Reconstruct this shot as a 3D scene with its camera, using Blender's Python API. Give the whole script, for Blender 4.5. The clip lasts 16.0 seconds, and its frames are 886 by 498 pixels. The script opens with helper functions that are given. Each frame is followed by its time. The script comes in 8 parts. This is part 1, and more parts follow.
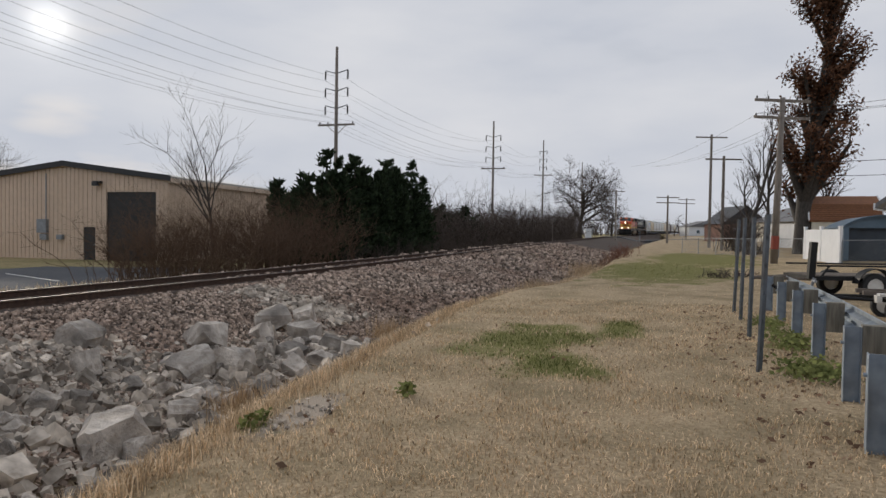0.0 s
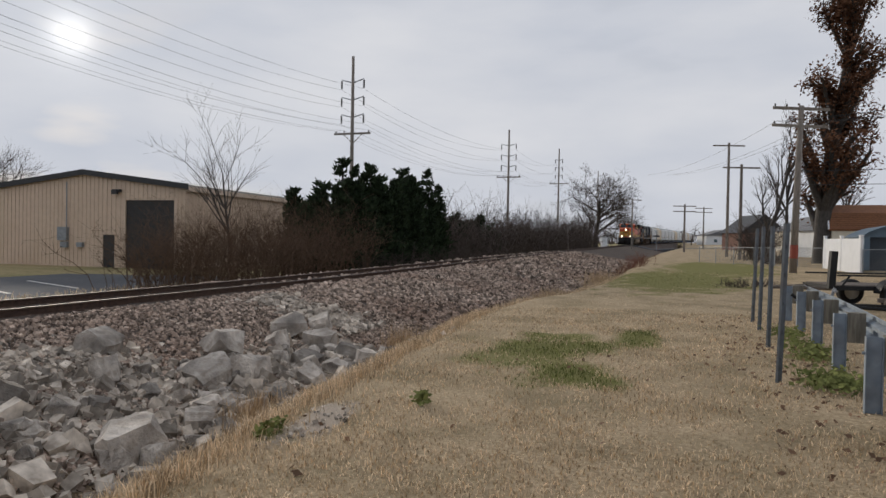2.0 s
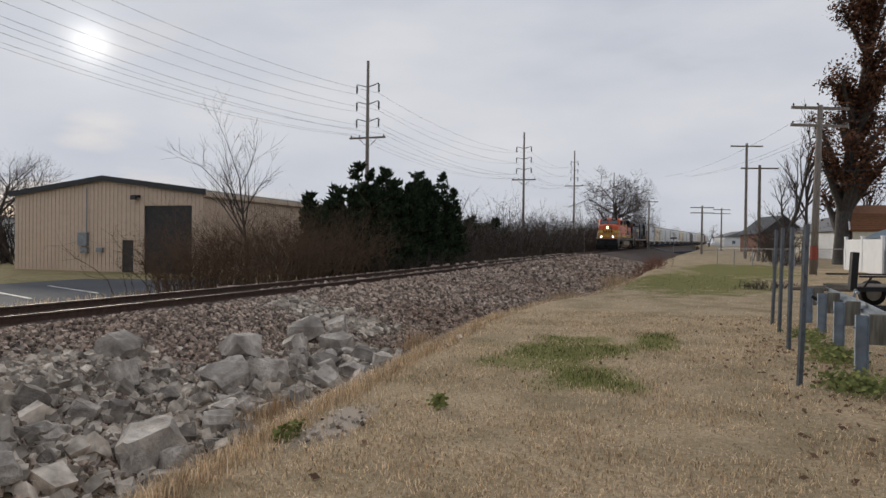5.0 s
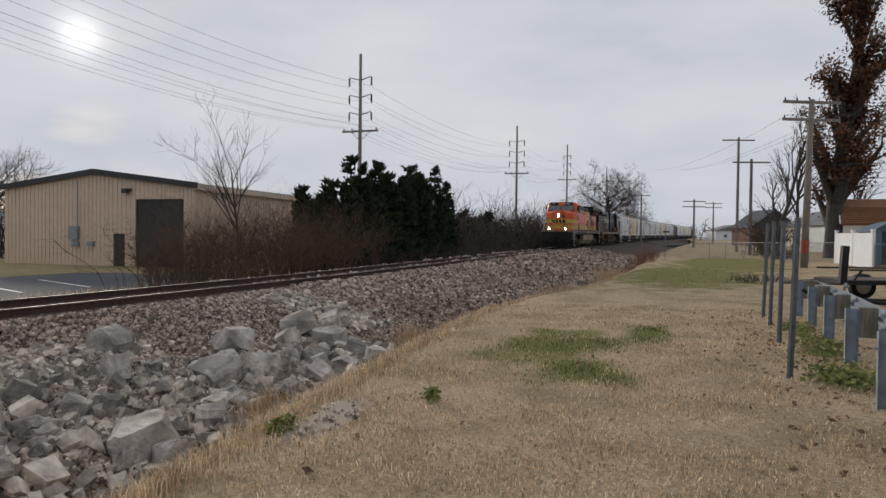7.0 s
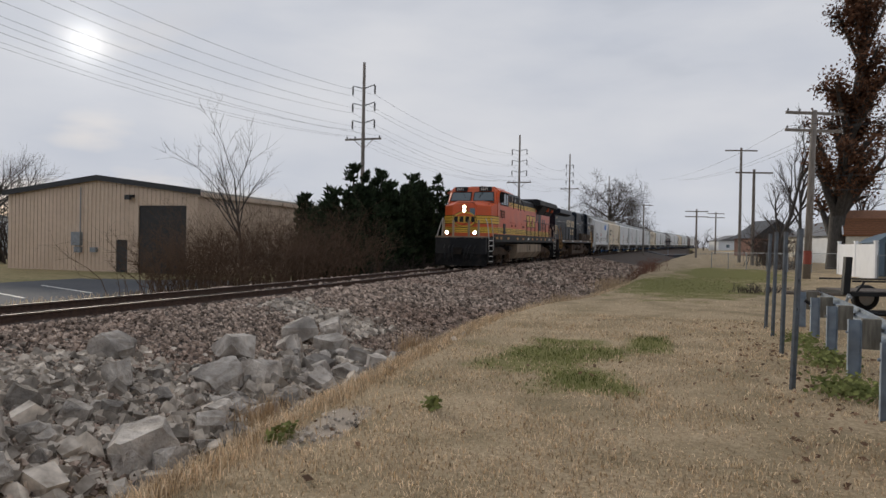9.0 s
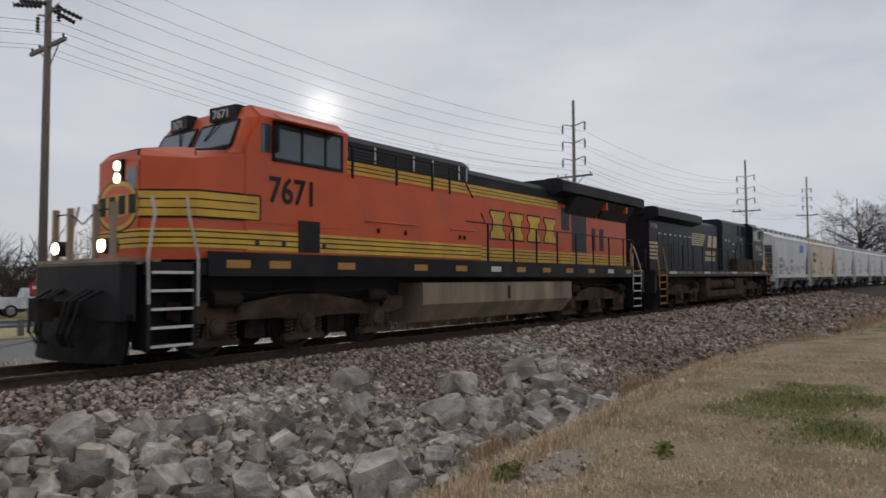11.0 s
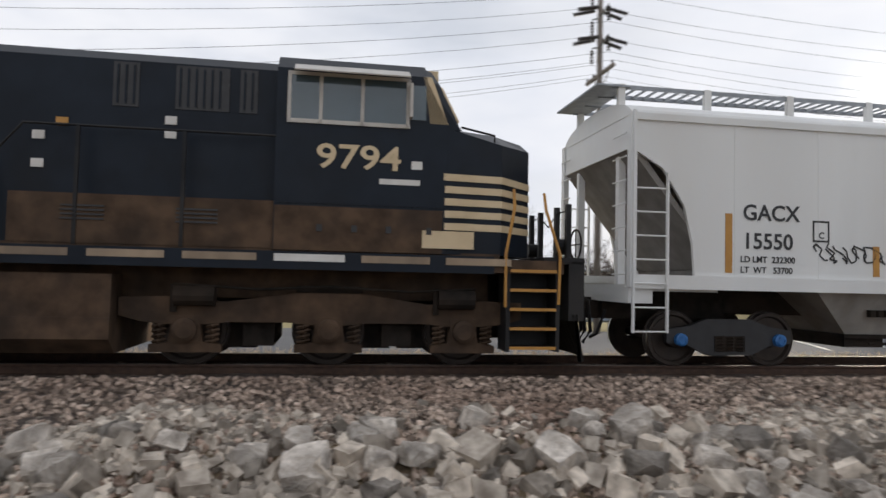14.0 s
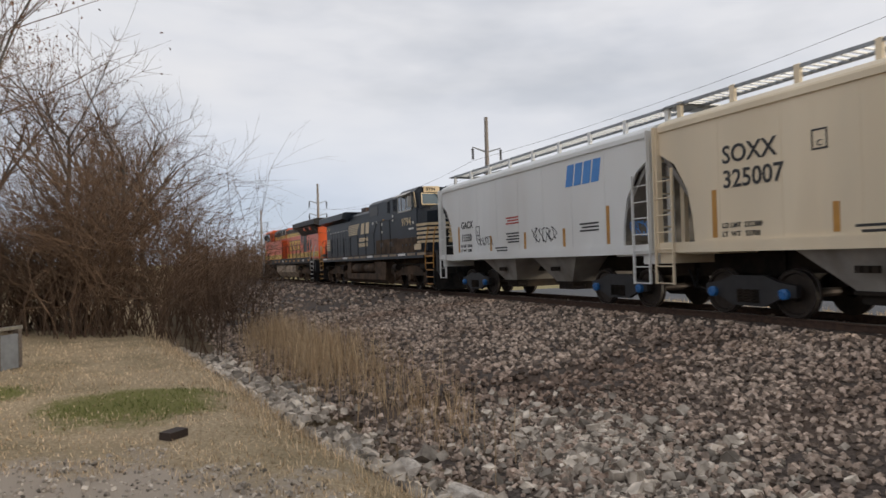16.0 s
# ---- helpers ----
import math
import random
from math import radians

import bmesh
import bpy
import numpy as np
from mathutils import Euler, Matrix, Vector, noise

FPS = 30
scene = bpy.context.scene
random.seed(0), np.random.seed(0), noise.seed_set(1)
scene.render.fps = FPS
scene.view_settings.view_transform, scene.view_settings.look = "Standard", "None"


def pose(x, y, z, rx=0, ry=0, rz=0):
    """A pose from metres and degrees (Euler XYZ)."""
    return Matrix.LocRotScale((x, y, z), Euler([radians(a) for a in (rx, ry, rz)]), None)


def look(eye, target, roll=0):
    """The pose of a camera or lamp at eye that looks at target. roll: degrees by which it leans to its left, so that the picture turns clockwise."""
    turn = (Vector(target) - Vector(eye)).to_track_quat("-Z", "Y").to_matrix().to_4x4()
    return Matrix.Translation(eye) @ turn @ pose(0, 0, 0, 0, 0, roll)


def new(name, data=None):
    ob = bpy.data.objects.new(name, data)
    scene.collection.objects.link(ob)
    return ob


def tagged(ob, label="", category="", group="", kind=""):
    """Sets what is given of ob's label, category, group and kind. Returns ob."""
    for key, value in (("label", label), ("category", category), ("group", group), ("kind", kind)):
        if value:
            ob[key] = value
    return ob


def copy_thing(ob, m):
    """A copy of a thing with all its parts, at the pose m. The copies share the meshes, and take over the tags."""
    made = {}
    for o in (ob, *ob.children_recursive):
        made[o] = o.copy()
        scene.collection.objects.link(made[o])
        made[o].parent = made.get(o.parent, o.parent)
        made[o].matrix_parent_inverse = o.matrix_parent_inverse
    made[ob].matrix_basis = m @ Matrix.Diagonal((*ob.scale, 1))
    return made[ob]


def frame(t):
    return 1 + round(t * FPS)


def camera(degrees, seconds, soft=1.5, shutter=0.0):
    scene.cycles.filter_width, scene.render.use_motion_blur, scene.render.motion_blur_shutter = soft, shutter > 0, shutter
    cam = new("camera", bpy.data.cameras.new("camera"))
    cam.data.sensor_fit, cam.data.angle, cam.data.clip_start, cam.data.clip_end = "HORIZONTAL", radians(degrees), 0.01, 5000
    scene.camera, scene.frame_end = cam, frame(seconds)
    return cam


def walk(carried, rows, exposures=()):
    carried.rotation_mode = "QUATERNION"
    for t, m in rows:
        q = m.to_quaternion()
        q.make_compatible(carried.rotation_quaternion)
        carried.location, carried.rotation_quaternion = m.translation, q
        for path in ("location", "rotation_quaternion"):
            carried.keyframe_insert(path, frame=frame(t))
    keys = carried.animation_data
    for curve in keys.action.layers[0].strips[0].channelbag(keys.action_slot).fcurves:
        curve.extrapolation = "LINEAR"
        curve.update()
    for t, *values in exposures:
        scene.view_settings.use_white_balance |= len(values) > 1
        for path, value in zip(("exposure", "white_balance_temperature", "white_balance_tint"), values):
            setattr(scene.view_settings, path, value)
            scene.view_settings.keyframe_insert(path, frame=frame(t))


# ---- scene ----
# Camera: held by someone who turns on the spot, the lens 0.19 m before the axis.
EYE_H = 1.6
cam = camera(66.21, 16.0, shutter=0.15)
PATH = [(0.0, -0.04, -1.47, -0.88), (0.5, -0.04, -1.71, -0.99), (1.0, 0.34, -1.73, -1.31), (1.5, 0.16, -1.53, -1.62),
        (2.0, 1.24, -0.78, -0.99), (2.5, 2.01, -0.13, -1.22), (3.0, 1.17, -0.65, -0.88), (3.5, 1.51, -0.24, -1.27),
        (4.0, 2.35, -0.6, -1.01), (6.5, 2.37, -0.39, -0.31), (7.0, 1.95, -1.05, -0.64), (7.5, 2.42, -1.25, -0.93),
        (8.0, 1.83, -1.18, -1.12), (10.3, 5.58, 0.98, 0.06), (10.5, 8.64, 1.14, 0.04), (11.0, 19.96, 2.77, 0.29),
        (11.5, 26.16, 4.37, -1.2), (12.0, 25.09, 4.78, -1.88), (12.5, 24.61, 3.76, -1.47), (13.0, 27.12, 3.64, -0.64),
        (13.5, 39.14, 2.59, 0.48), (14.0, 62.97, 2.72, -1.34), (14.5, 90.15, 1.74, -0.05), (15.0, 113.61, 0.44, 0.22),
        (15.5, 131.57, -0.03, 0.68), (16.0, 140.91, 0.66, 1.53)]


def held(yaw, pitch, roll):
    a = radians(yaw)
    return pose(-0.193 * math.sin(a), 0.193 * math.cos(a), EYE_H, 90 + pitch, roll, yaw)


walk(cam, [(t, held(y, p, r)) for t, y, p, r in PATH],
     exposures=[(0.0, 0.02, 6500, 10), (8.0, 0.0, 6500, 10), (11.0, -0.02, 6500, 10), (13.0, -0.04, 6500, 10), (13.7, 0.36, 6600, 10), (14.5, 0.68, 6780, 10), (15.2, 0.60, 6800, 10), (16, 0.36, 6800, 10)])

# ---- world and light: a bright overcast with the veiled sun low ahead ----
SUN_AZ, SUN_EL = 30.1, 14.3
SUN_DIR = Vector((-math.sin(radians(SUN_AZ)) * math.cos(radians(SUN_EL)), math.cos(radians(SUN_AZ)) * math.cos(radians(SUN_EL)), math.sin(radians(SUN_EL))))


def make_world():
    w = bpy.data.worlds.new("sky")
    scene.world = w
    w.use_nodes = True
    nt = w.node_tree
    nt.nodes.clear()
    N, L = nt.nodes.new, nt.links.new
    out, bg = N("ShaderNodeOutputWorld"), N("ShaderNodeBackground")
    sky = N("ShaderNodeTexSky")
    sky.sky_type, sky.sun_disc = "NISHITA", False
    sky.sun_elevation, sky.sun_rotation = radians(SUN_EL), radians(-SUN_AZ)
    skyk = N("ShaderNodeVectorMath")
    skyk.operation = "SCALE"
    skyk.inputs["Scale"].default_value = 0.05
    L(sky.outputs[0], skyk.inputs[0])
    tc = N("ShaderNodeTexCoord")
    mp = N("ShaderNodeMapping")
    mp.inputs["Scale"].default_value = (1.0, 1.0, 3.2)
    L(tc.outputs["Generated"], mp.inputs[0])
    n1, n2 = N("ShaderNodeTexNoise"), N("ShaderNodeTexNoise")
    n1.inputs["Scale"].default_value, n1.inputs["Detail"].default_value = 1.7, 5
    n2.inputs["Scale"].default_value, n2.inputs["Detail"].default_value = 4.5, 6
    L(mp.outputs[0], n1.inputs["Vector"])
    L(mp.outputs[0], n2.inputs["Vector"])
    ramp = N("ShaderNodeValToRGB")
    ramp.color_ramp.elements[0].position, ramp.color_ramp.elements[0].color = 0.32, (0.46, 0.50, 0.585, 1)
    ramp.color_ramp.elements[1].position, ramp.color_ramp.elements[1].color = 0.70, (0.67, 0.68, 0.715, 1)
    add = N("ShaderNodeMath")
    add.operation = "MULTIPLY_ADD"
    L(n2.outputs[0], add.inputs[0])
    add.inputs[1].default_value = 0.35
    half = N("ShaderNodeMath")
    half.operation = "MULTIPLY"
    half.inputs[1].default_value = 0.65
    L(n1.outputs[0], half.inputs[0])
    L(half.outputs[0], add.inputs[2])
    L(add.outputs[0], ramp.inputs[0])
    # thin places in the cloud show the blue behind, low down and away from the sun
    gap = N("ShaderNodeMapRange")
    gap.inputs["From Min"].default_value, gap.inputs["From Max"].default_value = 0.36, 0.52
    gap.inputs["To Min"].default_value, gap.inputs["To Max"].default_value = 0.25, 0.0
    L(n1.outputs[0], gap.inputs[0])
    mix = N("ShaderNodeMix")
    mix.data_type = "RGBA"
    L(gap.outputs[0], mix.inputs["Factor"])
    L(ramp.outputs[0], mix.inputs["A"])
    L(skyk.outputs[0], mix.inputs["B"])
    dot = N("ShaderNodeVectorMath")
    dot.operation = "DOT_PRODUCT"
    dot.inputs[1].default_value = SUN_DIR
    L(tc.outputs["Generated"], dot.inputs[0])
    # away from the sun the cloud thins towards the horizon and turns blue
    xyz = N("ShaderNodeSeparateXYZ")
    L(tc.outputs["Generated"], xyz.inputs[0])
    low, away, thin = N("ShaderNodeMapRange"), N("ShaderNodeMapRange"), N("ShaderNodeMath")
    low.inputs["From Min"].default_value, low.inputs["From Max"].default_value = 0.24, 0.08
    away.inputs["From Min"].default_value, away.inputs["From Max"].default_value = 0.1, -0.6
    away.inputs["To Max"].default_value = 0.55
    L(xyz.outputs["Z"], low.inputs[0])
    L(dot.outputs["Value"], away.inputs[0])
    thin.operation = "MULTIPLY"
    L(low.outputs[0], thin.inputs[0])
    L(away.outputs[0], thin.inputs[1])
    blue = N("ShaderNodeMix")
    blue.data_type = "RGBA"
    L(thin.outputs[0], blue.inputs["Factor"])
    L(mix.outputs["Result"], blue.inputs["A"])
    blue.inputs["B"].default_value = (0.40, 0.50, 0.66, 1)
    glow = []
    for power, k in ((3400.0, 0.5), (420.0, 0.075), (9.0, 0.02)):
        m1, m2 = N("ShaderNodeMath"), N("ShaderNodeMath")
        cl = N("ShaderNodeMath")
        cl.operation = "MAXIMUM"
        L(dot.outputs["Value"], cl.inputs[0])
        cl.inputs[1].default_value = 0.0
        m1.operation, m2.operation = "POWER", "MULTIPLY"
        L(cl.outputs[0], m1.inputs[0])
        m1.inputs[1].default_value = power
        L(m1.outputs[0], m2.inputs[0])
        m2.inputs[1].default_value = k
        glow.append(m2)
    s1, s2 = N("ShaderNodeMath"), N("ShaderNodeMath")
    L(glow[0].outputs[0], s1.inputs[0])
    L(glow[1].outputs[0], s1.inputs[1])
    L(s1.outputs[0], s2.inputs[0])
    L(glow[2].outputs[0], s2.inputs[1])
    col = N("ShaderNodeVectorMath")
    col.operation = "SCALE"
    col.inputs[0].default_value = (1.0, 0.97, 0.90)
    L(s2.outputs[0], col.inputs["Scale"])
    tot = N("ShaderNodeVectorMath")
    tot.operation = "ADD"
    L(blue.outputs["Result"], tot.inputs[0])
    L(col.outputs[0], tot.inputs[1])
    L(tot.outputs[0], bg.inputs["Color"])
    bg.inputs["Strength"].default_value = 1.0
    L(bg.outputs[0], out.inputs["Surface"])


make_world()
sun = new("sun", bpy.data.lights.new("sun", "SUN"))
sun.data.energy, sun.data.angle, sun.data.color = 2.0, radians(11), (1.0, 0.89, 0.74)
sun.matrix_basis = look((0, 0, 0), tuple(-SUN_DIR))


# ---- materials ----
MATS = {}


def mat(name, c1, c2=None, scale=6.0, rough=0.8, metal=0.0, bump=0.0, bump_scale=None, dirt=None, dirt_scale=0.7, dirt_amt=0.5, vary=0.0, spec=0.5, island=False, coords="Object", stretch=None, detail=4.0):
    """Two-colour noise at a fine scale, stains at a large one, relief, and a change of value from piece to piece."""
    if name in MATS:
        return MATS[name]
    m = bpy.data.materials.new(name)
    m.use_nodes = True
    nt = m.node_tree
    N, L = nt.nodes.new, nt.links.new
    b = nt.nodes["Principled BSDF"]
    b.inputs["Roughness"].default_value, b.inputs["Metallic"].default_value = rough, metal
    b.inputs["Specular IOR Level"].default_value = spec
    c2 = c2 or tuple(v * 0.75 for v in c1)
    tc = N("ShaderNodeTexCoord")
    src = tc.outputs[coords]
    if stretch:
        mp = N("ShaderNodeMapping")
        mp.inputs["Scale"].default_value = stretch
        L(src, mp.inputs[0])
        src = mp.outputs[0]
    n = N("ShaderNodeTexNoise")
    n.inputs["Scale"].default_value, n.inputs["Detail"].default_value = scale, detail
    L(src, n.inputs["Vector"])
    r = N("ShaderNodeValToRGB")
    r.color_ramp.elements[0].position, r.color_ramp.elements[0].color = 0.33, (*c2, 1)
    r.color_ramp.elements[1].position, r.color_ramp.elements[1].color = 0.67, (*c1, 1)
    L(n.outputs[0], r.inputs[0])
    colour = r.outputs[0]
    if dirt:
        nd = N("ShaderNodeTexNoise")
        nd.inputs["Scale"].default_value, nd.inputs["Detail"].default_value = dirt_scale, 6
        L(src, nd.inputs["Vector"])
        rm = N("ShaderNodeMapRange")
        rm.inputs["From Min"].default_value, rm.inputs["From Max"].default_value = 0.45, 0.68
        rm.inputs["To Max"].default_value = dirt_amt
        L(nd.outputs[0], rm.inputs[0])
        mx = N("ShaderNodeMix")
        mx.data_type = "RGBA"
        L(rm.outputs[0], mx.inputs["Factor"])
        L(colour, mx.inputs["A"])
        mx.inputs["B"].default_value = (*dirt, 1)
        colour = mx.outputs["Result"]
    if vary:
        if island:
            rnd = N("ShaderNodeNewGeometry").outputs["Random Per Island"]
        else:
            rnd = N("ShaderNodeObjectInfo").outputs["Random"]
        mr = N("ShaderNodeMapRange")
        mr.inputs["To Min"].default_value, mr.inputs["To Max"].default_value = 1 - vary, 1 + vary
        L(rnd, mr.inputs[0])
        sc = N("ShaderNodeVectorMath")
        sc.operation = "SCALE"
        L(colour, sc.inputs[0])
        L(mr.outputs[0], sc.inputs["Scale"])
        colour = sc.outputs[0]
    L(colour, b.inputs["Base Color"])
    if bump:
        nb = N("ShaderNodeTexNoise")
        nb.inputs["Scale"].default_value, nb.inputs["Detail"].default_value = bump_scale or scale * 3, 5
        L(src, nb.inputs["Vector"])
        bp = N("ShaderNodeBump")
        bp.inputs["Strength"].default_value, bp.inputs["Distance"].default_value = bump, 0.02
        L(nb.outputs[0], bp.inputs["Height"])
        L(bp.outputs[0], b.inputs["Normal"])
    MATS[name] = m
    return m


def glowing(name, color, strength):
    m = bpy.data.materials.new(name)
    m.use_nodes = True
    b = m.node_tree.nodes["Principled BSDF"]
    b.inputs["Base Color"].default_value = (*color, 1)
    b.inputs["Emission Color"].default_value, b.inputs["Emission Strength"].default_value = (*color, 1), strength
    return m


# ---- mesh helpers ----
def part(name, bm, material, parent=None, label="", smooth=False, bevel=0.0):
    """Links a bmesh as ONE mesh object under a thing or a part."""
    me = bpy.data.meshes.new(name)
    if bevel:
        bmesh.ops.bevel(bm, geom=[e for e in bm.edges if e.is_manifold and e.calc_face_angle(0) > 0.6], offset=bevel, segments=2, affect="EDGES", clamp_overlap=True)
    bmesh.ops.recalc_face_normals(bm, faces=bm.faces)
    bm.to_mesh(me)
    bm.free()
    for p in me.polygons:
        p.use_smooth = smooth
    for m in material if isinstance(material, (list, tuple)) else [material]:
        me.materials.append(m)
    ob = new(name, me)
    if parent:
        ob.parent = parent
    if label:
        ob["label"] = label
    return ob


def empty(name, m=None, label="", category="", group="", kind=""):
    ob = new(name)
    ob.empty_display_size = 0.2
    if m is not None:
        ob.matrix_basis = m
    return tagged(ob, label, category, group, kind)


def raw(name, verts, faces, material, parent=None, smooth=False):
    me = bpy.data.meshes.new(name)
    me.from_pydata(verts, [], faces)
    me.update()
    for m in material if isinstance(material, (list, tuple)) else [material]:
        me.materials.append(m)
    if smooth:
        for p in me.polygons:
            p.use_smooth = True
    ob = new(name, me)
    if parent:
        ob.parent = parent
    return ob


def box(bm, x0, x1, y0, y1, z0, z1):
    v = [bm.verts.new(p) for p in ((x0, y0, z0), (x1, y0, z0), (x1, y1, z0), (x0, y1, z0), (x0, y0, z1), (x1, y0, z1), (x1, y1, z1), (x0, y1, z1))]
    for f in ((0, 3, 2, 1), (4, 5, 6, 7), (0, 1, 5, 4), (1, 2, 6, 5), (2, 3, 7, 6), (3, 0, 4, 7)):
        bm.faces.new([v[i] for i in f])
    return bm


def boxes(*dims):
    bm = bmesh.new()
    for d in dims:
        box(bm, *d)
    return bm


def tube(bm, points, r, seg=8, cap=True):
    """A round bar along the points; r: one radius, or one a point."""
    pts = [Vector(p) for p in points]
    rs = r if isinstance(r, (list, tuple)) else [r] * len(pts)
    rings = []
    for i, p in enumerate(pts):
        t = (pts[min(i + 1, len(pts) - 1)] - pts[max(i - 1, 0)]).normalized()
        ref = Vector((0, 0, 1)) if abs(t.z) < 0.9 else Vector((1, 0, 0))
        a = t.cross(ref).normalized()
        b = t.cross(a)
        rings.append([bm.verts.new(p + (a * math.cos(k * math.tau / seg) + b * math.sin(k * math.tau / seg)) * rs[i]) for k in range(seg)])
    for q, w in zip(rings, rings[1:]):
        for k in range(seg):
            bm.faces.new((q[k], q[(k + 1) % seg], w[(k + 1) % seg], w[k]))
    if cap:
        bm.faces.new(rings[0][::-1])
        bm.faces.new(rings[-1])
    return bm


def tubes(r, *lines, seg=6):
    bm = bmesh.new()
    for ln in lines:
        tube(bm, ln, r, seg)
    return bm


def prism(bm, outline, y0, y1):
    """An outline in the x-z plane, drawn out from y0 to y1."""
    a = [bm.verts.new((x, y0, z)) for x, z in outline]
    b = [bm.verts.new((x, y1, z)) for x, z in outline]
    k = len(outline)
    bm.faces.new(a)
    bm.faces.new(b[::-1])
    for i in range(k):
        bm.faces.new((a[i], b[i], b[(i + 1) % k], a[(i + 1) % k]))
    return bm


def loft(bm, sections, cap=True):
    """Joins rings of the same number of points."""
    rings = [[bm.verts.new(p) for p in s] for s in sections]
    k = len(rings[0])
    for q, w in zip(rings, rings[1:]):
        for i in range(k):
            bm.faces.new((q[i], q[(i + 1) % k], w[(i + 1) % k], w[i]))
    if cap:
        bm.faces.new(rings[0][::-1])
        bm.faces.new(rings[-1])
    return bm


# ---- the track's line: s along it (away from the camera's first view is positive), n across it ----
RAIL_Z = 0.28
TRACK_AZ = radians(-17.46)
DX, DY = -math.sin(TRACK_AZ), math.cos(TRACK_AZ)
NC = 11.63


def smooth_max(v, k=6.0):
    return 0.5 * (v + math.sqrt(v * v + k * k)) if v > -60 else 0.0


def track_n(s):
    f = max(s - 50, 0)
    b = max(-s - 10, 0)
    return NC - 2.39e-4 * f * f * (1 if f < 160 else (2 * 160 / f - (160 / f) ** 2)) - 5.6e-4 * b * b * (1 if b < 90 else (2 * 90 / b - (90 / b) ** 2))


def rise(s):
    return 0.0064 * min(max(s - 20, 0), 400) - 0.0075 * min(max(-s - 10, 0), 90)


def sn(s, n, z=0.0):
    """A point by its place along and across the track."""
    return Vector((DX * s - DY * n, DY * s + DX * n, z))


def to_sn(x, y):
    return DX * x + DY * y, -DY * x + DX * y


def on_track(s, off=0.0, z=0.0):
    return sn(s, track_n(s) + off, RAIL_Z + rise(s) + z)


# ---- ground ----
def table(x, xs, ys):
    return float(np.interp(x, xs, ys))


def lawn_edge(s):
    return table(s, (-60, -30, -17, -10.5, -7.4, -5.5, 0, 3.5, 8, 15, 20, 23, 30, 40, 60, 100, 200), (-1.0, -0.6, -0.4, 0.6, 1.0, 1.4, 2.6, 3.3, 3.75, 4.3, 4.1, 3.2, 2.6, 2.4, 2.4, 1.5, -3))


def ground_z(s, n):
    e, c, r = lawn_edge(s), track_n(s), rise(s)
    k = min(max((s - 45) / 60, 0), 1)
    low = -0.85 + 0.55 * k
    if s < -10:
        low = -0.75 + r * 0.7
    lawn = r * (0.8 if s > 0 else 0.35) + 0.03 * min(max(-n - 3, 0), 14) - 0.0004 * max(-n - 30, 0) * 0
    lawn = min(lawn, 4.0)
    fill = 0.55 * math.exp(-((s - 2.2) / 3.4) ** 2) * math.exp(-((n - 6.9) / 1.5) ** 2)
    xs = (e - 2.5, e - 0.3, e + 0.25, e + 1.0, e + 1.7, c - 2.3, c - 1.5, c + 1.5, c + 2.2, c + 4.5, c + 9, c + 400)
    ys = (lawn, lawn - 0.06, lawn - 0.22, low, low + 0.02, 0.02 + r, 0.13 + r, 0.13 + r, 0.02 + r, -0.55 + r * 0.9, -0.55 + r * 0.8, -0.3 + r)
    fill += 0.38 * math.exp(-((s + 1.6) / 0.9) ** 2) * math.exp(-((n - 7.3) / 0.8) ** 2)
    fill += 0.28 * math.exp(-((s - 6.9) / 1.3) ** 2) * math.exp(-((n - 7.5) / 0.8) ** 2)
    z = table(n, xs, ys) + fill
    return z


GREENS = [(10.4, 1.9, 2.1, 1.3), (8.4, 1.2, 1.2, 0.7), (12.0, 0.6, 1.4, 0.5), (-8.9, -0.3, 1.3, 1.2), (-10.5, -2.4, 0.9, 0.8), (5.2, 3.2, 0.28, 0.2), (9.0, -1.7, 0.5, 0.4), (11.0, -1.8, 0.5, 0.4), (32, 0.0, 11, 4.0), (45, -2.5, 14, 4)]


def greenness(s, n):
    g = max(1 - math.hypot((s - a) / ra, (n - b) / rb) for a, b, ra, rb in GREENS)
    return g + 0.45 * noise.noise(Vector((s * 1.3, n * 1.3, 4)))


def gravel_patch(s, n):
    a = 1 - math.hypot((s + 4.9) / 2.1, (n + 1.5) / 2.9)
    b = 1 - math.hypot((s - 5.7) / 0.95, (n - 3.1) / 0.28)
    return max(a, b) + 0.35 * noise.noise(Vector((s * 1.7, n * 1.7, 9))) + 0.2 * noise.noise(Vector((s * 5, n * 5, 9)))


def zone(s, n):
    """0 lawn, 1 ballast, 2 ditch earth, 3 far-side rough grass, 4 asphalt"""
    e, c = lawn_edge(s), track_n(s)
    w = 0.25 * noise.noise(Vector((s * 0.7, n * 0.7, 0))) * (1 if abs(s) < 16 else 0.3)
    if 20.2 < n < 30.5 and -40 < s < 31 - (n - 20) * 0.35 and s > -40:
        return 4
    if n > c + 2.6 + w:
        return 3
    if -3 < s < 13.5 and n < 7.0 + w and n > e + 0.3 + w:
        return 2
    if n > e + 1.9 + w:
        return 1
    if n > e + 0.3 + w:
        return 2
    return 0


def steps(*spans):
    out = []
    for a, b, st in spans:
        k = max(1, round((b - a) / st))
        out += [a + (b - a) * i / k for i in range(k)]
    return out + [spans[-1][1]]


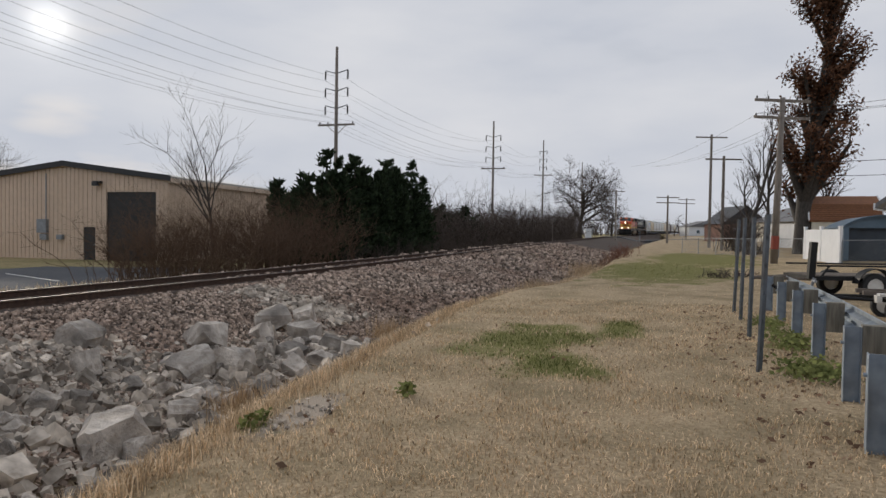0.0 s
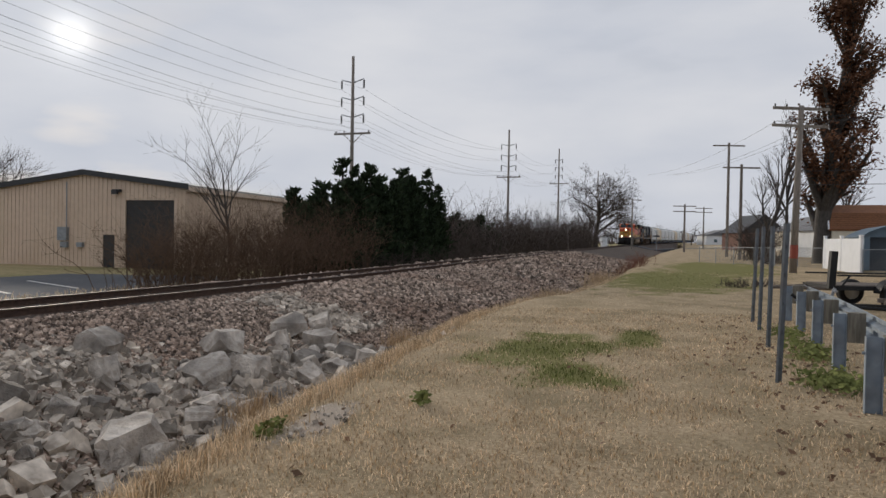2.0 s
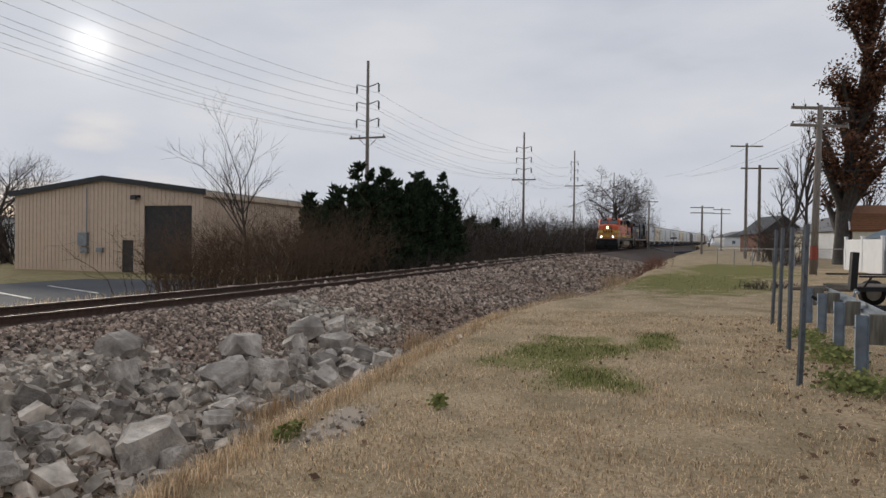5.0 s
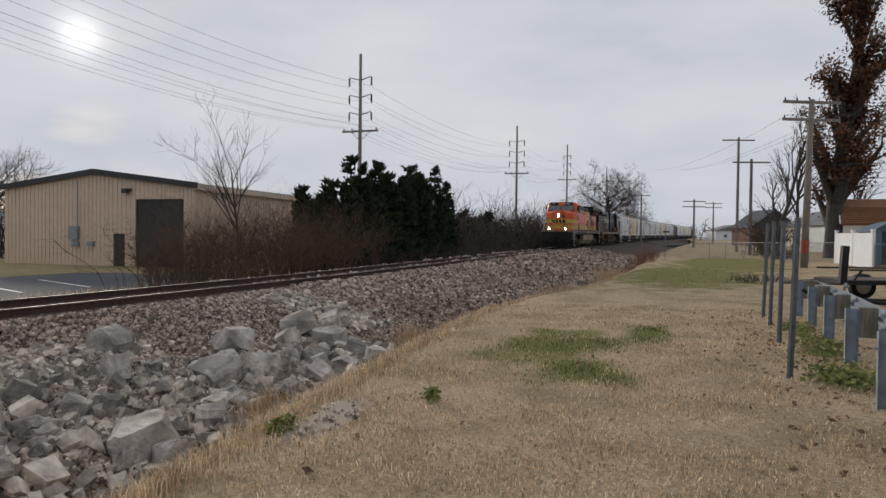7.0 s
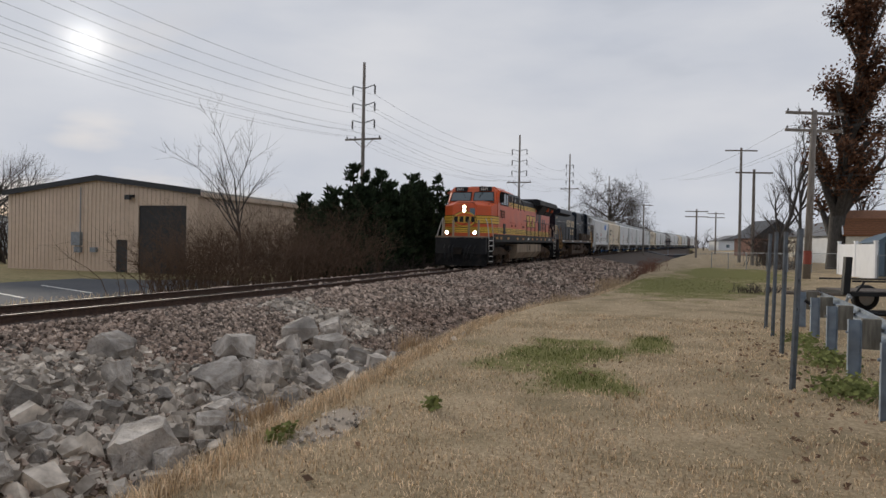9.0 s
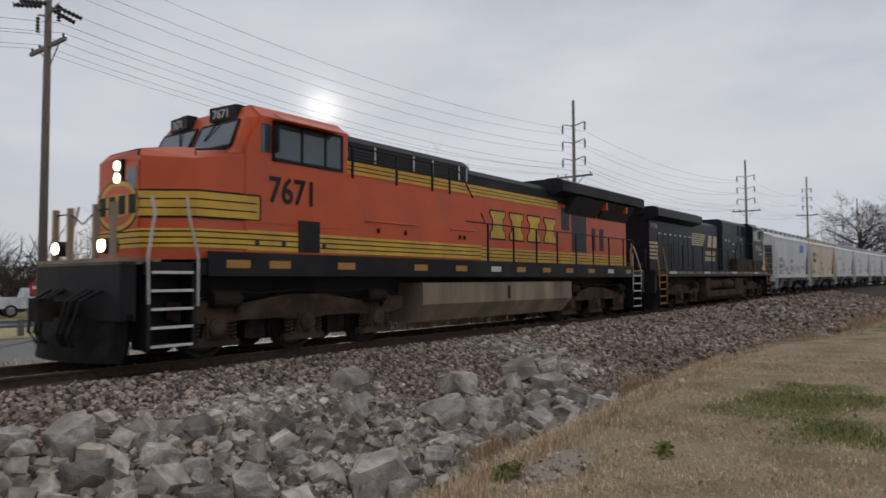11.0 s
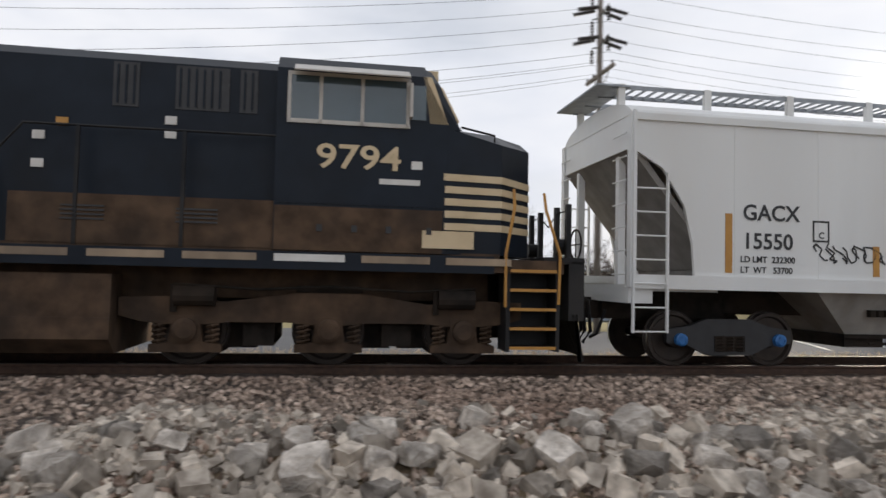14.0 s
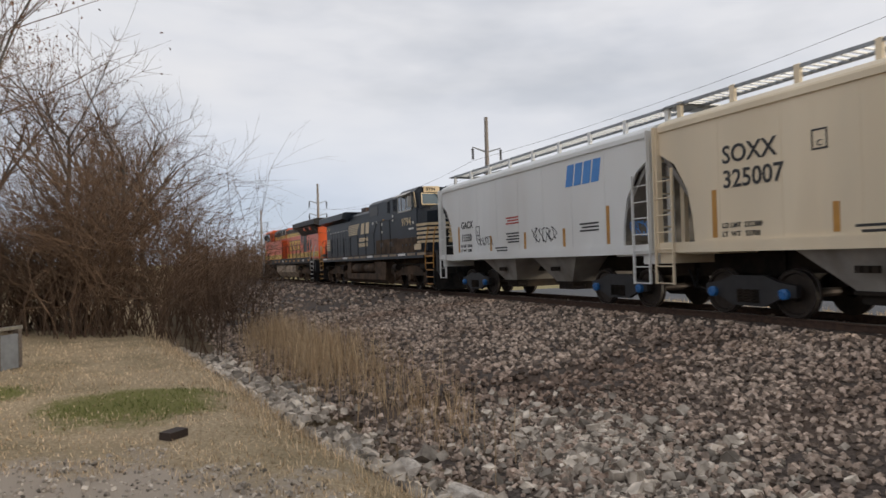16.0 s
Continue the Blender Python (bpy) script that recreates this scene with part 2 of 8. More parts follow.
M_LAWN = mat("dormant_lawn", (0.53, 0.415, 0.275), (0.31, 0.235, 0.145), 26, 0.95, bump=1.0, bump_scale=70, dirt=(0.17, 0.14, 0.075), dirt_scale=0.8, dirt_amt=0.62, spec=0.1, detail=8)
# ballast bed: near-black, the shade between the stones put into its colour
M_BALLAST = mat("ballast_bed", (0.13, 0.105, 0.09), (0.035, 0.028, 0.024), 24, 0.95, bump=1.0, bump_scale=30, dirt=(0.13, 0.085, 0.06), dirt_scale=0.9, dirt_amt=0.5, spec=0.2)
M_DITCH = mat("ditch_earth", (0.20, 0.15, 0.095), (0.075, 0.055, 0.037), 9, 0.95, bump=0.8, bump_scale=30, spec=0.1)
M_ROUGH = mat("rough_grass", (0.40, 0.33, 0.18), (0.23, 0.19, 0.10), 5, 0.95, bump=0.8, bump_scale=20, dirt=(0.14, 0.15, 0.06), dirt_scale=0.2, dirt_amt=0.5, spec=0.1)
M_ASPH = mat("asphalt", (0.075, 0.08, 0.09), (0.05, 0.053, 0.06), 30, 0.85, bump=0.3, bump_scale=90, dirt=(0.11, 0.11, 0.11), dirt_scale=0.3, dirt_amt=0.4)


def blend_in(material, attribute, colour, grain):
    """Mix another growth into a ground material, by an attribute broken up with fine noise."""
    nt = material.node_tree
    shader = next(n for n in nt.nodes if n.type == "BSDF_PRINCIPLED")
    src = shader.inputs["Base Color"].links[0].from_socket
    at = nt.nodes.new("ShaderNodeAttribute")
    at.attribute_name = attribute
    geo = nt.nodes.new("ShaderNodeNewGeometry")
    ns = nt.nodes.new("ShaderNodeTexNoise")
    ns.inputs["Scale"].default_value, ns.inputs["Detail"].default_value = grain, 5
    nt.links.new(geo.outputs["Position"], ns.inputs["Vector"])
    add = nt.nodes.new("ShaderNodeMath")
    add.operation = "ADD"
    nt.links.new(at.outputs["Fac"], add.inputs[0])
    nt.links.new(ns.outputs["Fac"], add.inputs[1])
    rng_ = nt.nodes.new("ShaderNodeMapRange")
    rng_.inputs["From Min"].default_value, rng_.inputs["From Max"].default_value = 0.62, 1.15
    nt.links.new(add.outputs[0], rng_.inputs["Value"])
    gate = nt.nodes.new("ShaderNodeMath")
    gate.operation, gate.use_clamp = "MULTIPLY", True
    amp = nt.nodes.new("ShaderNodeMath")
    amp.operation, amp.use_clamp = "MULTIPLY", True
    amp.inputs[1].default_value = 4.0
    nt.links.new(at.outputs["Fac"], amp.inputs[0])
    nt.links.new(rng_.outputs["Result"], gate.inputs[0])
    nt.links.new(amp.outputs[0], gate.inputs[1])
    mix = nt.nodes.new("ShaderNodeMix")
    mix.data_type = "RGBA"
    nt.links.new(gate.outputs[0], mix.inputs[0])
    nt.links.new(src, mix.inputs[6])
    mix.inputs[7].default_value = (*colour, 1)
    nt.links.new(mix.outputs[2], shader.inputs["Base Color"])


blend_in(M_LAWN, "green_grass", (0.19, 0.18, 0.065), 9)
blend_in(M_LAWN, "gravel", (0.42, 0.35, 0.28), 22)


def build_ground():
    S = steps((-1500, -300, 150), (-300, -60, 12), (-60, -22, 1.5), (-22, -8, 0.4), (-8, 16, 0.22), (16, 36, 0.5), (36, 80, 2), (80, 300, 10), (300, 2000, 170))
    Nn = steps((-1500, -200, 160), (-200, -40, 16), (-40, -6, 1.5), (-6, 0, 0.3), (0, 10, 0.2), (10, 16, 0.4), (16, 40, 1.0), (40, 200, 10), (200, 1800, 160))
    verts, faces, mats = [], [], []
    green, gravel = [], []
    rows = []
    for s in S:
        shift = lawn_edge(s) - lawn_edge(4.0) if abs(s) < 85 else 0.0
        rows.append([n + shift * table(n, (-30, -6, 6, 10), (0, 1, 1, 0)) for n in Nn])
        for n in rows[-1]:
            green.append(min(max(greenness(s, n) * 1.6 + 0.02, 0), 1))
            gravel.append(min(max(gravel_patch(s, n) * 2.2, 0), 1))
            z = ground_z(s, n)
            if abs(s) < 60 and -20 < n < 30:
                z += 0.03 * noise.noise(Vector((s * 0.9, n * 0.9, 1))) + (0.02 * noise.noise(Vector((s * 4, n * 4, 2))) if n < 16 else 0)
            verts.append(sn(s, n, z))
    w = len(Nn)
    for i in range(len(S) - 1):
        for j in range(w - 1):
            faces.append((i * w + j, (i + 1) * w + j, (i + 1) * w + j + 1, i * w + j + 1))
            mats.append(zone((S[i] + S[i + 1]) / 2, (rows[i][j] + rows[i][j + 1] + rows[i + 1][j] + rows[i + 1][j + 1]) / 4))
    g = raw("ground", verts, faces, [M_LAWN, M_BALLAST, M_DITCH, M_ROUGH, M_ASPH], smooth=True)
    me = g.data
    me.polygons.foreach_set("material_index", mats)
    for key, values in (("green_grass", green), ("gravel", gravel)):
        me.attributes.new(key, "FLOAT", "POINT").data.foreach_set("value", values)
    if me.polygons[0].normal.z < 0:
        me.flip_normals()
    tagged(g, "dormant straw-coloured lawn, ditch and ballast embankment beside a railway", "ground", kind="structure")


build_ground()


# ---- track: rails, ties ----
M_RAIL = mat("rail_steel", (0.10, 0.062, 0.045), (0.06, 0.04, 0.032), 12, 0.85, 0.0, bump=0.2, spec=0.15)
M_RAILTOP = mat("rail_head", (0.16, 0.13, 0.11), (0.10, 0.085, 0.075), 20, 0.6, 0.45)
M_TIE = mat("tie_wood", (0.085, 0.062, 0.05), (0.045, 0.034, 0.03), 9, 0.95, bump=0.5, stretch=(1, 8, 1), vary=0.35)
RAIL_PROFILE = [(-0.07, -0.17), (0.07, -0.17), (0.07, -0.155), (0.012, -0.135), (0.012, -0.045), (0.036, -0.035), (0.036, -0.004), (-0.036, -0.004), (-0.036, -0.035), (-0.012, -0.045), (-0.012, -0.135), (-0.07, -0.155)]


def build_track():
    S = steps((-260, -60, 5), (-60, 60, 2.5), (60, 520, 5))
    for side in (-1, 1):
        off = side * 0.755
        rail = empty("rail", label="rusty steel rail with a bright worn head", category="rail", group="rails of the track", kind="structure")
        bm = bmesh.new()
        loft(bm, [[on_track(s, off + a, b) for a, b in RAIL_PROFILE] for s in S])
        part("rail_web", bm, M_RAIL, rail)
        bm = bmesh.new()
        loft(bm, [[on_track(s, off + a, b) for a, b in ((-0.026, -0.004), (0.026, -0.004), (0.022, 0.001), (-0.022, 0.001))] for s in S])
        part("rail_head", bm, M_RAILTOP, rail, "shiny worn running surface")
    bed = empty("track_ties", label="weathered dark timber railway ties in ballast", category="railway ties", kind="structure")
    bm = boxes((-0.115, 0.115, -1.3, 1.3, -0.18, 0.0))
    bmesh.ops.bevel(bm, geom=list(bm.edges), offset=0.012, segments=1, affect="EDGES")
    first = part("tie", bm, M_TIE, bed)
    far = bmesh.new()
    s = -160.0
    while s < 240:
        p, q = on_track(s), on_track(s + 0.3)
        a = math.atan2(q.y - p.y, q.x - p.x)
        m = Matrix.Translation(p + Vector((0, 0, -0.17 + random.uniform(-0.012, 0.008)))) @ Matrix.Rotation(a + random.uniform(-0.02, 0.02), 4, "Z")
        if -42 < s < 60:
            if first is not None:
                ob, first = first, None
            else:
                ob = new("tie", mesh_tie)
                ob.parent = bed
            mesh_tie = ob.data
            ob.matrix_basis = m
        else:
            t = boxes((-0.115, 0.115, -1.3, 1.3, -0.18, 0.0))
            t.transform(m)
            tmp = bpy.data.meshes.new("tmp")
            t.to_mesh(tmp)
            t.free()
            far.from_mesh(tmp)
            bpy.data.meshes.remove(tmp)
        s += 0.54
    part("tie_row", far, M_TIE, bed)["kind"] = "stuff"


build_track()


# ---- plants ----
def twig_arrays(segs, sides=3):
    """Thin tapered bars as one vertex and face list. segs: rows of p0, p1, r0, r1."""
    a = np.array([(*p, *q, r, t) for p, q, r, t in segs], dtype=float)
    p, q, r, t = a[:, :3], a[:, 3:6], a[:, 6], a[:, 7]
    d = q - p
    d /= np.linalg.norm(d, axis=1)[:, None] + 1e-9
    ref = np.where(np.abs(d[:, 2:3]) < 0.9, np.array([[0, 0, 1.0]]), np.array([[1.0, 0, 0]]))
    u = np.cross(d, ref)
    u /= np.linalg.norm(u, axis=1)[:, None] + 1e-9
    v = np.cross(d, u)
    k = len(a)
    verts = np.zeros((k, 2 * sides, 3))
    for i in range(sides):
        c, s_ = math.cos(i * math.tau / sides), math.sin(i * math.tau / sides)
        e = u * c + v * s_
        verts[:, i] = p + e * r[:, None]
        verts[:, sides + i] = q + e * t[:, None]
    f = np.array([(i, (i + 1) % sides, sides + (i + 1) % sides, sides + i) for i in range(sides)])
    faces = (f[None] + (np.arange(k) * 2 * sides)[:, None, None]).reshape(-1, 4)
    return verts.reshape(-1, 3).tolist(), faces.tolist()


def grow(rng, base, up, length, radius, levels, spread, kids, segs, tips, bend=0.22, shrink=0.62, lift=0.15, level=0, thinnest=0.006, low=0.3):
    """Branches on branches: adds (p0, p1, r0, r1, level) to segs and the ends to tips."""
    p, d, r = Vector(base), Vector(up).normalized(), radius
    k = 9 if level == 0 else 4
    nodes = []
    for i in range(k):
        d = (d + Vector((rng.uniform(-1, 1), rng.uniform(-1, 1), rng.uniform(-0.5, 1) * lift * 2)) * bend).normalized()
        q = p + d * (length / k)
        r2 = radius * (1 - 0.62 * (i + 1) / k)
        segs.append((tuple(p), tuple(q), r, r2, level))
        p, r = q, r2
        nodes.append((q.copy(), d.copy(), r2, (i + 1) / k))
    if level >= levels:
        tips.append((p.copy(), d.copy()))
        return
    for c in range(kids[level]):
        f = rng.uniform(low if level == 0 else 0.2, 1.0)
        q, dd, rr, _ = nodes[min(int(f * k), k - 1)]
        a = rng.uniform(0, math.tau)
        side = dd.orthogonal().normalized()
        side.rotate(Matrix.Rotation(a, 3, dd))
        nd = (dd * rng.uniform(0.5, 1.0) + side * spread * rng.uniform(0.7, 1.3) + Vector((0, 0, lift))).normalized()
        grow(rng, q, nd, length * shrink * rng.uniform(0.7, 1.15) * (1.1 - 0.35 * f), max(rr * 0.62, thinnest), levels, spread, kids, segs, tips, max(bend, 0.12), shrink, lift, level + 1, thinnest)


M_BARK = mat("grey_bark", (0.085, 0.075, 0.066), (0.045, 0.04, 0.036), 10, 0.95, bump=0.6, stretch=(1, 1, 0.3))
M_TWIG = mat("bare_twigs", (0.105, 0.085, 0.074), (0.065, 0.052, 0.046), 3, 0.95, spec=0.1)
M_REDTWIG = mat("reddish_twigs", (0.165, 0.11, 0.076), (0.095, 0.062, 0.043), 3, 0.95, spec=0.1)
M_CEDAR = mat("cedar_foliage", (0.032, 0.048, 0.022), (0.016, 0.026, 0.013), 2.5, 0.9, spec=0.15, vary=0.5, island=True)
M_BROWNLEAF = mat("dry_oak_leaves", (0.16, 0.075, 0.04), (0.09, 0.045, 0.026), 1.0, 0.9, spec=0.1, vary=0.45, island=True)
M_STRAW = mat("dry_grass_blades", (0.74, 0.575, 0.385), (0.47, 0.345, 0.215), 2.0, 0.95, spec=0.1, vary=0.5, island=True)
M_REED = mat("dry_reeds", (0.58, 0.43, 0.27), (0.38, 0.26, 0.15), 2.0, 0.95, spec=0.1, vary=0.35, island=True)
M_GREEN = mat("green_grass_blades", (0.21, 0.22, 0.075), (0.11, 0.125, 0.04), 2.0, 0.95, spec=0.1, vary=0.35, island=True)


def bare_tree(name, s, n, height, label, seed, radius=0.25, levels=3, kids=(9, 6, 5), spread=0.9, stems=1, leaves=None, leaf_size=0.12, leaf_keep=1.0, twig=M_TWIG, lift=0.18, z=None, group="", lean=0.0, per_tip=5, shrink=0.6, bend=0.14, thinnest=0.006, leaf_drift=0.28, low=0.3):
    rng = random.Random(seed)
    base = sn(s, n, (ground_z(s, n) if z is None else z) - 0.1)
    th = empty(name, Matrix.Translation(base), label, "tree", group)
    segs, tips = [], []
    for k in range(stems):
        off = Vector((rng.uniform(-1, 1), rng.uniform(-1, 1), 0)) * (0.25 * (stems > 1))
        up = Vector((rng.uniform(-1, 1) * 0.22 * (stems > 1) + lean, rng.uniform(-1, 1) * 0.22 * (stems > 1), 1))
        grow(rng, off, up, height * 0.62 * rng.uniform(0.85, 1.1), radius, levels, spread, kids, segs, tips, bend=bend, shrink=shrink, lift=lift, thinnest=thinnest, low=low)
    big = [g[:4] for g in segs if g[4] <= 1]
    small = [g[:4] for g in segs if g[4] > 1]
    v, f = twig_arrays(big, 7)
    raw("trunk", v, f, M_BARK, th, smooth=True)
    if small:
        v, f = twig_arrays(small, 3)
        raw("crown", v, f, twig, th)["kind"] = "stuff"
    if leaves:
        V, F = [], []
        for p, d in tips:
            for _ in range(per_tip):
                if rng.random() > leaf_keep:
                    continue
                c = p + Vector((rng.gauss(0, 1), rng.gauss(0, 1), rng.gauss(0, 1))) * leaf_drift
                a = Vector((rng.uniform(-1, 1), rng.uniform(-1, 1), rng.uniform(-1, 1))).normalized() * leaf_size
                b = a.orthogonal().normalized() * leaf_size * 0.6
                i = len(V)
                V += [c - a, c + b, c + a * 0.9 + Vector((0, 0, -0.03)), c - b]
                F.append((i, i + 1, i + 2, i + 3))
        raw("leaves", V, F, leaves, th)["kind"] = "stuff"
    return th


def thicket(name, pts, height, label, seed, stems=260, mat_=M_TWIG, width=2.5, r0=0.012, fine=True):
    """A bank of leafless brush along a line of (s, n) points: many thin forked stems."""
    rng = random.Random(seed)
    mid = pts[len(pts) // 2]
    origin = sn(mid[0], mid[1], 0)
    segs = []
    for _ in range(stems):
        f = rng.uniform(0, len(pts) - 1.001)
        i = int(f)
        s = pts[i][0] + (pts[i + 1][0] - pts[i][0]) * (f - i)
        n = pts[i][1] + (pts[i + 1][1] - pts[i][1]) * (f - i) + rng.gauss(0, width * 0.45)
        p = sn(s, n, ground_z(s, n) - 0.05) - origin
        h = height * rng.uniform(0.45, 1.05) * (0.75 + 0.3 * noise.noise(Vector((s * 0.35, n * 0.35, seed))))
        d = Vector((rng.uniform(-1, 1) * 0.45, rng.uniform(-1, 1) * 0.45, 1)).normalized()
        r = r0 * rng.uniform(0.7, 1.8)
        for j in range(4):
            q = p + d * h / 4
            segs.append((tuple(p), tuple(q), r, r * 0.75))
            r *= 0.75
            p = q
            for _k in range(rng.randint(2, 4) if j else 1):
                e = (d * 0.6 + Vector((rng.uniform(-1, 1), rng.uniform(-1, 1), rng.uniform(-0.5, 0.7)))).normalized()
                q2 = p + e * h * rng.uniform(0.12, 0.32)
                segs.append((tuple(p), tuple(q2), r * 0.7, r * 0.4))
                for _m in range(2 if fine else 0):
                    e2 = (e + Vector((rng.uniform(-1, 1), rng.uniform(-1, 1), rng.uniform(-0.6, 0.8))) * 0.8).normalized()
                    m0 = p + (q2 - p) * rng.uniform(0.4, 1)
                    segs.append((tuple(m0), tuple(m0 + e2 * h * rng.uniform(0.07, 0.2)), r * 0.45, r * 0.25))
            d = (d + Vector((rng.uniform(-1, 1), rng.uniform(-1, 1), rng.uniform(-0.45, 0.3))) * 0.6).normalized()
    v, f = twig_arrays(segs, 3)
    ob = raw(name, v, f, mat_)
    ob.location = origin
    return tagged(ob, label, "shrubs", kind="stuff")


def cedar(s, n, height, width, seed, label="dark green eastern cedar with a dense ragged crown"):
    rng = random.Random(seed)
    base = sn(s, n, ground_z(s, n) - 0.05)
    th = empty("cedar_tree", Matrix.Translation(base), label, "tree", "cedars beside the track")
    bm = bmesh.new()
    tube(bm, [(0, 0, 0), (0.05, 0, height * 0.5), (0, 0.03, height * 0.93)], [0.16, 0.09, 0.02], 8)
    part("trunk", bm, M_BARK, th, smooth=True)
    V, F = [], []
    # a tall leader and several lower ones round it, each a ragged spire of short sprays
    spires = [(0.0, 0.0, height, width * 0.34)]
    for _ in range(8):
        a, r = rng.uniform(0, math.tau), width * rng.uniform(0.16, 0.44)
        spires.append((r * math.cos(a), r * math.sin(a), height * rng.uniform(0.6, 0.98) * (1.08 - 0.4 * r / width), width * rng.uniform(0.17, 0.27)))
    for cx, cy, ch, cw in spires:
        limbs = [(rng.uniform(0, math.tau), rng.uniform(0.0, 0.97), rng.uniform(0.7, 1.5)) for _ in range(46)]
        for la, lz, lk in sorted(limbs):
            # a limb that rises outwards, clothed in sprays
            reach = (cw * (1 - lz) ** 0.8 + 0.10) * lk
            for _ in range(29):
                f = rng.random() ** 0.7
                z = 0.08 + lz * ch * 0.95 + reach * f * rng.uniform(0.0, 0.8)
                a = la + rng.gauss(0, 0.6)
                c = Vector((cx + reach * f * math.cos(a), cy + reach * f * math.sin(a), min(z, ch)))
                o = Vector((math.cos(a) * 0.8 + rng.gauss(0, 0.4), math.sin(a) * 0.8 + rng.gauss(0, 0.4), rng.uniform(0.1, 1.6))).normalized()
                ln, w = rng.uniform(0.12, 0.38), rng.uniform(0.05, 0.11)
                t = o.orthogonal().normalized()
                t.rotate(Matrix.Rotation(rng.uniform(0, math.tau), 3, o))
                b = o.cross(t)
                i = len(V)
                V += [c + t * w, c - t * w * 0.6 + b * w, c - t * w * 0.6 - b * w, c + o * ln]
                F += [(i + 3, i + 1, i), (i + 3, i + 2, i + 1), (i + 3, i, i + 2)]
    raw("crown", V, F, M_CEDAR, th)["kind"] = "stuff"
    return th


def build_plants():
    for i, (s, n, h, w) in enumerate(((32.6, 18.0, 5.4, 3.6), (35.5, 18.2, 7.0, 4.4), (37.8, 17.5, 6.9, 4.2), (40.2, 18.5, 7.0, 4.6), (42.8, 17.7, 7.1, 4.8), (45.6, 18.3, 7.5, 4.8), (48.4, 17.8, 7.6, 4.2))):
        cedar(s, n, h, w, 30 + i)
    thicket("brush", [(20.2, 18.0), (22.5, 17.8), (26, 17.4), (29, 17.3), (33, 16.8)], 4.6, "leafless reddish-brown brush beside the railway", 3, 760, M_REDTWIG, 2.4, 0.013)
    thicket("brush", [(32, 15.6), (42, 15.3), (55, 15.5), (70, 15.8)], 1.7, "low leafless brush in front of the cedars", 4, 420, M_TWIG, 1.2)
    thicket("brush", [(53, 18.5), (75, 17.5), (95, 16.5), (120, 15)], 6.6, "tall dark leafless brush along the far side of the track", 5, 1000, M_TWIG, 3.0, 0.036, fine=False)
    thicket("brush", [(75, 21), (95, 20), (125, 18), (150, 16)], 8.6, "distant bare trees and brush behind the railway", 6, 550, M_TWIG, 4.0, 0.04, fine=False)
    for i, (s, n, h) in enumerate(((63, 20.2, 5.0), (70, 19.6, 4.8))):
        cedar(s, n, h, 4.5, 60 + i, "dark cedar rising out of leafless brush")
    bare_tree("sapling", 27.5, 20.0, 9.6, "slender leafless sapling behind the brush", 8, 0.085, 3, (12, 6, 4), 0.6, lift=0.25, bend=0.07)
    bare_tree("bare_tree", 58, 19.5, 8.5, "small leafless tree among the brush", 9, 0.14, 3, (9, 6, 4), 0.9)
    # the wide-crowned tree by the level crossing and its neighbours
    bare_tree("bare_tree", 150, 16.0, 17, "broad leafless shade tree by the level crossing", 11, 0.6, 4, (14, 8, 6, 4), 1.15, lift=0.13, shrink=0.70, thinnest=0.022)
    bare_tree("bare_tree", 196, 12.0, 12, "leafless roadside tree beyond the level crossing", 12, 0.4, 3, (15, 8, 6), 1.1, shrink=0.7)
    bare_tree("bare_tree", 170, 21, 11, "leafless roadside tree beyond the level crossing", 13, 0.4, 3, (15, 8, 6), 1.1, shrink=0.7)
    # yard side
    bare_tree("oak_tree", 54.5, -9.9, 29, "tall oak still holding brown withered leaves", 14, 0.62, 4, (46, 6, 4, 2), 0.6, leaves=M_BROWNLEAF, leaf_size=0.15, leaf_keep=0.75, lift=0.25, per_tip=9, lean=0.09, shrink=0.27, bend=0.05, leaf_drift=0.33, low=0.1)
    for i, (s, n, h, k, sp) in enumerate(((62, -7.4, 16.5, 1, 0.4), (64, -8.8, 13.5, 1, 0.5), (67, -8.0, 10, 1, 0.7), (60, -12.5, 8.5, 1, 0.6))):
        bare_tree("bare_tree", s, n, h, "leafless yard tree with upright limbs", 20 + i, 0.19, 3, (10, 7, 6), sp, lift=0.3, stems=k, shrink=0.48, thinnest=0.011)
    # behind the camera: the thicket that closes the lawn
    for i, (s, n, h, st) in enumerate(((-21, -4.6, 13.5, 1), (-25, -3.0, 9.5, 1), (-30, -1.0, 8.5, 2), (-24, -8.0, 14, 1), (-38, -2.0, 8, 2), (-46, 0.5, 7.5, 2), (-19, -8.0, 12.5, 1), (-27, -5.5, 12.5, 1), (-33, -3.2, 9.5, 1), (-23, -1.8, 8.5, 1))):
        bare_tree("bare_tree", s, n, h, "leafless tree at the edge of the thicket", 40 + i, 0.13, 3, (13, 8, 6), 0.75, stems=st, twig=M_REDTWIG, lift=0.16, bend=0.1, thinnest=0.007, leaves=M_BROWNLEAF if i in (0, 3, 6, 7) else None, leaf_size=0.055, leaf_keep=0.4)
    thicket("brush", [(-17.5, -0.6), (-20, -2.2), (-21, -4.5), (-20.5, -8), (-19, -12)], 6.2, "dense leafless brush at the end of the lawn", 50, 900, M_REDTWIG, 2.2, 0.014)
    thicket("brush", [(-22, 0.8), (-28, 1.5), (-40, 2.0), (-60, 2.5)], 4.4, "leafless brush along the ditch", 51, 400, M_REDTWIG, 2.6, 0.016)
    thicket("brush", [(-70, 3), (-90, 8), (-120, 20), (-150, 38)], 7.0, "distant bare woodland beside the track", 52, 550, M_REDTWIG, 6.0, 0.05, fine=False)
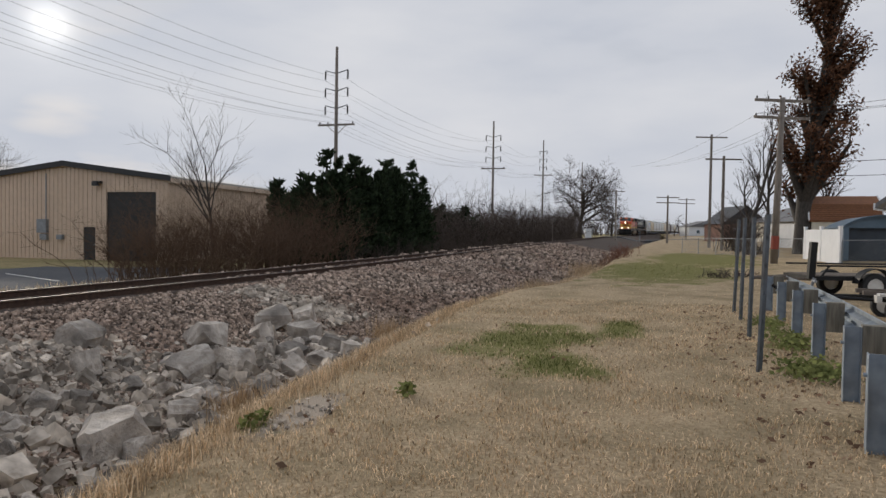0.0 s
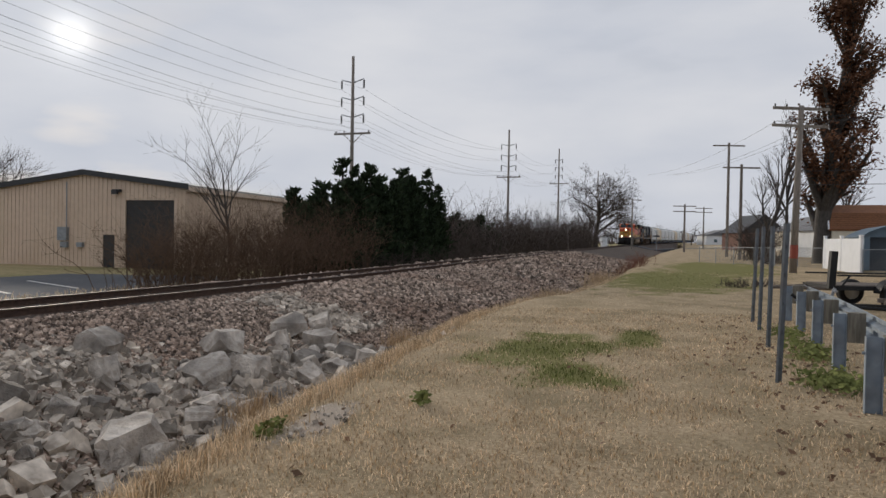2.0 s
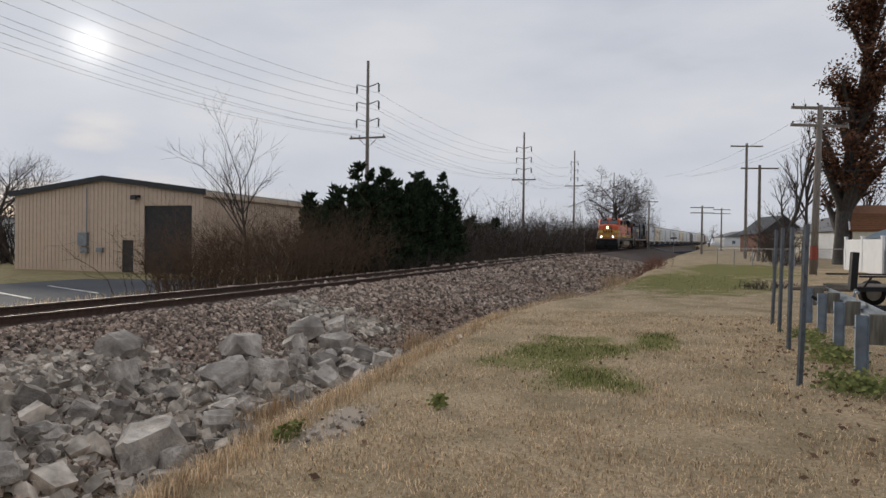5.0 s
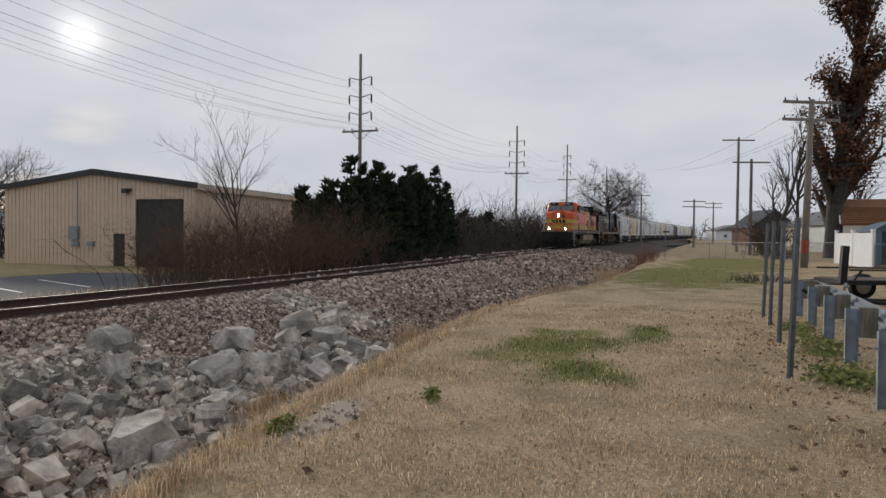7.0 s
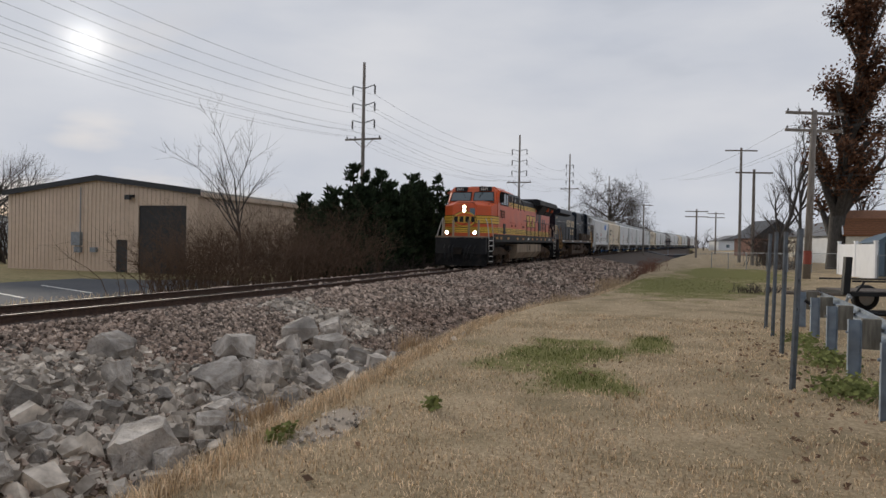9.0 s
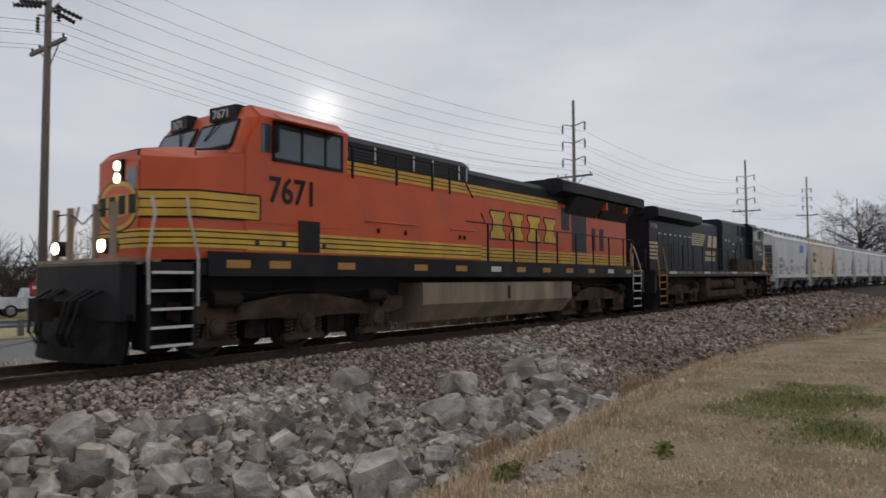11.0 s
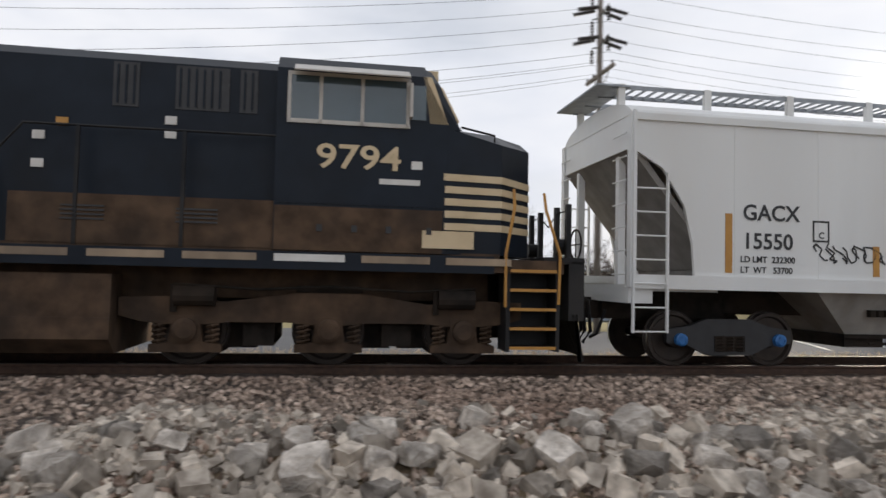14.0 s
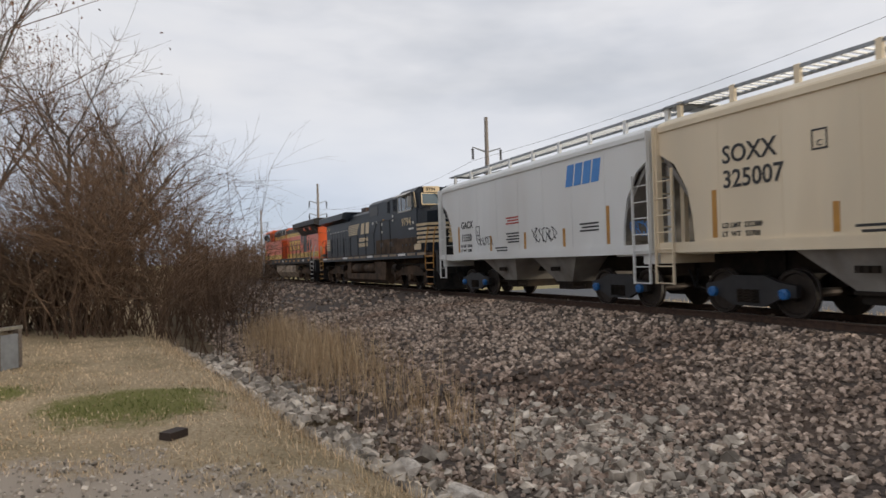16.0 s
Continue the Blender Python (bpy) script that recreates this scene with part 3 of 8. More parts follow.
    thicket("brush", [(-60, 30), (-90, 34), (-120, 40), (-160, 50)], 6.0, "distant bare woodland across the track", 53, 550, M_REDTWIG, 6.0, 0.05, fine=False)
    for i, (pts, hh) in enumerate((([(-260, 90), (-180, 110), (-100, 120), (-20, 125)], 15), ([(-20, 125), (60, 120), (140, 110), (240, 95)], 13), ([(240, 60), (320, 30), (420, 10), (520, -10)], 13), ([(250, -30), (230, -60), (200, -100), (150, -140)], 12), ([(-160, 10), (-200, 40), (-240, 70), (-280, 100)], 14))):
        thicket("far_woods", pts, hh, "distant grey-brown leafless woodland on the skyline", 80 + i, 350, M_REDTWIG if i in (0, 4) else M_TWIG, 22.0, 0.15, fine=False)
    thicket("brush", [(50, 46), (38, 54), (22, 60), (8, 64)], 7.5, "dark bare woodland beyond the road", 55, 700, M_TWIG, 5.0, 0.07, fine=False)
    thicket("brush", [(30, 62), (0, 66), (-30, 70), (-70, 60)], 7.0, "bare woodland behind the car park", 54, 600, M_TWIG, 5.0, 0.045, fine=False)


build_plants()


# ---- steel shed across the track ----
M_TAN = mat("tan_steel_siding", (0.66, 0.51, 0.385), (0.60, 0.46, 0.345), 3, 0.5, bump=0.03, dirt=(0.52, 0.39, 0.28), dirt_scale=0.5, dirt_amt=0.4)
M_DARKTRIM = mat("dark_trim", (0.03, 0.03, 0.032), (0.02, 0.02, 0.022), 4, 0.5)
M_GREY = mat("galvanised", (0.32, 0.34, 0.36), (0.24, 0.255, 0.27), 8, 0.5, 0.5, bump=0.1)
M_BLACKDOOR = mat("dark_door", (0.035, 0.033, 0.033), (0.022, 0.021, 0.021), 3, 0.6)
M_CONC = mat("concrete", (0.45, 0.44, 0.42), (0.34, 0.33, 0.31), 6, 0.9, bump=0.2)


def build_shed():
    L, R, H = Vector((-30.5, 44.2, -0.55)), Vector((-16.3, 40.6, -0.55)), 5.0
    u = (R - L).normalized()
    w = (R - L).length
    back = Vector((-u.y, u.x, 0))
    m = Matrix(((u.x, back.x, 0, L.x), (u.y, back.y, 0, L.y), (0, 0, 1, L.z), (0, 0, 0, 1)))
    th = empty("steel_building", m, "tan ribbed steel warehouse with a low gable and dark doors", "building")
    depth, peak = 34.0, 0.95
    door0, door1, doorh = w * 0.708, w * 0.945, 4.25
    man0, man1, manh = w * 0.592, w * 0.66, 2.1
    siding = bmesh.new()
    panels = []

    def ribbed(a, b, z0, ztop, axis, at):
        k = max(1, round((b - a) / 0.305))
        for i in range(k):
            c0, c1 = a + (b - a) * i / k, a + (b - a) * (i + 1) / k
            sheet = bmesh.new()
            panels.append(sheet)
            for q0, q1, dpt in ((c0, c0 + (c1 - c0) * 0.72, 0.05), (c0 + (c1 - c0) * 0.72, c1, 0.085)):
                zt = ztop((q0 + q1) / 2)
                if axis == "x":
                    box(sheet, q0, q1, at - dpt, at, z0, zt)
                else:
                    box(sheet, at, at + dpt, q0, q1, z0, zt)

    def gable(x):
        return H + peak * (1 - abs(x - w / 2) / (w / 2))

    ribbed(0, man0, 0, gable, "x", 0)
    ribbed(man0, man1, manh + 0.05, gable, "x", 0)
    ribbed(man1, door0, 0, gable, "x", 0)
    ribbed(door0, door1, doorh, gable, "x", 0)
    ribbed(door1, w, 0, gable, "x", 0)
    ribbed(0, depth, 0, lambda y: H, "y", w)
    box(siding, 0, 0.2, 0.0, depth, 0, H)
    box(siding, 0.2, w, depth - 0.2, depth, 0, H)
    wall = part("wall", siding, M_TAN, th)
    for sheet in panels:
        part("siding_panel", sheet, M_TAN, wall)
    bm = bmesh.new()
    for a, b in ((-0.25, w / 2), (w / 2, w + 0.25)):
        za, zb = (H + 0.02, H + peak + 0.02) if a < w / 4 else (H + peak + 0.02, H + 0.02)
        loft(bm, [[(a, y, za), (b, y, zb), (b, y, zb + 0.14), (a, y, za + 0.14)] for y in (-0.22, depth + 0.2)])
    part("roof", bm, mat("pale_roof", (0.42, 0.40, 0.37), (0.36, 0.34, 0.31), 3, 0.5), th)
    bm = bmesh.new()
    for a, b in ((-0.3, w / 2), (w / 2, w + 0.3)):
        za, zb = (H - 0.12, H + peak - 0.12) if a < w / 4 else (H + peak - 0.12, H - 0.12)
        loft(bm, [[(a, y, za), (b, y, zb), (b, y, zb + 0.34), (a, y, za + 0.34)] for y in (-0.30, -0.22)])
    part("gable_trim", bm, M_DARKTRIM, th, "black rake trim")
    part("eave_gutter", boxes((w + 0.1, w + 0.3, -0.2, depth, H - 0.22, H + 0.06)), M_TAN, th)
    rd = part("roller_door", boxes((door0, door1, 0.06, 0.10, 0, doorh)), M_BLACKDOOR, th, "dark roll-up door")
    for i in range(12):
        part("slat", boxes((door0, door1, 0.02, 0.06, i * doorh / 12, (i + 0.93) * doorh / 12)), M_BLACKDOOR, rd)
    d = part("door", boxes((man0 + 0.06, man1 - 0.06, -0.04, 0.03, 0, manh)), M_BLACKDOOR, th, "dark personnel door")
    part("door_handle", boxes((man1 - 0.18, man1 - 0.13, -0.10, -0.04, 0.95, 1.08)), M_GREY, d)
    part("door_frame", boxes((man0 - 0.02, man0 + 0.06, -0.10, 0, 0, manh + 0.08), (man1 - 0.06, man1 + 0.02, -0.10, 0, 0, manh + 0.08), (man0 - 0.05, man1 + 0.05, -0.12, 0, manh, manh + 0.1)), M_TAN, th)
    bm = boxes((w * 0.372, w * 0.42, -0.32, -0.09, 1.7, 2.55), (w * 0.385, w * 0.42, -0.28, -0.09, 1.25, 1.62), (w * 0.47, w * 0.50, -0.28, -0.09, 1.3, 1.6))
    tube(bm, [(w * 0.41, -0.15, 2.5), (w * 0.41, -0.15, H + 0.4)], 0.035, 6)
    part("meter_box", bm, M_GREY, th, "grey electric meter boxes with a conduit")
    part("floodlight", boxes((w * 0.655, w * 0.69, -0.35, -0.09, 4.75, 4.9), (w * 0.66, w * 0.685, -0.5, -0.3, 4.6, 4.85)), M_DARKTRIM, th)
    part("slab", boxes((-0.1, w + 0.1, -1.2, -0.1, -0.3, 0.02)), M_CONC, th)


build_shed()


# ---- utility poles and wires ----
M_POLE = mat("weathered_pole", (0.26, 0.225, 0.195), (0.15, 0.13, 0.11), 6, 0.95, bump=0.5, stretch=(4, 4, 0.3))
M_INS = mat("insulator", (0.045, 0.04, 0.04), None, 5, 0.35)
M_WIRE = mat("wire", (0.035, 0.035, 0.038), None, 5, 0.6)


def from_az(az, dist, z=0.0):
    a = radians(az)
    return Vector((-math.sin(a) * dist, math.cos(a) * dist, z))


def line_pole(p, height, arm_z, arms, r=0.17, label="tall weathered timber power pole with paired insulators", low_arm=None, yaw=TRACK_AZ, strain=False):
    th = empty("utility_pole", Matrix.Translation(p) @ Matrix.Rotation(yaw, 4, "Z"), label, "utility pole", "power poles along the railway")
    bm = bmesh.new()
    tube(bm, [(0, 0, -0.2), (0, 0, height * 0.5), (0, 0, height)], [r, r * 0.85, r * 0.62], 12)
    part("pole", bm, M_POLE, th, smooth=True)
    ends = []
    for z in arm_z:
        for side in (-1, 1):
            bm = bmesh.new()
            tube(bm, [(side * 0.1, 0, z - 0.12), (side * arms, 0, z + 0.12)], [0.05, 0.035], 6)
            part("arm", bm, M_GREY, th)
            bm = bmesh.new()
            tube(bm, [(side * arms, 0, z + 0.05 - 0.07 * k) for k in range(10)], [0.035, 0.095] * 5, 8)
            part("insulator", bm, M_INS, th)
            if strain:
                # dead-end strings along the line on both faces of the pole
                for e in (-1, 1):
                    bm = bmesh.new()
                    tube(bm, [(side * (0.22 + 0.008 * k), e * (0.15 + 0.075 * k), z + 0.25 - 0.018 * k) for k in range(14)], [0.05, 0.115] * 7, 8)
                    part("insulator", bm, M_INS, th)
            ends.append(Vector((side * arms, 0, z - 0.66)))
    if low_arm:
        bm = boxes((-1.55, 1.55, -0.06, 0.06, low_arm - 0.07, low_arm + 0.07))
        tube(bm, [(-0.85, 0.08, low_arm), (0, 0.1, low_arm - 0.75)], 0.025, 5)
        tube(bm, [(0.85, 0.08, low_arm), (0, 0.1, low_arm - 0.75)], 0.025, 5)
        part("crossarm", bm, M_POLE, th)
        for x in (-1.4, -0.7, 1.4):
            bm = bmesh.new()
            tube(bm, [(x, 0, low_arm + 0.05), (x, 0, low_arm + 0.16), (x, 0, low_arm + 0.24)], [0.03, 0.06, 0.03], 6)
            part("insulator", bm, M_INS, th)
            ends.append(Vector((x, 0, low_arm + 0.24)))
    m = th.matrix_basis
    return [m @ e for e in ends]


def wire(a, b, sag, r=0.011, name="power_line", label="thin dark overhead wire between poles"):
    pts = []
    for i in range(17):
        f = i / 16
        p = a.lerp(b, f)
        p.z -= sag * 4 * f * (1 - f)
        pts.append(p)
    bm = bmesh.new()
    tube(bm, pts, r, 5)
    return tagged(part(name, bm, M_WIRE), label, "wire", "overhead wires")


def build_poles():
    ARMS = (13.9, 12.55, 11.2)
    spec = []
    for az, dist, zt in ((50.3, 31.0, 17.0), (8.96, 53.8, 15.75), (-4.15, 87.0, 15.7), (-8.31, 119.0, 17.6), (-11.5, 165.0, 18.5)):
        spec.append((from_az(az, dist, -0.5), zt))
    all_ends = []
    back = [from_az(137.0, 40.0, -1.0), from_az(151.2, 72.0, -1.3), from_az(155.8, 105.0, -1.6)]
    for i, (p, zt) in enumerate(spec):
        hgt = (zt or 15.9) - p.z
        all_ends.append(line_pole(p, hgt, [a - 15.75 + (zt or 15.9) - p.z - 0.05 for a in ARMS], 0.95 if i != 3 else 0.6, low_arm=(9.75 - 15.75 + (zt or 15.9) - p.z), strain=i == 0))
    for i, p in enumerate(back):
        top = (1.6 + math.hypot(p.x, p.y) * math.tan(radians((11.45, 6.3, 4.2)[i]))) - p.z
        all_ends.insert(0, line_pole(p, top, [top - 1.9, top - 3.2, top - 4.5], 0.9, low_arm=None if i else top - 6.1))
    for a, b in zip(all_ends, all_ends[1:]):
        d = (a[0] - b[0]).length
        for k in range(min(len(a), len(b))):
            wire(a[k], b[k], d * 0.028 + 0.1, 0.008 if k < 6 else 0.007)


build_poles()


# ---- train ----
M_ORANGE = mat("orange_paint", (0.70, 0.108, 0.022), (0.60, 0.088, 0.018), 1.2, 0.38, bump=0.02, bump_scale=8, dirt=(0.42, 0.10, 0.045), dirt_scale=0.8, dirt_amt=0.45)
M_BLACKP = mat("black_paint", (0.014, 0.0145, 0.016), (0.009, 0.009, 0.010), 2, 0.55, spec=0.25, dirt=(0.05, 0.045, 0.04), dirt_scale=0.9, dirt_amt=0.5)
# black body paint, its blue cast a sky sheen put into the colour
M_NSBLACK = mat("black_paint_sky_sheen", (0.010, 0.016, 0.026), (0.006, 0.010, 0.017), 2, 0.42, spec=0.2, dirt=(0.014, 0.014, 0.015), dirt_scale=0.7, dirt_amt=0.4)
M_GRIME = mat("brown_road_grime", (0.115, 0.074, 0.048), (0.055, 0.036, 0.024), 3, 0.85, spec=0.15, bump=0.1, dirt=(0.03, 0.025, 0.022), dirt_scale=1.2, dirt_amt=0.6)
M_YELLOW = mat("yellow_paint", (0.82, 0.50, 0.055), (0.66, 0.38, 0.04), 2, 0.45, dirt=(0.46, 0.28, 0.055), dirt_scale=1.5, dirt_amt=0.5)
# grime on the running gear, darkened to carry the shade under the cars
M_UNDER = mat("shaded_underframe_grime", (0.030, 0.024, 0.020), (0.014, 0.012, 0.010), 5, 0.85, spec=0.15, bump=0.2, dirt=(0.05, 0.035, 0.025), dirt_scale=1.4, dirt_amt=0.6)
M_TANK = mat("dusty_fuel_tank", (0.42, 0.32, 0.22), (0.27, 0.20, 0.135), 1.5, 0.8, dirt=(0.09, 0.07, 0.055), dirt_scale=0.9, dirt_amt=0.7, stretch=(1, 1, 0.25))
M_CREAM = mat("cream_paint", (0.66, 0.52, 0.33), (0.56, 0.43, 0.26), 2, 0.5)
M_WHITE = mat("white_marking", (0.72, 0.70, 0.66), (0.6, 0.58, 0.54), 4, 0.6)
M_REFLECT = mat("amber_reflector", (0.50, 0.25, 0.05), (0.40, 0.19, 0.04), 4, 0.5)
# glass: blue-grey base stands in for the sky's reflection in the panes
M_GLASS = mat("sky_tinted_glass", (0.07, 0.10, 0.115), (0.05, 0.075, 0.085), 1, 0.05, spec=1.0)
M_WHEEL = mat("wheel_steel", (0.06, 0.045, 0.036), (0.035, 0.028, 0.024), 5, 0.6, 0.5)
M_TREAD = mat("wheel_tread", (0.42, 0.40, 0.38), None, 10, 0.3, 0.9)
M_HANDRAIL = mat("pale_handrail", (0.55, 0.52, 0.47), (0.45, 0.42, 0.38), 4, 0.5)
M_BLUECAP = mat("blue_bearing_cap", (0.03, 0.16, 0.42), (0.02, 0.12, 0.33), 6, 0.4)
M_LAMP = glowing("headlamp_glow", (1.0, 0.80, 0.52), 14.0)
M_PLOW = mat("scuffed_black_steel", (0.014, 0.013, 0.013), (0.007, 0.007, 0.007), 4, 0.8, spec=0.12, bump=0.2, dirt=(0.05, 0.04, 0.033), dirt_scale=2.0, dirt_amt=0.45)
M_SOOT = mat("rusty_exhaust", (0.06, 0.034, 0.026), (0.03, 0.02, 0.017), 6, 0.8)


def side_matrix(side, x, y, z):
    """A plane on a car's side: its x runs to the right for one who looks at that side, its y up."""
    return Matrix(((-side, 0, 0, x), (0, 0, side, y * side), (0, 1, 0, z), (0, 0, 0, 1)))


def lettering(body, size, material, parent, m, name="lettering", label="", thick=0.003, squeeze=1.0):
    cu = bpy.data.curves.new(name, "FONT")
    cu.body, cu.size, cu.extrude, cu.resolution_u, cu.offset = body, size, thick, 3, size * 0.014
    tmp = bpy.data.objects.new(name, cu)
    me = bpy.data.meshes.new_from_object(tmp)
    bpy.data.objects.remove(tmp)
    me.transform(m @ Matrix.Diagonal((squeeze, 1, 1, 1)))
    me.materials.clear()
    me.materials.append(material)
    ob = new(name, me)
    ob.parent = parent
    if label:
        ob["label"] = label
    return ob


def scribble(seed, w, h, material, parent, m, label, r=0.014):
    """Sprayed scrawl: loops of flat paint."""
    rng = random.Random(seed)
    bm = bmesh.new()
    k = 7
    for i in range(k):
        x = -w / 2 + w * (i + 0.5) / k
        pts, a = [], rng.uniform(0, 6)
        for j in range(9):
            f = j / 8
            pts.append((x + w / k * 0.75 * math.sin(a + f * rng.uniform(3.5, 6.5)), h / 2 * math.cos(a * 1.3 + f * 5.2) * rng.uniform(0.6, 1.0), 0))
        for p, q in zip(pts, pts[1:]):
            p, q = Vector(p), Vector(q)
            d = (q - p)
            if d.length < 1e-4:
                continue
            s = Vector((-d.y, d.x, 0)).normalized() * r
            vs = [bm.verts.new(c) for c in (p - s, q - s, q + s, p + s)]
            bm.faces.new(vs)
    bm.transform(m)
    return part("graffiti", bm, material, parent, label)


def wheelset(parent, x, r=0.533, cap=M_UNDER, name="wheelset"):
    """Axle with both wheels, to be turned about its own axle."""
    bm = bmesh.new()
    tube(bm, [(0, -1.05, 0), (0, 1.05, 0)], 0.085, 10)
    for side in (-1, 1):
        prof = [(0.70, r * 0.32), (0.70, r * 0.80), (0.685, r * 0.86), (0.685, r + 0.028), (0.715, r + 0.028), (0.725, r), (0.815, r - 0.006), (0.82, r * 0.86), (0.775, r * 0.80), (0.775, r * 0.34), (0.86, r * 0.28), (0.86, 0.09)]
        rings = []
        for y, rad in prof:
            rings.append([bm.verts.new((rad * math.cos(k * math.tau / 22), side * y, rad * math.sin(k * math.tau / 22))) for k in range(22)])
        for q, w in zip(rings, rings[1:]):
            for k in range(22):
                bm.faces.new((q[k], q[(k + 1) % 22], w[(k + 1) % 22], w[k]))
    ws = part(name, bm, M_WHEEL, parent)
    for side in (-1, 1):
        bm = bmesh.new()
        tube(bm, [(0, side * 0.728, 0), (0, side * 0.814, 0)], r + 0.001, 22, cap=False)
        part("wheel_tread", bm, M_TREAD, ws, "bright worn wheel tread")
        bm = bmesh.new()
        tube(bm, [(0, side * 1.04, 0), (0, side * 1.13, 0), (0, side * 1.15, 0)], [0.105, 0.105, 0.07], 12)
        for k in range(3):
            a = k * math.tau / 3
            tube(bm, [(0.06 * math.cos(a), side * 1.14, 0.06 * math.sin(a)), (0.06 * math.cos(a), side * 1.17, 0.06 * math.sin(a))], 0.02, 6)
        part("bearing_cap", bm, cap, ws)
    ws.location = (x, 0, r)
    return ws


def coil(bm, x, y, z0, z1, r=0.075):
    k = 18
    tube(bm, [(x + r * 0.85 * math.cos(i * 1.57), y + r * 0.85 * math.sin(i * 1.57), z0 + (z1 - z0) * i / k) for i in range(k + 1)], r * 0.24, 4)


def loco_truck(parent, xc, SPIN):
    tr = part("truck", boxes((xc - 2.3, xc + 2.3, -0.45, 0.45, 0.75, 1.05), (xc - 0.5, xc + 0.5, -0.9, 0.9, 0.85, 1.2)), M_UNDER, parent)
    for side in (-1, 1):
        bm = bmesh.new()
        out = [(-2.95, 1.0), (-2.95, 0.74)]
        for q in (-2.03, 0, 2.03):
            out += [(q - 0.62, 0.66), (q - 0.20, 0.62), (q - 0.24, 0.37), (q - 0.50, 0.33), (q - 0.50, 0.22), (q + 0.50, 0.22), (q + 0.50, 0.33), (q + 0.24, 0.37), (q + 0.20, 0.62), (q + 0.62, 0.66)]
        out += [(2.95, 0.74), (2.95, 1.0), (2.3, 1.02), (1.5, 0.95), (1.0, 1.02), (0.5, 1.10), (-0.5, 1.10), (-1.0, 1.02), (-1.5, 0.95), (-2.3, 1.02)]
        prism(bm, [(xc + a, b) for a, b in out], side * 1.02, side * 1.16)
        part("sideframe", bm, M_GRIME, tr, bevel=0.012)
        for k in (-2.03, 0, 2.03):
            b2 = boxes((xc + k - 0.2, xc + k + 0.2, side * 1.16 - 0.02, side * 1.16 + 0.05, 0.36, 0.74))
            tube(b2, [(xc + k, side * 1.15, 0.55), (xc + k, side * 1.27, 0.55), (xc + k, side * 1.30, 0.55)], [0.17, 0.17, 0.12], 14)
            part("journal_box", b2, M_GRIME, tr)
            for dx in (-0.37, 0.37):
                b3 = bmesh.new()
                coil(b3, xc + k + dx, side * 1.12, 0.33, 0.66, 0.10)
                part("coil_spring", b3, M_GRIME, tr)
        for k in (-1.9, 1.9):
            b4 = bmesh.new()
            tube(b4, [(xc + k - 0.28, side * 1.24, 1.04), (xc + k + 0.28, side * 1.24, 1.04)], 0.15, 12)
            tube(b4, [(xc + k - 0.30, side * 1.2, 0.8), (xc + k - 0.30, side * 1.2, 1.2)], 0.05, 6)
            part("brake_cylinder", b4, M_UNDER, tr)
        b5 = bmesh.new()
        tube(b5, [(xc - 2.2, side * 1.25, 1.2), (xc - 1.0, side * 1.25, 1.14), (xc, side * 1.25, 1.2), (xc + 1.2, side * 1.25, 1.14), (xc + 2.2, side * 1.25, 1.2)], 0.022, 5)
        part("brake_pipe", b5, M_UNDER, tr)
    for k in (-1.42, 0.62, 1.42):
        part("traction_motor", boxes((xc + k - 0.34, xc + k + 0.34, -0.62, 0.62, 0.24, 0.92)), M_UNDER, tr, bevel=0.05)
    part("brake_rigging", boxes((xc - 1.25, xc - 0.8, -0.95, 0.95, 0.30, 0.75), (xc + 0.8, xc + 1.25, -0.95, 0.95, 0.30, 0.75)), M_UNDER, tr)
    for k in (-2.03, 0, 2.03):
        SPIN.append((wheelset(parent, xc + k, 0.533), 0.533))


def steps_unit(parent, x, side, mat_edge, name="step_ladder"):
    well = part(name, boxes((x - 0.42, x + 0.42, side * 1.02, side * 1.06, 0.28, 1.68)), M_BLACKP, parent)
    for dx in (-0.42, 0.36):
        part("stringer", boxes((x + dx, x + dx + 0.06, side * 1.06, side * 1.5, 0.28, 1.68)), M_BLACKP, well)
    for i in range(5):
        z = 0.32 + 0.29 * i
        t = part("tread", boxes((x - 0.36, x + 0.36, side * 1.1, side * 1.5, z, z + 0.03)), M_BLACKP, parent)
        part("tread_edge", boxes((x - 0.36, x + 0.36, side * 1.5, side * 1.52, z - 0.005, z + 0.04)), mat_edge, t)


def railing(parent, pts, posts, r=0.02, material=M_BLACKP, foot=1.66):
    part("handrail", tubes(r, pts), material, parent)
    for x, y, z in posts:
        part("stanchion", boxes((x - 0.025, x + 0.025, y - 0.018, y + 0.018, foot, z)), material, parent)


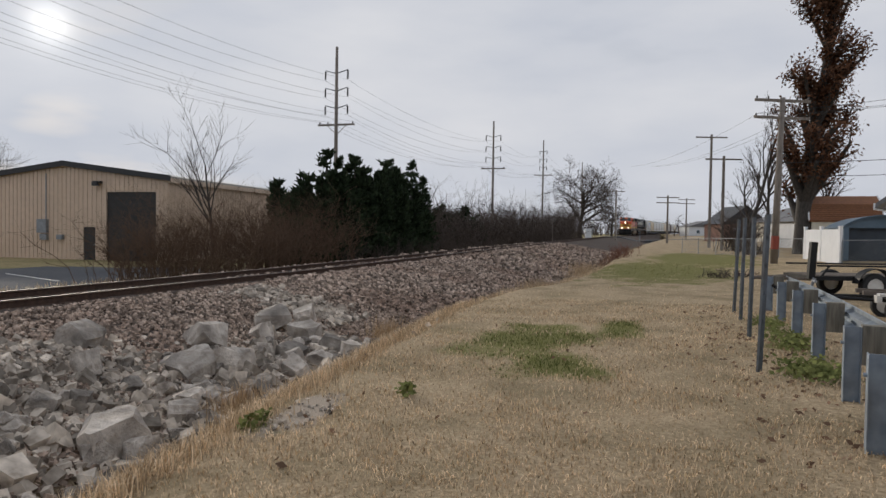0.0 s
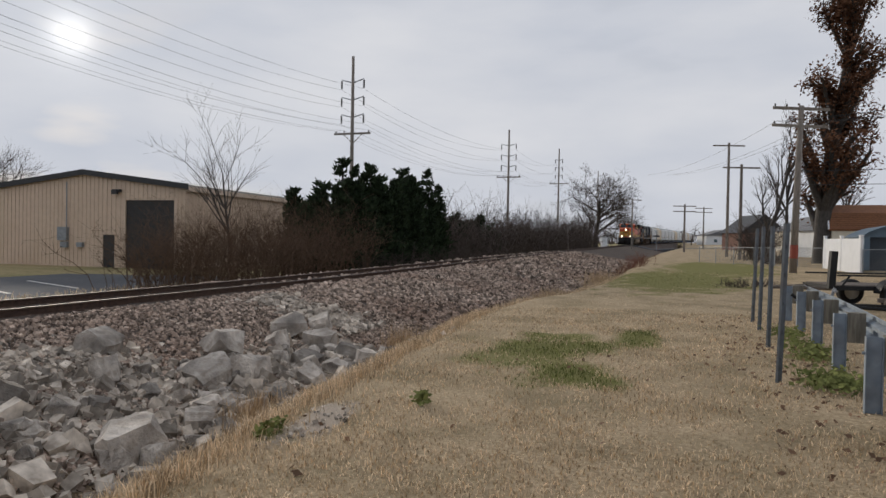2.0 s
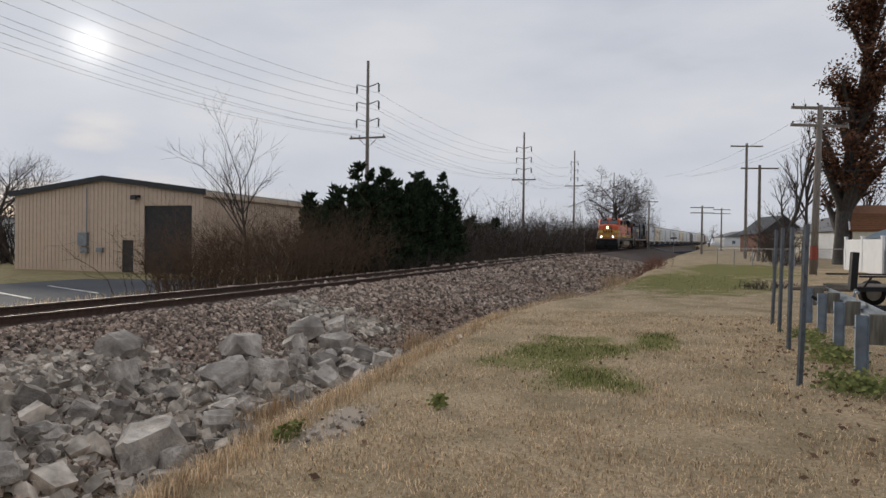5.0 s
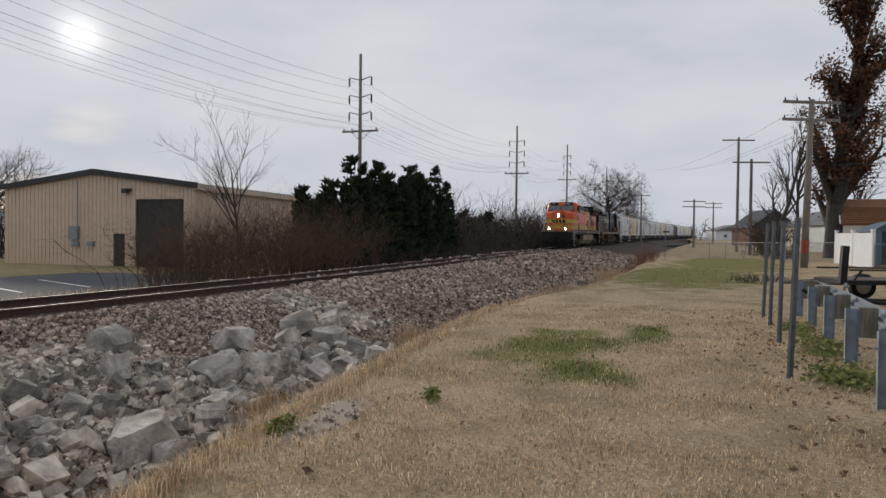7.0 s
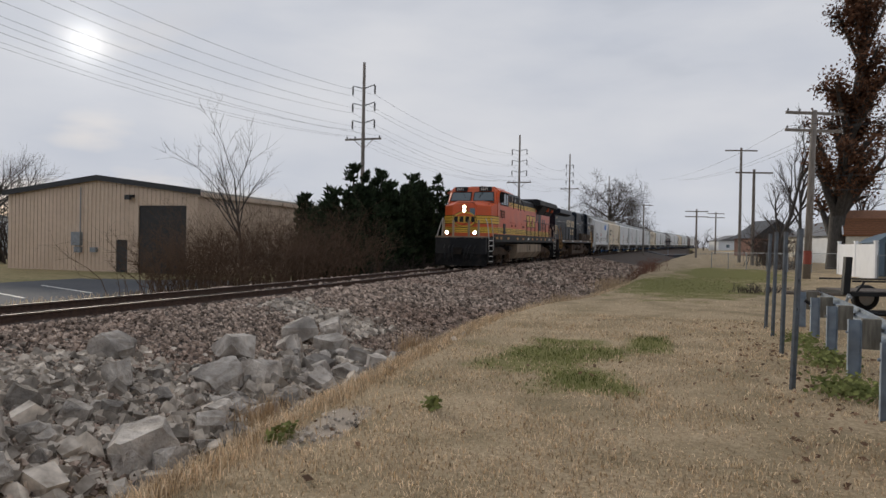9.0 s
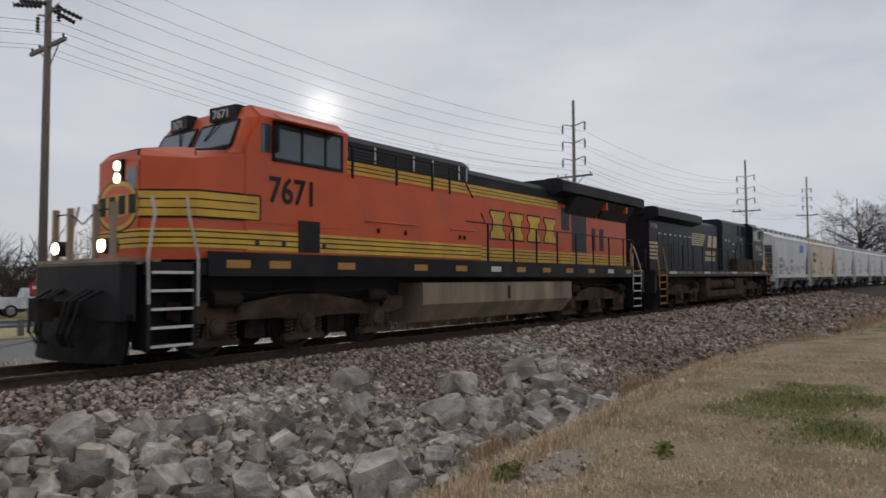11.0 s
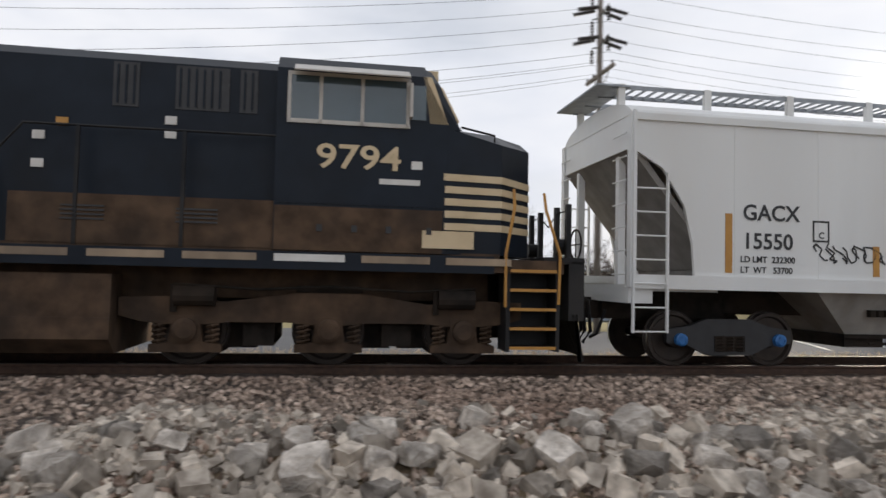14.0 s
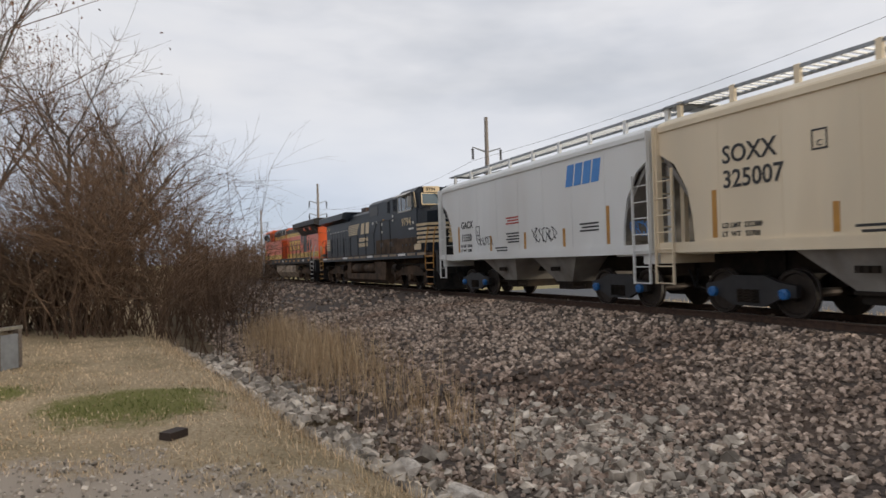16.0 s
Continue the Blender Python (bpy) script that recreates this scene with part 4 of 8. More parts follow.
def cab_shell(bm, xr, xa, xt, xn, w=1.5):
    """Cab and nose of a wide-nosed road engine: xr cab's rear, xa foot of the windscreen, xt its top, xn the nose's front."""
    base = 1.72
    sec = []
    for x, hw, z0, z1, ch in ((xr, w, base, 4.36, 0.30), (xt - 0.02, w, base, 4.36, 0.30)):
        sec.append([(x, -hw, z0), (x, hw, z0), (x, hw, z1), (x, hw - ch, 4.60), (x, -hw + ch, 4.60), (x, -hw, z1)])
    loft(bm, sec)
    # windscreen block
    loft(bm, [[(xt - 0.02, -w, base), (xt - 0.02, w, base), (xt - 0.02, w, 4.30), (xt - 0.02, -w, 4.30)],
              [(xa, -w, base), (xa, w, base), (xa, w, 3.70), (xa, -w, 3.70)]])
    loft(bm, [[(xt - 0.05, -w + 0.04, 3.6), (xt - 0.05, w - 0.04, 3.6), (xt - 0.05, w - 0.04, 4.34), (xt - 0.05, w - 0.30, 4.58), (xt - 0.05, -w + 0.30, 4.58), (xt - 0.05, -w + 0.04, 4.34)],
              [(xa + 0.22, -1.42, 3.6), (xa + 0.22, 1.42, 3.6), (xt + 0.19, 1.34, 4.30), (xt + 0.10, 1.14, 4.54), (xt + 0.10, -1.14, 4.54), (xt + 0.19, -1.34, 4.30)]])
    # nose: full width at the cab, tapering to the front face
    loft(bm, [[(xa - 0.02, -w + 0.02, base), (xa - 0.02, w - 0.02, base), (xa - 0.02, w - 0.02, 3.62), (xa - 0.02, 0.75, 3.78), (xa - 0.02, -0.75, 3.78), (xa - 0.02, -w + 0.02, 3.62)],
              [(xn - 0.62, -1.38, base), (xn - 0.62, 1.38, base), (xn - 0.62, 1.36, 3.42), (xn - 0.62, 0.72, 3.70), (xn - 0.62, -0.72, 3.70), (xn - 0.62, -1.36, 3.42)],
              [(xn, -0.72, base), (xn, 0.72, base), (xn, 0.70, 3.46), (xn - 0.1, 0.50, 3.62), (xn - 0.1, -0.50, 3.62), (xn, -0.70, 3.46)]])


def quad(bm, pts):
    bm.faces.new([bm.verts.new(p) for p in pts])
    return bm


def thick_pane(bm, pts, t=0.015):
    """A pane through four points, with a little thickness outwards."""
    p = [Vector(q) for q in pts]
    nrm = (p[1] - p[0]).cross(p[3] - p[0]).normalized() * t
    a = [bm.verts.new(q) for q in p]
    b = [bm.verts.new(q + nrm) for q in p]
    bm.faces.new(a[::-1])
    bm.faces.new(b)
    for i in range(4):
        bm.faces.new((a[i], a[(i + 1) % 4], b[(i + 1) % 4], b[i]))
    return bm


def locomotive(name, label, orange, SPIN):
    th = empty(name, None, label, "locomotive")
    body = M_ORANGE if orange else M_NSBLACK
    sill = M_BLACKP if orange else M_GRIME
    # frame, pilots
    part("frame", boxes((-10.45, 10.2, -1.50, 1.50, 1.46, 1.66), (-9.4, 9.2, -1.45, 1.45, 1.66, 1.74), (-9.3, 9.2, -0.7, 0.7, 1.0, 1.46)), M_BLACKP if orange else M_GRIME, th, bevel=0.01)
    part("side_sill", boxes((-9.3, 9.1, 1.50, 1.53, 1.44, 1.86 if orange else 1.70), (-9.3, 9.1, -1.53, -1.50, 1.44, 1.86 if orange else 1.70)), M_BLACKP if orange else M_NSBLACK, th)
    for e in (1, -1):
        x = 10.3 * e
        part("pilot", boxes((min(x, x + 0.25 * e), max(x, x + 0.25 * e), -1.45, 1.45, 0.75, 1.66)), M_BLACKP, th)
        bm = bmesh.new()
        k = 13
        ring0, ring1 = [], []
        for i in range(k):
            y = -1.5 + 3.0 * i / (k - 1)
            f = 1 - (y / 1.5) ** 2
            ring0.append((y, 10.42 + 0.12 * f, 0.85))
            ring1.append((y, 10.50 + 0.42 * f, 0.12))
        a = [bm.verts.new((x_ * e, y, z)) for y, x_, z in ring0]
        b = [bm.verts.new((x_ * e, y, z)) for y, x_, z in ring1]
        a2 = [bm.verts.new(((x_ - 0.06) * e, y, z)) for y, x_, z in ring0]
        b2 = [bm.verts.new(((x_ - 0.06) * e, y, z)) for y, x_, z in ring1]
        for i in range(k - 1):
            bm.faces.new((a[i], a[i + 1], b[i + 1], b[i]))
            bm.faces.new((a2[i], b2[i], b2[i + 1], a2[i + 1]))
            bm.faces.new((b[i], b[i + 1], b2[i + 1], b2[i]))
        part("snow_plow", bm, M_PLOW, th, "black steel snow plough")
        bm = boxes((min(10.5 * e, 11.0 * e), max(10.5 * e, 11.0 * e), -0.13, 0.13, 0.80, 1.05))
        box(bm, min(10.95 * e, 11.18 * e), max(10.95 * e, 11.18 * e), -0.17, 0.2, 0.74, 1.10)
        part("coupler", bm, M_UNDER, th, bevel=0.02)
        for y in (-0.9, -0.6, -0.4, 0.4, 0.6, 0.9):
            bm = bmesh.new()
            tube(bm, [(10.5 * e, y, 1.25), (10.85 * e, y * 0.95, 1.05), (10.95 * e, y * 0.8, 0.55), (10.85 * e, y * 0.7, 0.35)], 0.032, 6)
            part("air_hose", bm, M_BLACKP, th)
        for side in (-1, 1):
            steps_unit(th, 9.72 * e, side, M_WHITE if orange else M_REFLECT)
            hr = M_HANDRAIL if (orange and e > 0) else (M_REFLECT if not orange else M_HANDRAIL)
            part("grab_rail", tubes(0.024, [(10.12 * e, side * 1.50, 1.0), (10.14 * e, side * 1.50, 1.75), (9.95 * e, side * 1.36, 2.45), (9.95 * e, side * 1.25, 2.72)]), hr, th, "pale bent grab rail" if orange else "yellow grab rail")
            part("grab_rail", tubes(0.024, [(9.28 * e, side * 1.52, 0.95), (9.28 * e, side * 1.52, 1.75), (9.42 * e, side * 1.46, 2.45), (9.42 * e, side * 1.40, 2.75)]), hr, th, "pale bent grab rail" if orange else "yellow grab rail")
        # front platform posts and ditch lights
        part("pilot_deck", boxes((min(9.9 * e, 10.55 * e), max(9.9 * e, 10.55 * e), -1.45, 1.45, 1.62, 1.72)), M_TANK if orange else M_BLACKP, th)
        for y in (-1.0, -0.45, 0.45, 1.0):
            part("platform_post", boxes((min(10.4 * e, 10.48 * e), max(10.4 * e, 10.48 * e), y - 0.05, y + 0.05, 1.72, 2.6)), M_TANK if orange else M_BLACKP, th)
        part("chain", tubes(0.012, [(10.44 * e, -0.45, 2.5), (10.44 * e, 0, 2.3), (10.44 * e, 0.45, 2.5)], [(10.44 * e, -1.0, 2.5), (10.44 * e, -0.45, 2.5)], [(10.44 * e, 1.0, 2.5), (10.44 * e, 0.45, 2.5)]), M_UNDER, th)
        for side in (-1, 1):
            y = 0.80 * side
            bm = bmesh.new()
            tube(bm, [(10.3 * e, y, 1.92), (10.52 * e, y, 1.92)], 0.13, 14)
            dl = part("ditch_light", bm, M_BLACKP, th)
            bm = bmesh.new()
            tube(bm, [(10.52 * e, y, 1.92), (10.535 * e, y, 1.92)], 0.10, 14)
            part("lens", bm, M_LAMP if (orange and e > 0) else M_GLASS, dl, "lit headlamp" if (orange and e > 0) else "")
    # cab and nose
    bm = bmesh.new()
    cab_shell(bm, 5.85, 8.35, 8.05, 9.85)
    cabo = part("cab", bm, body, th, bevel=0.035)
    trim = M_ORANGE if orange else M_CREAM
    for side in (-1, 1):
        if not orange:
            bm = bmesh.new()
            thick_pane(bm, [(8.085, side * 1.50, 3.66), (8.36, side * 1.50, 3.66), (8.10, side * 1.50, 4.36), (7.98, side * 1.50, 4.36)] if side > 0 else [(8.36, side * 1.50, 3.66), (8.085, side * 1.50, 3.66), (7.98, side * 1.50, 4.36), (8.10, side * 1.50, 4.36)], 0.02)
            part("pillar_stripe", bm, M_CREAM, cabo)
        # side windows: three lights in a frame
        part("window_frame", boxes((6.02, 7.78, side * 1.49, side * 1.53, 3.56, 3.62), (6.02, 7.78, side * 1.49, side * 1.53, 4.26, 4.31), *[(x, x + 0.05, side * 1.49, side * 1.53, 3.56, 4.31) for x in (6.0, 6.45, 7.05, 7.72)]), M_HANDRAIL if not orange else M_BLACKP, cabo)
        for x0, x1 in ((6.05, 6.45), (6.5, 7.05), (7.1, 7.72)):
            part("window", boxes((x0, x1, side * 1.485, side * 1.515, 3.62, 4.26)), M_GLASS, cabo)
        part("window", boxes((7.82, 8.02, side * 1.49, side * 1.51, 3.70, 4.22)), M_GLASS, cabo)
        bm = bmesh.new()
        thick_pane(bm, [(6.1, side * 1.50, 4.42), (7.75, side * 1.50, 4.42), (7.75, side * 1.82, 4.26), (6.1, side * 1.82, 4.26)], 0.02)
        part("sunshade", bm, trim if orange else M_HANDRAIL, cabo)
        part("mirror", boxes((7.76, 7.80, side * 1.52, side * 1.70, 3.70, 4.20)), M_HANDRAIL if not orange else M_BLACKP, cabo)
        # windscreens
        bm = bmesh.new()
        c = [(8.535, side * 1.30, 3.76), (8.535, side * 0.09, 3.76), (8.29, side * 0.09, 4.27), (8.29, side * 1.22, 4.27)]
        thick_pane(bm, c if side < 0 else c[::-1], 0.012)
        wd = part("windscreen", bm, M_GLASS, cabo)
        fr = bmesh.new()
        for p, q in zip(c, c[1:] + c[:1]):
            tube(fr, [p, q], 0.03, 5)
        part("window_gasket", fr, M_BLACKP if orange else M_CREAM, wd)
        part("wiper", tubes(0.014, [(8.33, side * 0.62, 4.30), (8.47, side * 0.40, 3.95)]), M_BLACKP, wd)
        # number boards over the windscreens
        bx = Matrix.Translation((8.20, side * 0.72, 4.45)) @ Matrix.Rotation(side * 0.12, 4, "Z")
        bm = boxes((-0.12, 0.10, -0.36, 0.36, -0.12, 0.14))
        bm.transform(bx)
        nb = part("number_board", bm, M_BLACKP if orange else M_CREAM, cabo, bevel=0.01)
        lettering("7671" if orange else "9794", 0.22, M_WHITE if orange else M_BLACKP, nb, bx @ Matrix(((0, 0, 1, 0.103), (1, 0, 0, -0.27), (0, 1, 0, -0.07), (0, 0, 0, 1))), "number")
    part("cab_roof_vent", boxes((6.4, 7.2, -0.5, 0.5, 4.60, 4.70)), M_HANDRAIL if orange else M_UNDER, th)
    for xa, ya, za in ((7.5, 0.3, 4.72), (5.95, -0.6, 4.70)):
        part("roof_antenna", tubes(0.03, [(xa, ya, 4.58), (xa, ya, za)]), M_BLACKP, th)
    # nose front: lamps, door, stripes
    bm = boxes((9.80, 9.875, -0.62, -0.36, 3.0, 3.42) if not orange else (9.80, 9.875, -0.15, 0.11, 3.04, 3.46))
    hl = part("headlight", bm, M_BLACKP, th)
    for z in ((3.14, 3.35) if orange else (3.10, 3.31)):
        bm = bmesh.new()
        y0 = -0.02 if orange else -0.49
        tube(bm, [(9.875, y0, z), (9.89, y0, z)], 0.085, 14)
        part("lens", bm, M_LAMP if orange else M_GLASS, hl, "lit headlamp" if orange else "")
    nd = part("nose_door", boxes((9.80, 9.862, 0.24, 0.66, 1.85, 3.38)), body, th)
    part("door_window", boxes((9.86, 9.87, 0.30, 0.60, 2.92, 3.28)), M_GLASS, nd)
    for ln in ([(9.78, -0.5, 3.50), (9.75, -0.5, 3.60), (9.75, 0.5, 3.60), (9.78, 0.5, 3.50)], [(9.15, 1.2, 3.46), (9.15, 1.2, 3.60), (8.6, 1.3, 3.68), (8.6, 1.3, 3.50)], [(9.15, -1.2, 3.46), (9.15, -1.2, 3.60), (8.6, -1.3, 3.68), (8.6, -1.3, 3.50)]):
        part("nose_grab", tubes(0.018, ln), M_BLACKP, th)
    stripe = M_YELLOW if orange else M_CREAM

    def wrap_band(z0, z1, x_end, material, name="nose_stripe", grow_=0.012, pad=0.0):
        """A band round the nose, back to x_end on both sides."""
        bm = bmesh.new()
        line = [(x_end, 1.50), (8.33, 1.49), (9.23, 1.385), (9.85, 0.715), (9.85, -0.715), (9.23, -1.385), (8.33, -1.49), (x_end, -1.50)]
        secs = []
        for x, y in line:
            o = Vector((0.55 if x > 9.0 else 0.0, 1 if y > 0 else -1, 0)).normalized() if abs(y) > 0.8 else Vector((1, 0.5 if y > 0 else -0.5, 0)).normalized()
            g = grow_
            secs.append([(x - o.x * 0.01, y - o.y * 0.01, z0 - pad), (x + o.x * g, y + o.y * g, z0 - pad), (x + o.x * g, y + o.y * g, z1 + pad), (x - o.x * 0.01, y - o.y * 0.01, z1 + pad)])
        loft(bm, secs)
        return part(name, bm, material, th)

    if orange:
        # broad yellow wing round the nose, edged in black, and the belt stripes
        wrap_band(2.45, 2.86, 8.02, M_BLACKP, "stripe_edging", 0.010, 0.035)
        wrap_band(2.45, 2.86, 8.06, stripe, grow_=0.016)
        for z in (2.57, 2.72):
            wrap_band(z, z + 0.022, 8.12, M_BLACKP, "stripe_line", 0.020)
        wrap_band(1.92, 2.24, 8.30, stripe, "belt_stripe", 0.014)
        for z in (1.98, 2.08, 2.18):
            wrap_band(z, z + 0.022, 8.30, M_BLACKP, "stripe_line", 0.018)
        for k, (ra, rb, m_) in enumerate(((0.70, 0.46, M_BLACKP), (0.67, 0.43, M_YELLOW), (0.58, 0.35, M_ORANGE), (0.56, 0.20, M_YELLOW))):
            bm = bmesh.new()
            disc = [(ra * math.cos(q * math.tau / 28), 2.655 + rb * math.sin(q * math.tau / 28)) for q in range(28)]
            loft(bm, [[(x, y, z) for y, z in disc] for x in (9.845, 9.869 + 0.003 * k)])
            part("nose_oval", bm, m_, th, "painted oval band round the nose emblem")
        # emblem on the nose: plain black blocks on the yellow
        for y in (-0.5, -0.17, 0.17, 0.5):
            part("nose_emblem", boxes((9.85, 9.885, y - 0.11, y + 0.11, 2.50, 2.82)), M_BLACKP, th, "black block of the painted emblem")
    else:
        for i in range(5):
            z = 2.08 + 0.185 * i
            wrap_band(z, z + 0.105, 8.75 - 0.11 * i, stripe)
        part("nose_panel", boxes((9.84, 9.872, -0.62, 0.0, 1.8, 2.95)), M_CREAM, th, "cream panel on the nose")
        for side in (-1, 1):
            part("builder_plate", boxes((8.0, 8.78, side * 1.492, side * 1.512, 1.80, 2.06)), M_CREAM, cabo, "dirty cream panel with a small emblem")
    # hood behind the cab
    hw = 1.02
    hood_sections = [(5.87, 1.06, 4.52), (0.9, 1.06, 4.52), (0.88, hw, 4.36), (-9.85, hw, 4.36)] if orange else [(5.87, 1.20, 4.55), (0.45, 1.20, 4.55), (0.40, 1.04, 4.22), (-9.95, 1.04, 4.22)]
    secs = [[(x, -w, 1.72), (x, w, 1.72), (x, w, zt - 0.16), (x, w - 0.2, zt), (x, -w + 0.2, zt), (x, -w, zt - 0.16)] for x, w, zt in hood_sections]
    bm = bmesh.new()
    loft(bm, secs)
    hood = part("hood", bm, body, th, bevel=0.015)
    if orange:
        for pair in (hood_sections[:2], hood_sections[2:]):
            bm = bmesh.new()
            loft(bm, [[(x, -w - 0.02, zt - 0.2), (x, w + 0.02, zt - 0.2), (x, w + 0.02, zt - 0.155), (x, w - 0.195, zt + 0.014), (x, -w + 0.195, zt + 0.014), (x, -w - 0.02, zt - 0.155)] for x, w, zt in pair])
            part("roof_cap", bm, M_BLACKP, th, "black hood roof")
    for side in (-1, 1):
        if orange:
            # black roof panels over the orange, belt stripes
            part("roof_panel", boxes((0.92, 5.84, side * 1.06, side * 1.075, 3.93, 4.36), (-9.85, 0.86, side * hw, side * (hw + 0.015), 3.86, 4.20)), M_BLACKP, th, "black upper hood panels")
            for a, b, y in ((0.95, 5.83, 1.078), (-4.15, 0.86, hw + 0.018)):
                part("upper_stripe", boxes((a, b, side * (y - 0.01), side * (y + 0.002), 3.66, 3.93)), M_YELLOW, th)
                for z in (3.74, 3.83):
                    part("stripe_line", boxes((a, b, side * y, side * (y + 0.006), z, z + 0.02)), M_BLACKP, th)
            bm = boxes((0.95, 5.84, side * 1.02, side * 1.475, 1.74, 3.48))
            part("equipment_cabinet", bm, M_ORANGE, th, "flush orange equipment cabinet", bevel=0.02)
            for a, b, y in ((0.97, 8.3, 1.478), (-9.8, 0.85, hw + 0.004)):
                part("belt_stripe", boxes((a, b, side * (y - 0.01), side * (y + 0.028 if a > 0 else y + 0.006), 1.90, 2.26)), M_YELLOW, th)
                for z in (1.98, 2.08, 2.18):
                    part("stripe_line", boxes((a, b, side * y, side * (y + 0.034 if a > 0 else y + 0.012), z, z + 0.022)), M_BLACKP, th)
            part("battery_door", boxes((6.62, 7.15, side * 1.49, side * 1.525, 1.9, 2.5)), M_BLACKP, th)
            for x0, x1 in ((3.6, 5.3), (1.3, 2.3)):
                part("cabinet_latch_bar", tubes(0.018, [(x0, side * 1.50, 2.62), (x1, side * 1.50, 2.62)]), M_ORANGE, th)
                for x in (x0 + 0.4, x1 - 0.4):
                    part("latch", boxes((x - 0.03, x + 0.03, side * 1.47, side * 1.51, 2.38, 2.48)), M_BLACKP, th)
            # louvred openings in the black part
            for x0, x1 in ((4.6, 5.45), (2.5, 3.2), (1.05, 1.35)):
                lv = part("louvre", boxes((x0, x1, side * 1.07, side * 1.085, 3.98, 4.34)), M_DARKTRIM, th)
                part("louvre_slats", boxes(*[(x0 + 0.03, x1 - 0.03, side * 1.085, side * 1.10, z, z + 0.02) for z in (4.02, 4.09, 4.16, 4.23, 4.30)]), M_BLACKP, lv)
                for xe in (x0 - 0.04, x1):
                    part("louvre_edge", boxes((xe, xe + 0.04, side * 1.07, side * 1.10, 3.98, 4.34)), M_WHITE, lv)
            # catwalk rail along the black part and down to the walkway
            railing(th, [(5.7, side * 1.40, 4.18), (2.2, side * 1.40, 4.18), (1.75, side * 1.40, 4.10), (0.75, side * 1.42, 3.0), (0.7, side * 1.45, 2.85)], [(x, side * 1.40, 4.18) for x in (5.6, 4.2, 2.9, 2.2)], 0.02, M_BLACKP, 3.47)
            part("mid_rail", tubes(0.016, [(5.7, side * 1.40, 3.95), (2.2, side * 1.40, 3.95)]), M_BLACKP, th)
            railing(th, [(1.6, side * 1.47, 2.86), (-9.4, side * 1.47, 2.86), (-9.6, side * 1.47, 2.7)], [(x, side * 1.47, 2.86) for x in (0.6, -0.7, -2.0, -3.3, -4.6, -5.9, -7.2, -8.5, -9.4)], 0.02, M_BLACKP, 1.7)
            # big emblem: four plain yellow blocks with a black rim
            for i in range(4):
                x1 = -0.1 - i * 1.03
                for name_, g, y0, y1, m_ in (("black rim of a painted emblem", 0.045, 0.002, 0.010, M_BLACKP), ("yellow block of a painted emblem", 0.0, 0.008, 0.016, M_YELLOW)):
                    bm = bmesh.new()
                    prism(bm, [(x1 - 0.84 - g, 2.54 - g), (x1 - 0.10 + g, 2.54 - g), (x1 - 0.10 + g, 2.70), (x1 - 0.22 + g, 2.80), (x1 - 0.22 + g, 3.08), (x1 - 0.10 + g, 3.18), (x1 - 0.10 + g, 3.30 + g), (x1 - 0.84 - g, 3.30 + g), (x1 - 0.84 - g, 3.18), (x1 - 0.72 - g, 3.08), (x1 - 0.72 - g, 2.80), (x1 - 0.84 - g, 2.70)], side * (hw + y0), side * (hw + y1))
                    part("emblem_block", bm, m_, th, name_)
            for x in (8.5, 7.6, 5.9, 3.5, 1.9, 0.3, -1.0, -2.5, -4.0, -5.6, -7.2, -8.8):
                part("reflector", boxes((x - 0.24, x + 0.24, side * 1.53, side * 1.536, 1.58, 1.72)), M_REFLECT if int(x * 10) % 3 else M_WHITE, th)
        else:
            part("lower_cabinet", boxes((2.35, 5.86, side * 1.1, side * 1.46, 1.74, 2.42)), M_GRIME, th, "grime-brown walkway cabinet", bevel=0.015)
            part("lower_cab_grime", boxes((5.86, 8.3, side * 1.49, side * 1.506, 1.72, 2.36)), M_GRIME, cabo, "brown grime over the lower cab")
            for x0 in (4.8, 3.3):
                part("vent_grille", boxes(*[(x0 - 0.28, x0 + 0.28, side * 1.46, side * 1.475, z, z + 0.025) for z in (2.06, 2.12, 2.18, 2.24)]), M_DARKTRIM, th)
            for x0, x1 in ((4.4, 5.15), (5.3, 5.55), (3.55, 3.9)):
                lv = part("louvre", boxes((x0, x1, side * 1.20, side * 1.215, 3.72, 4.36)), M_DARKTRIM, th)
                part("louvre_slats", boxes(*[(x, x + 0.03, side * 1.215, side * 1.23, 3.76, 4.32) for x in np.arange(x0 + 0.05, x1 - 0.05, 0.11)]), M_NSBLACK, lv)
            part("screen", boxes((0.6, 2.0, side * 1.20, side * 1.215, 3.80, 4.25)), M_DARKTRIM, th)
            for x, z, m_ in ((4.35, 3.55, M_WHITE), (4.35, 3.35, M_WHITE), (1.1, 3.4, M_WHITE), (1.75, 3.4, M_WHITE), (2.9, 3.45, M_REFLECT), (2.6, 3.25, M_WHITE), (2.6, 2.85, M_WHITE), (7.9, 3.02, M_WHITE)):
                part("sticker", boxes((x - 0.08, x + 0.08, side * 1.20, side * (1.222 if x < 5.9 else 1.512), z - 0.06, z + 0.06)), m_, th)
            railing(th, [(5.9, side * 1.46, 3.36), (2.5, side * 1.46, 3.36), (2.1, side * 1.46, 2.86), (-9.2, side * 1.46, 2.86), (-9.5, side * 1.46, 2.7)], [(x, side * 1.46, z) for x, z in ((4.6, 3.36), (3.2, 3.36), (2.0, 2.86), (0.5, 2.86), (-1.0, 2.86), (-2.5, 2.86), (-4.0, 2.86), (-5.5, 2.86), (-7.0, 2.86), (-8.5, 2.86))], 0.02, M_BLACKP, 1.72)
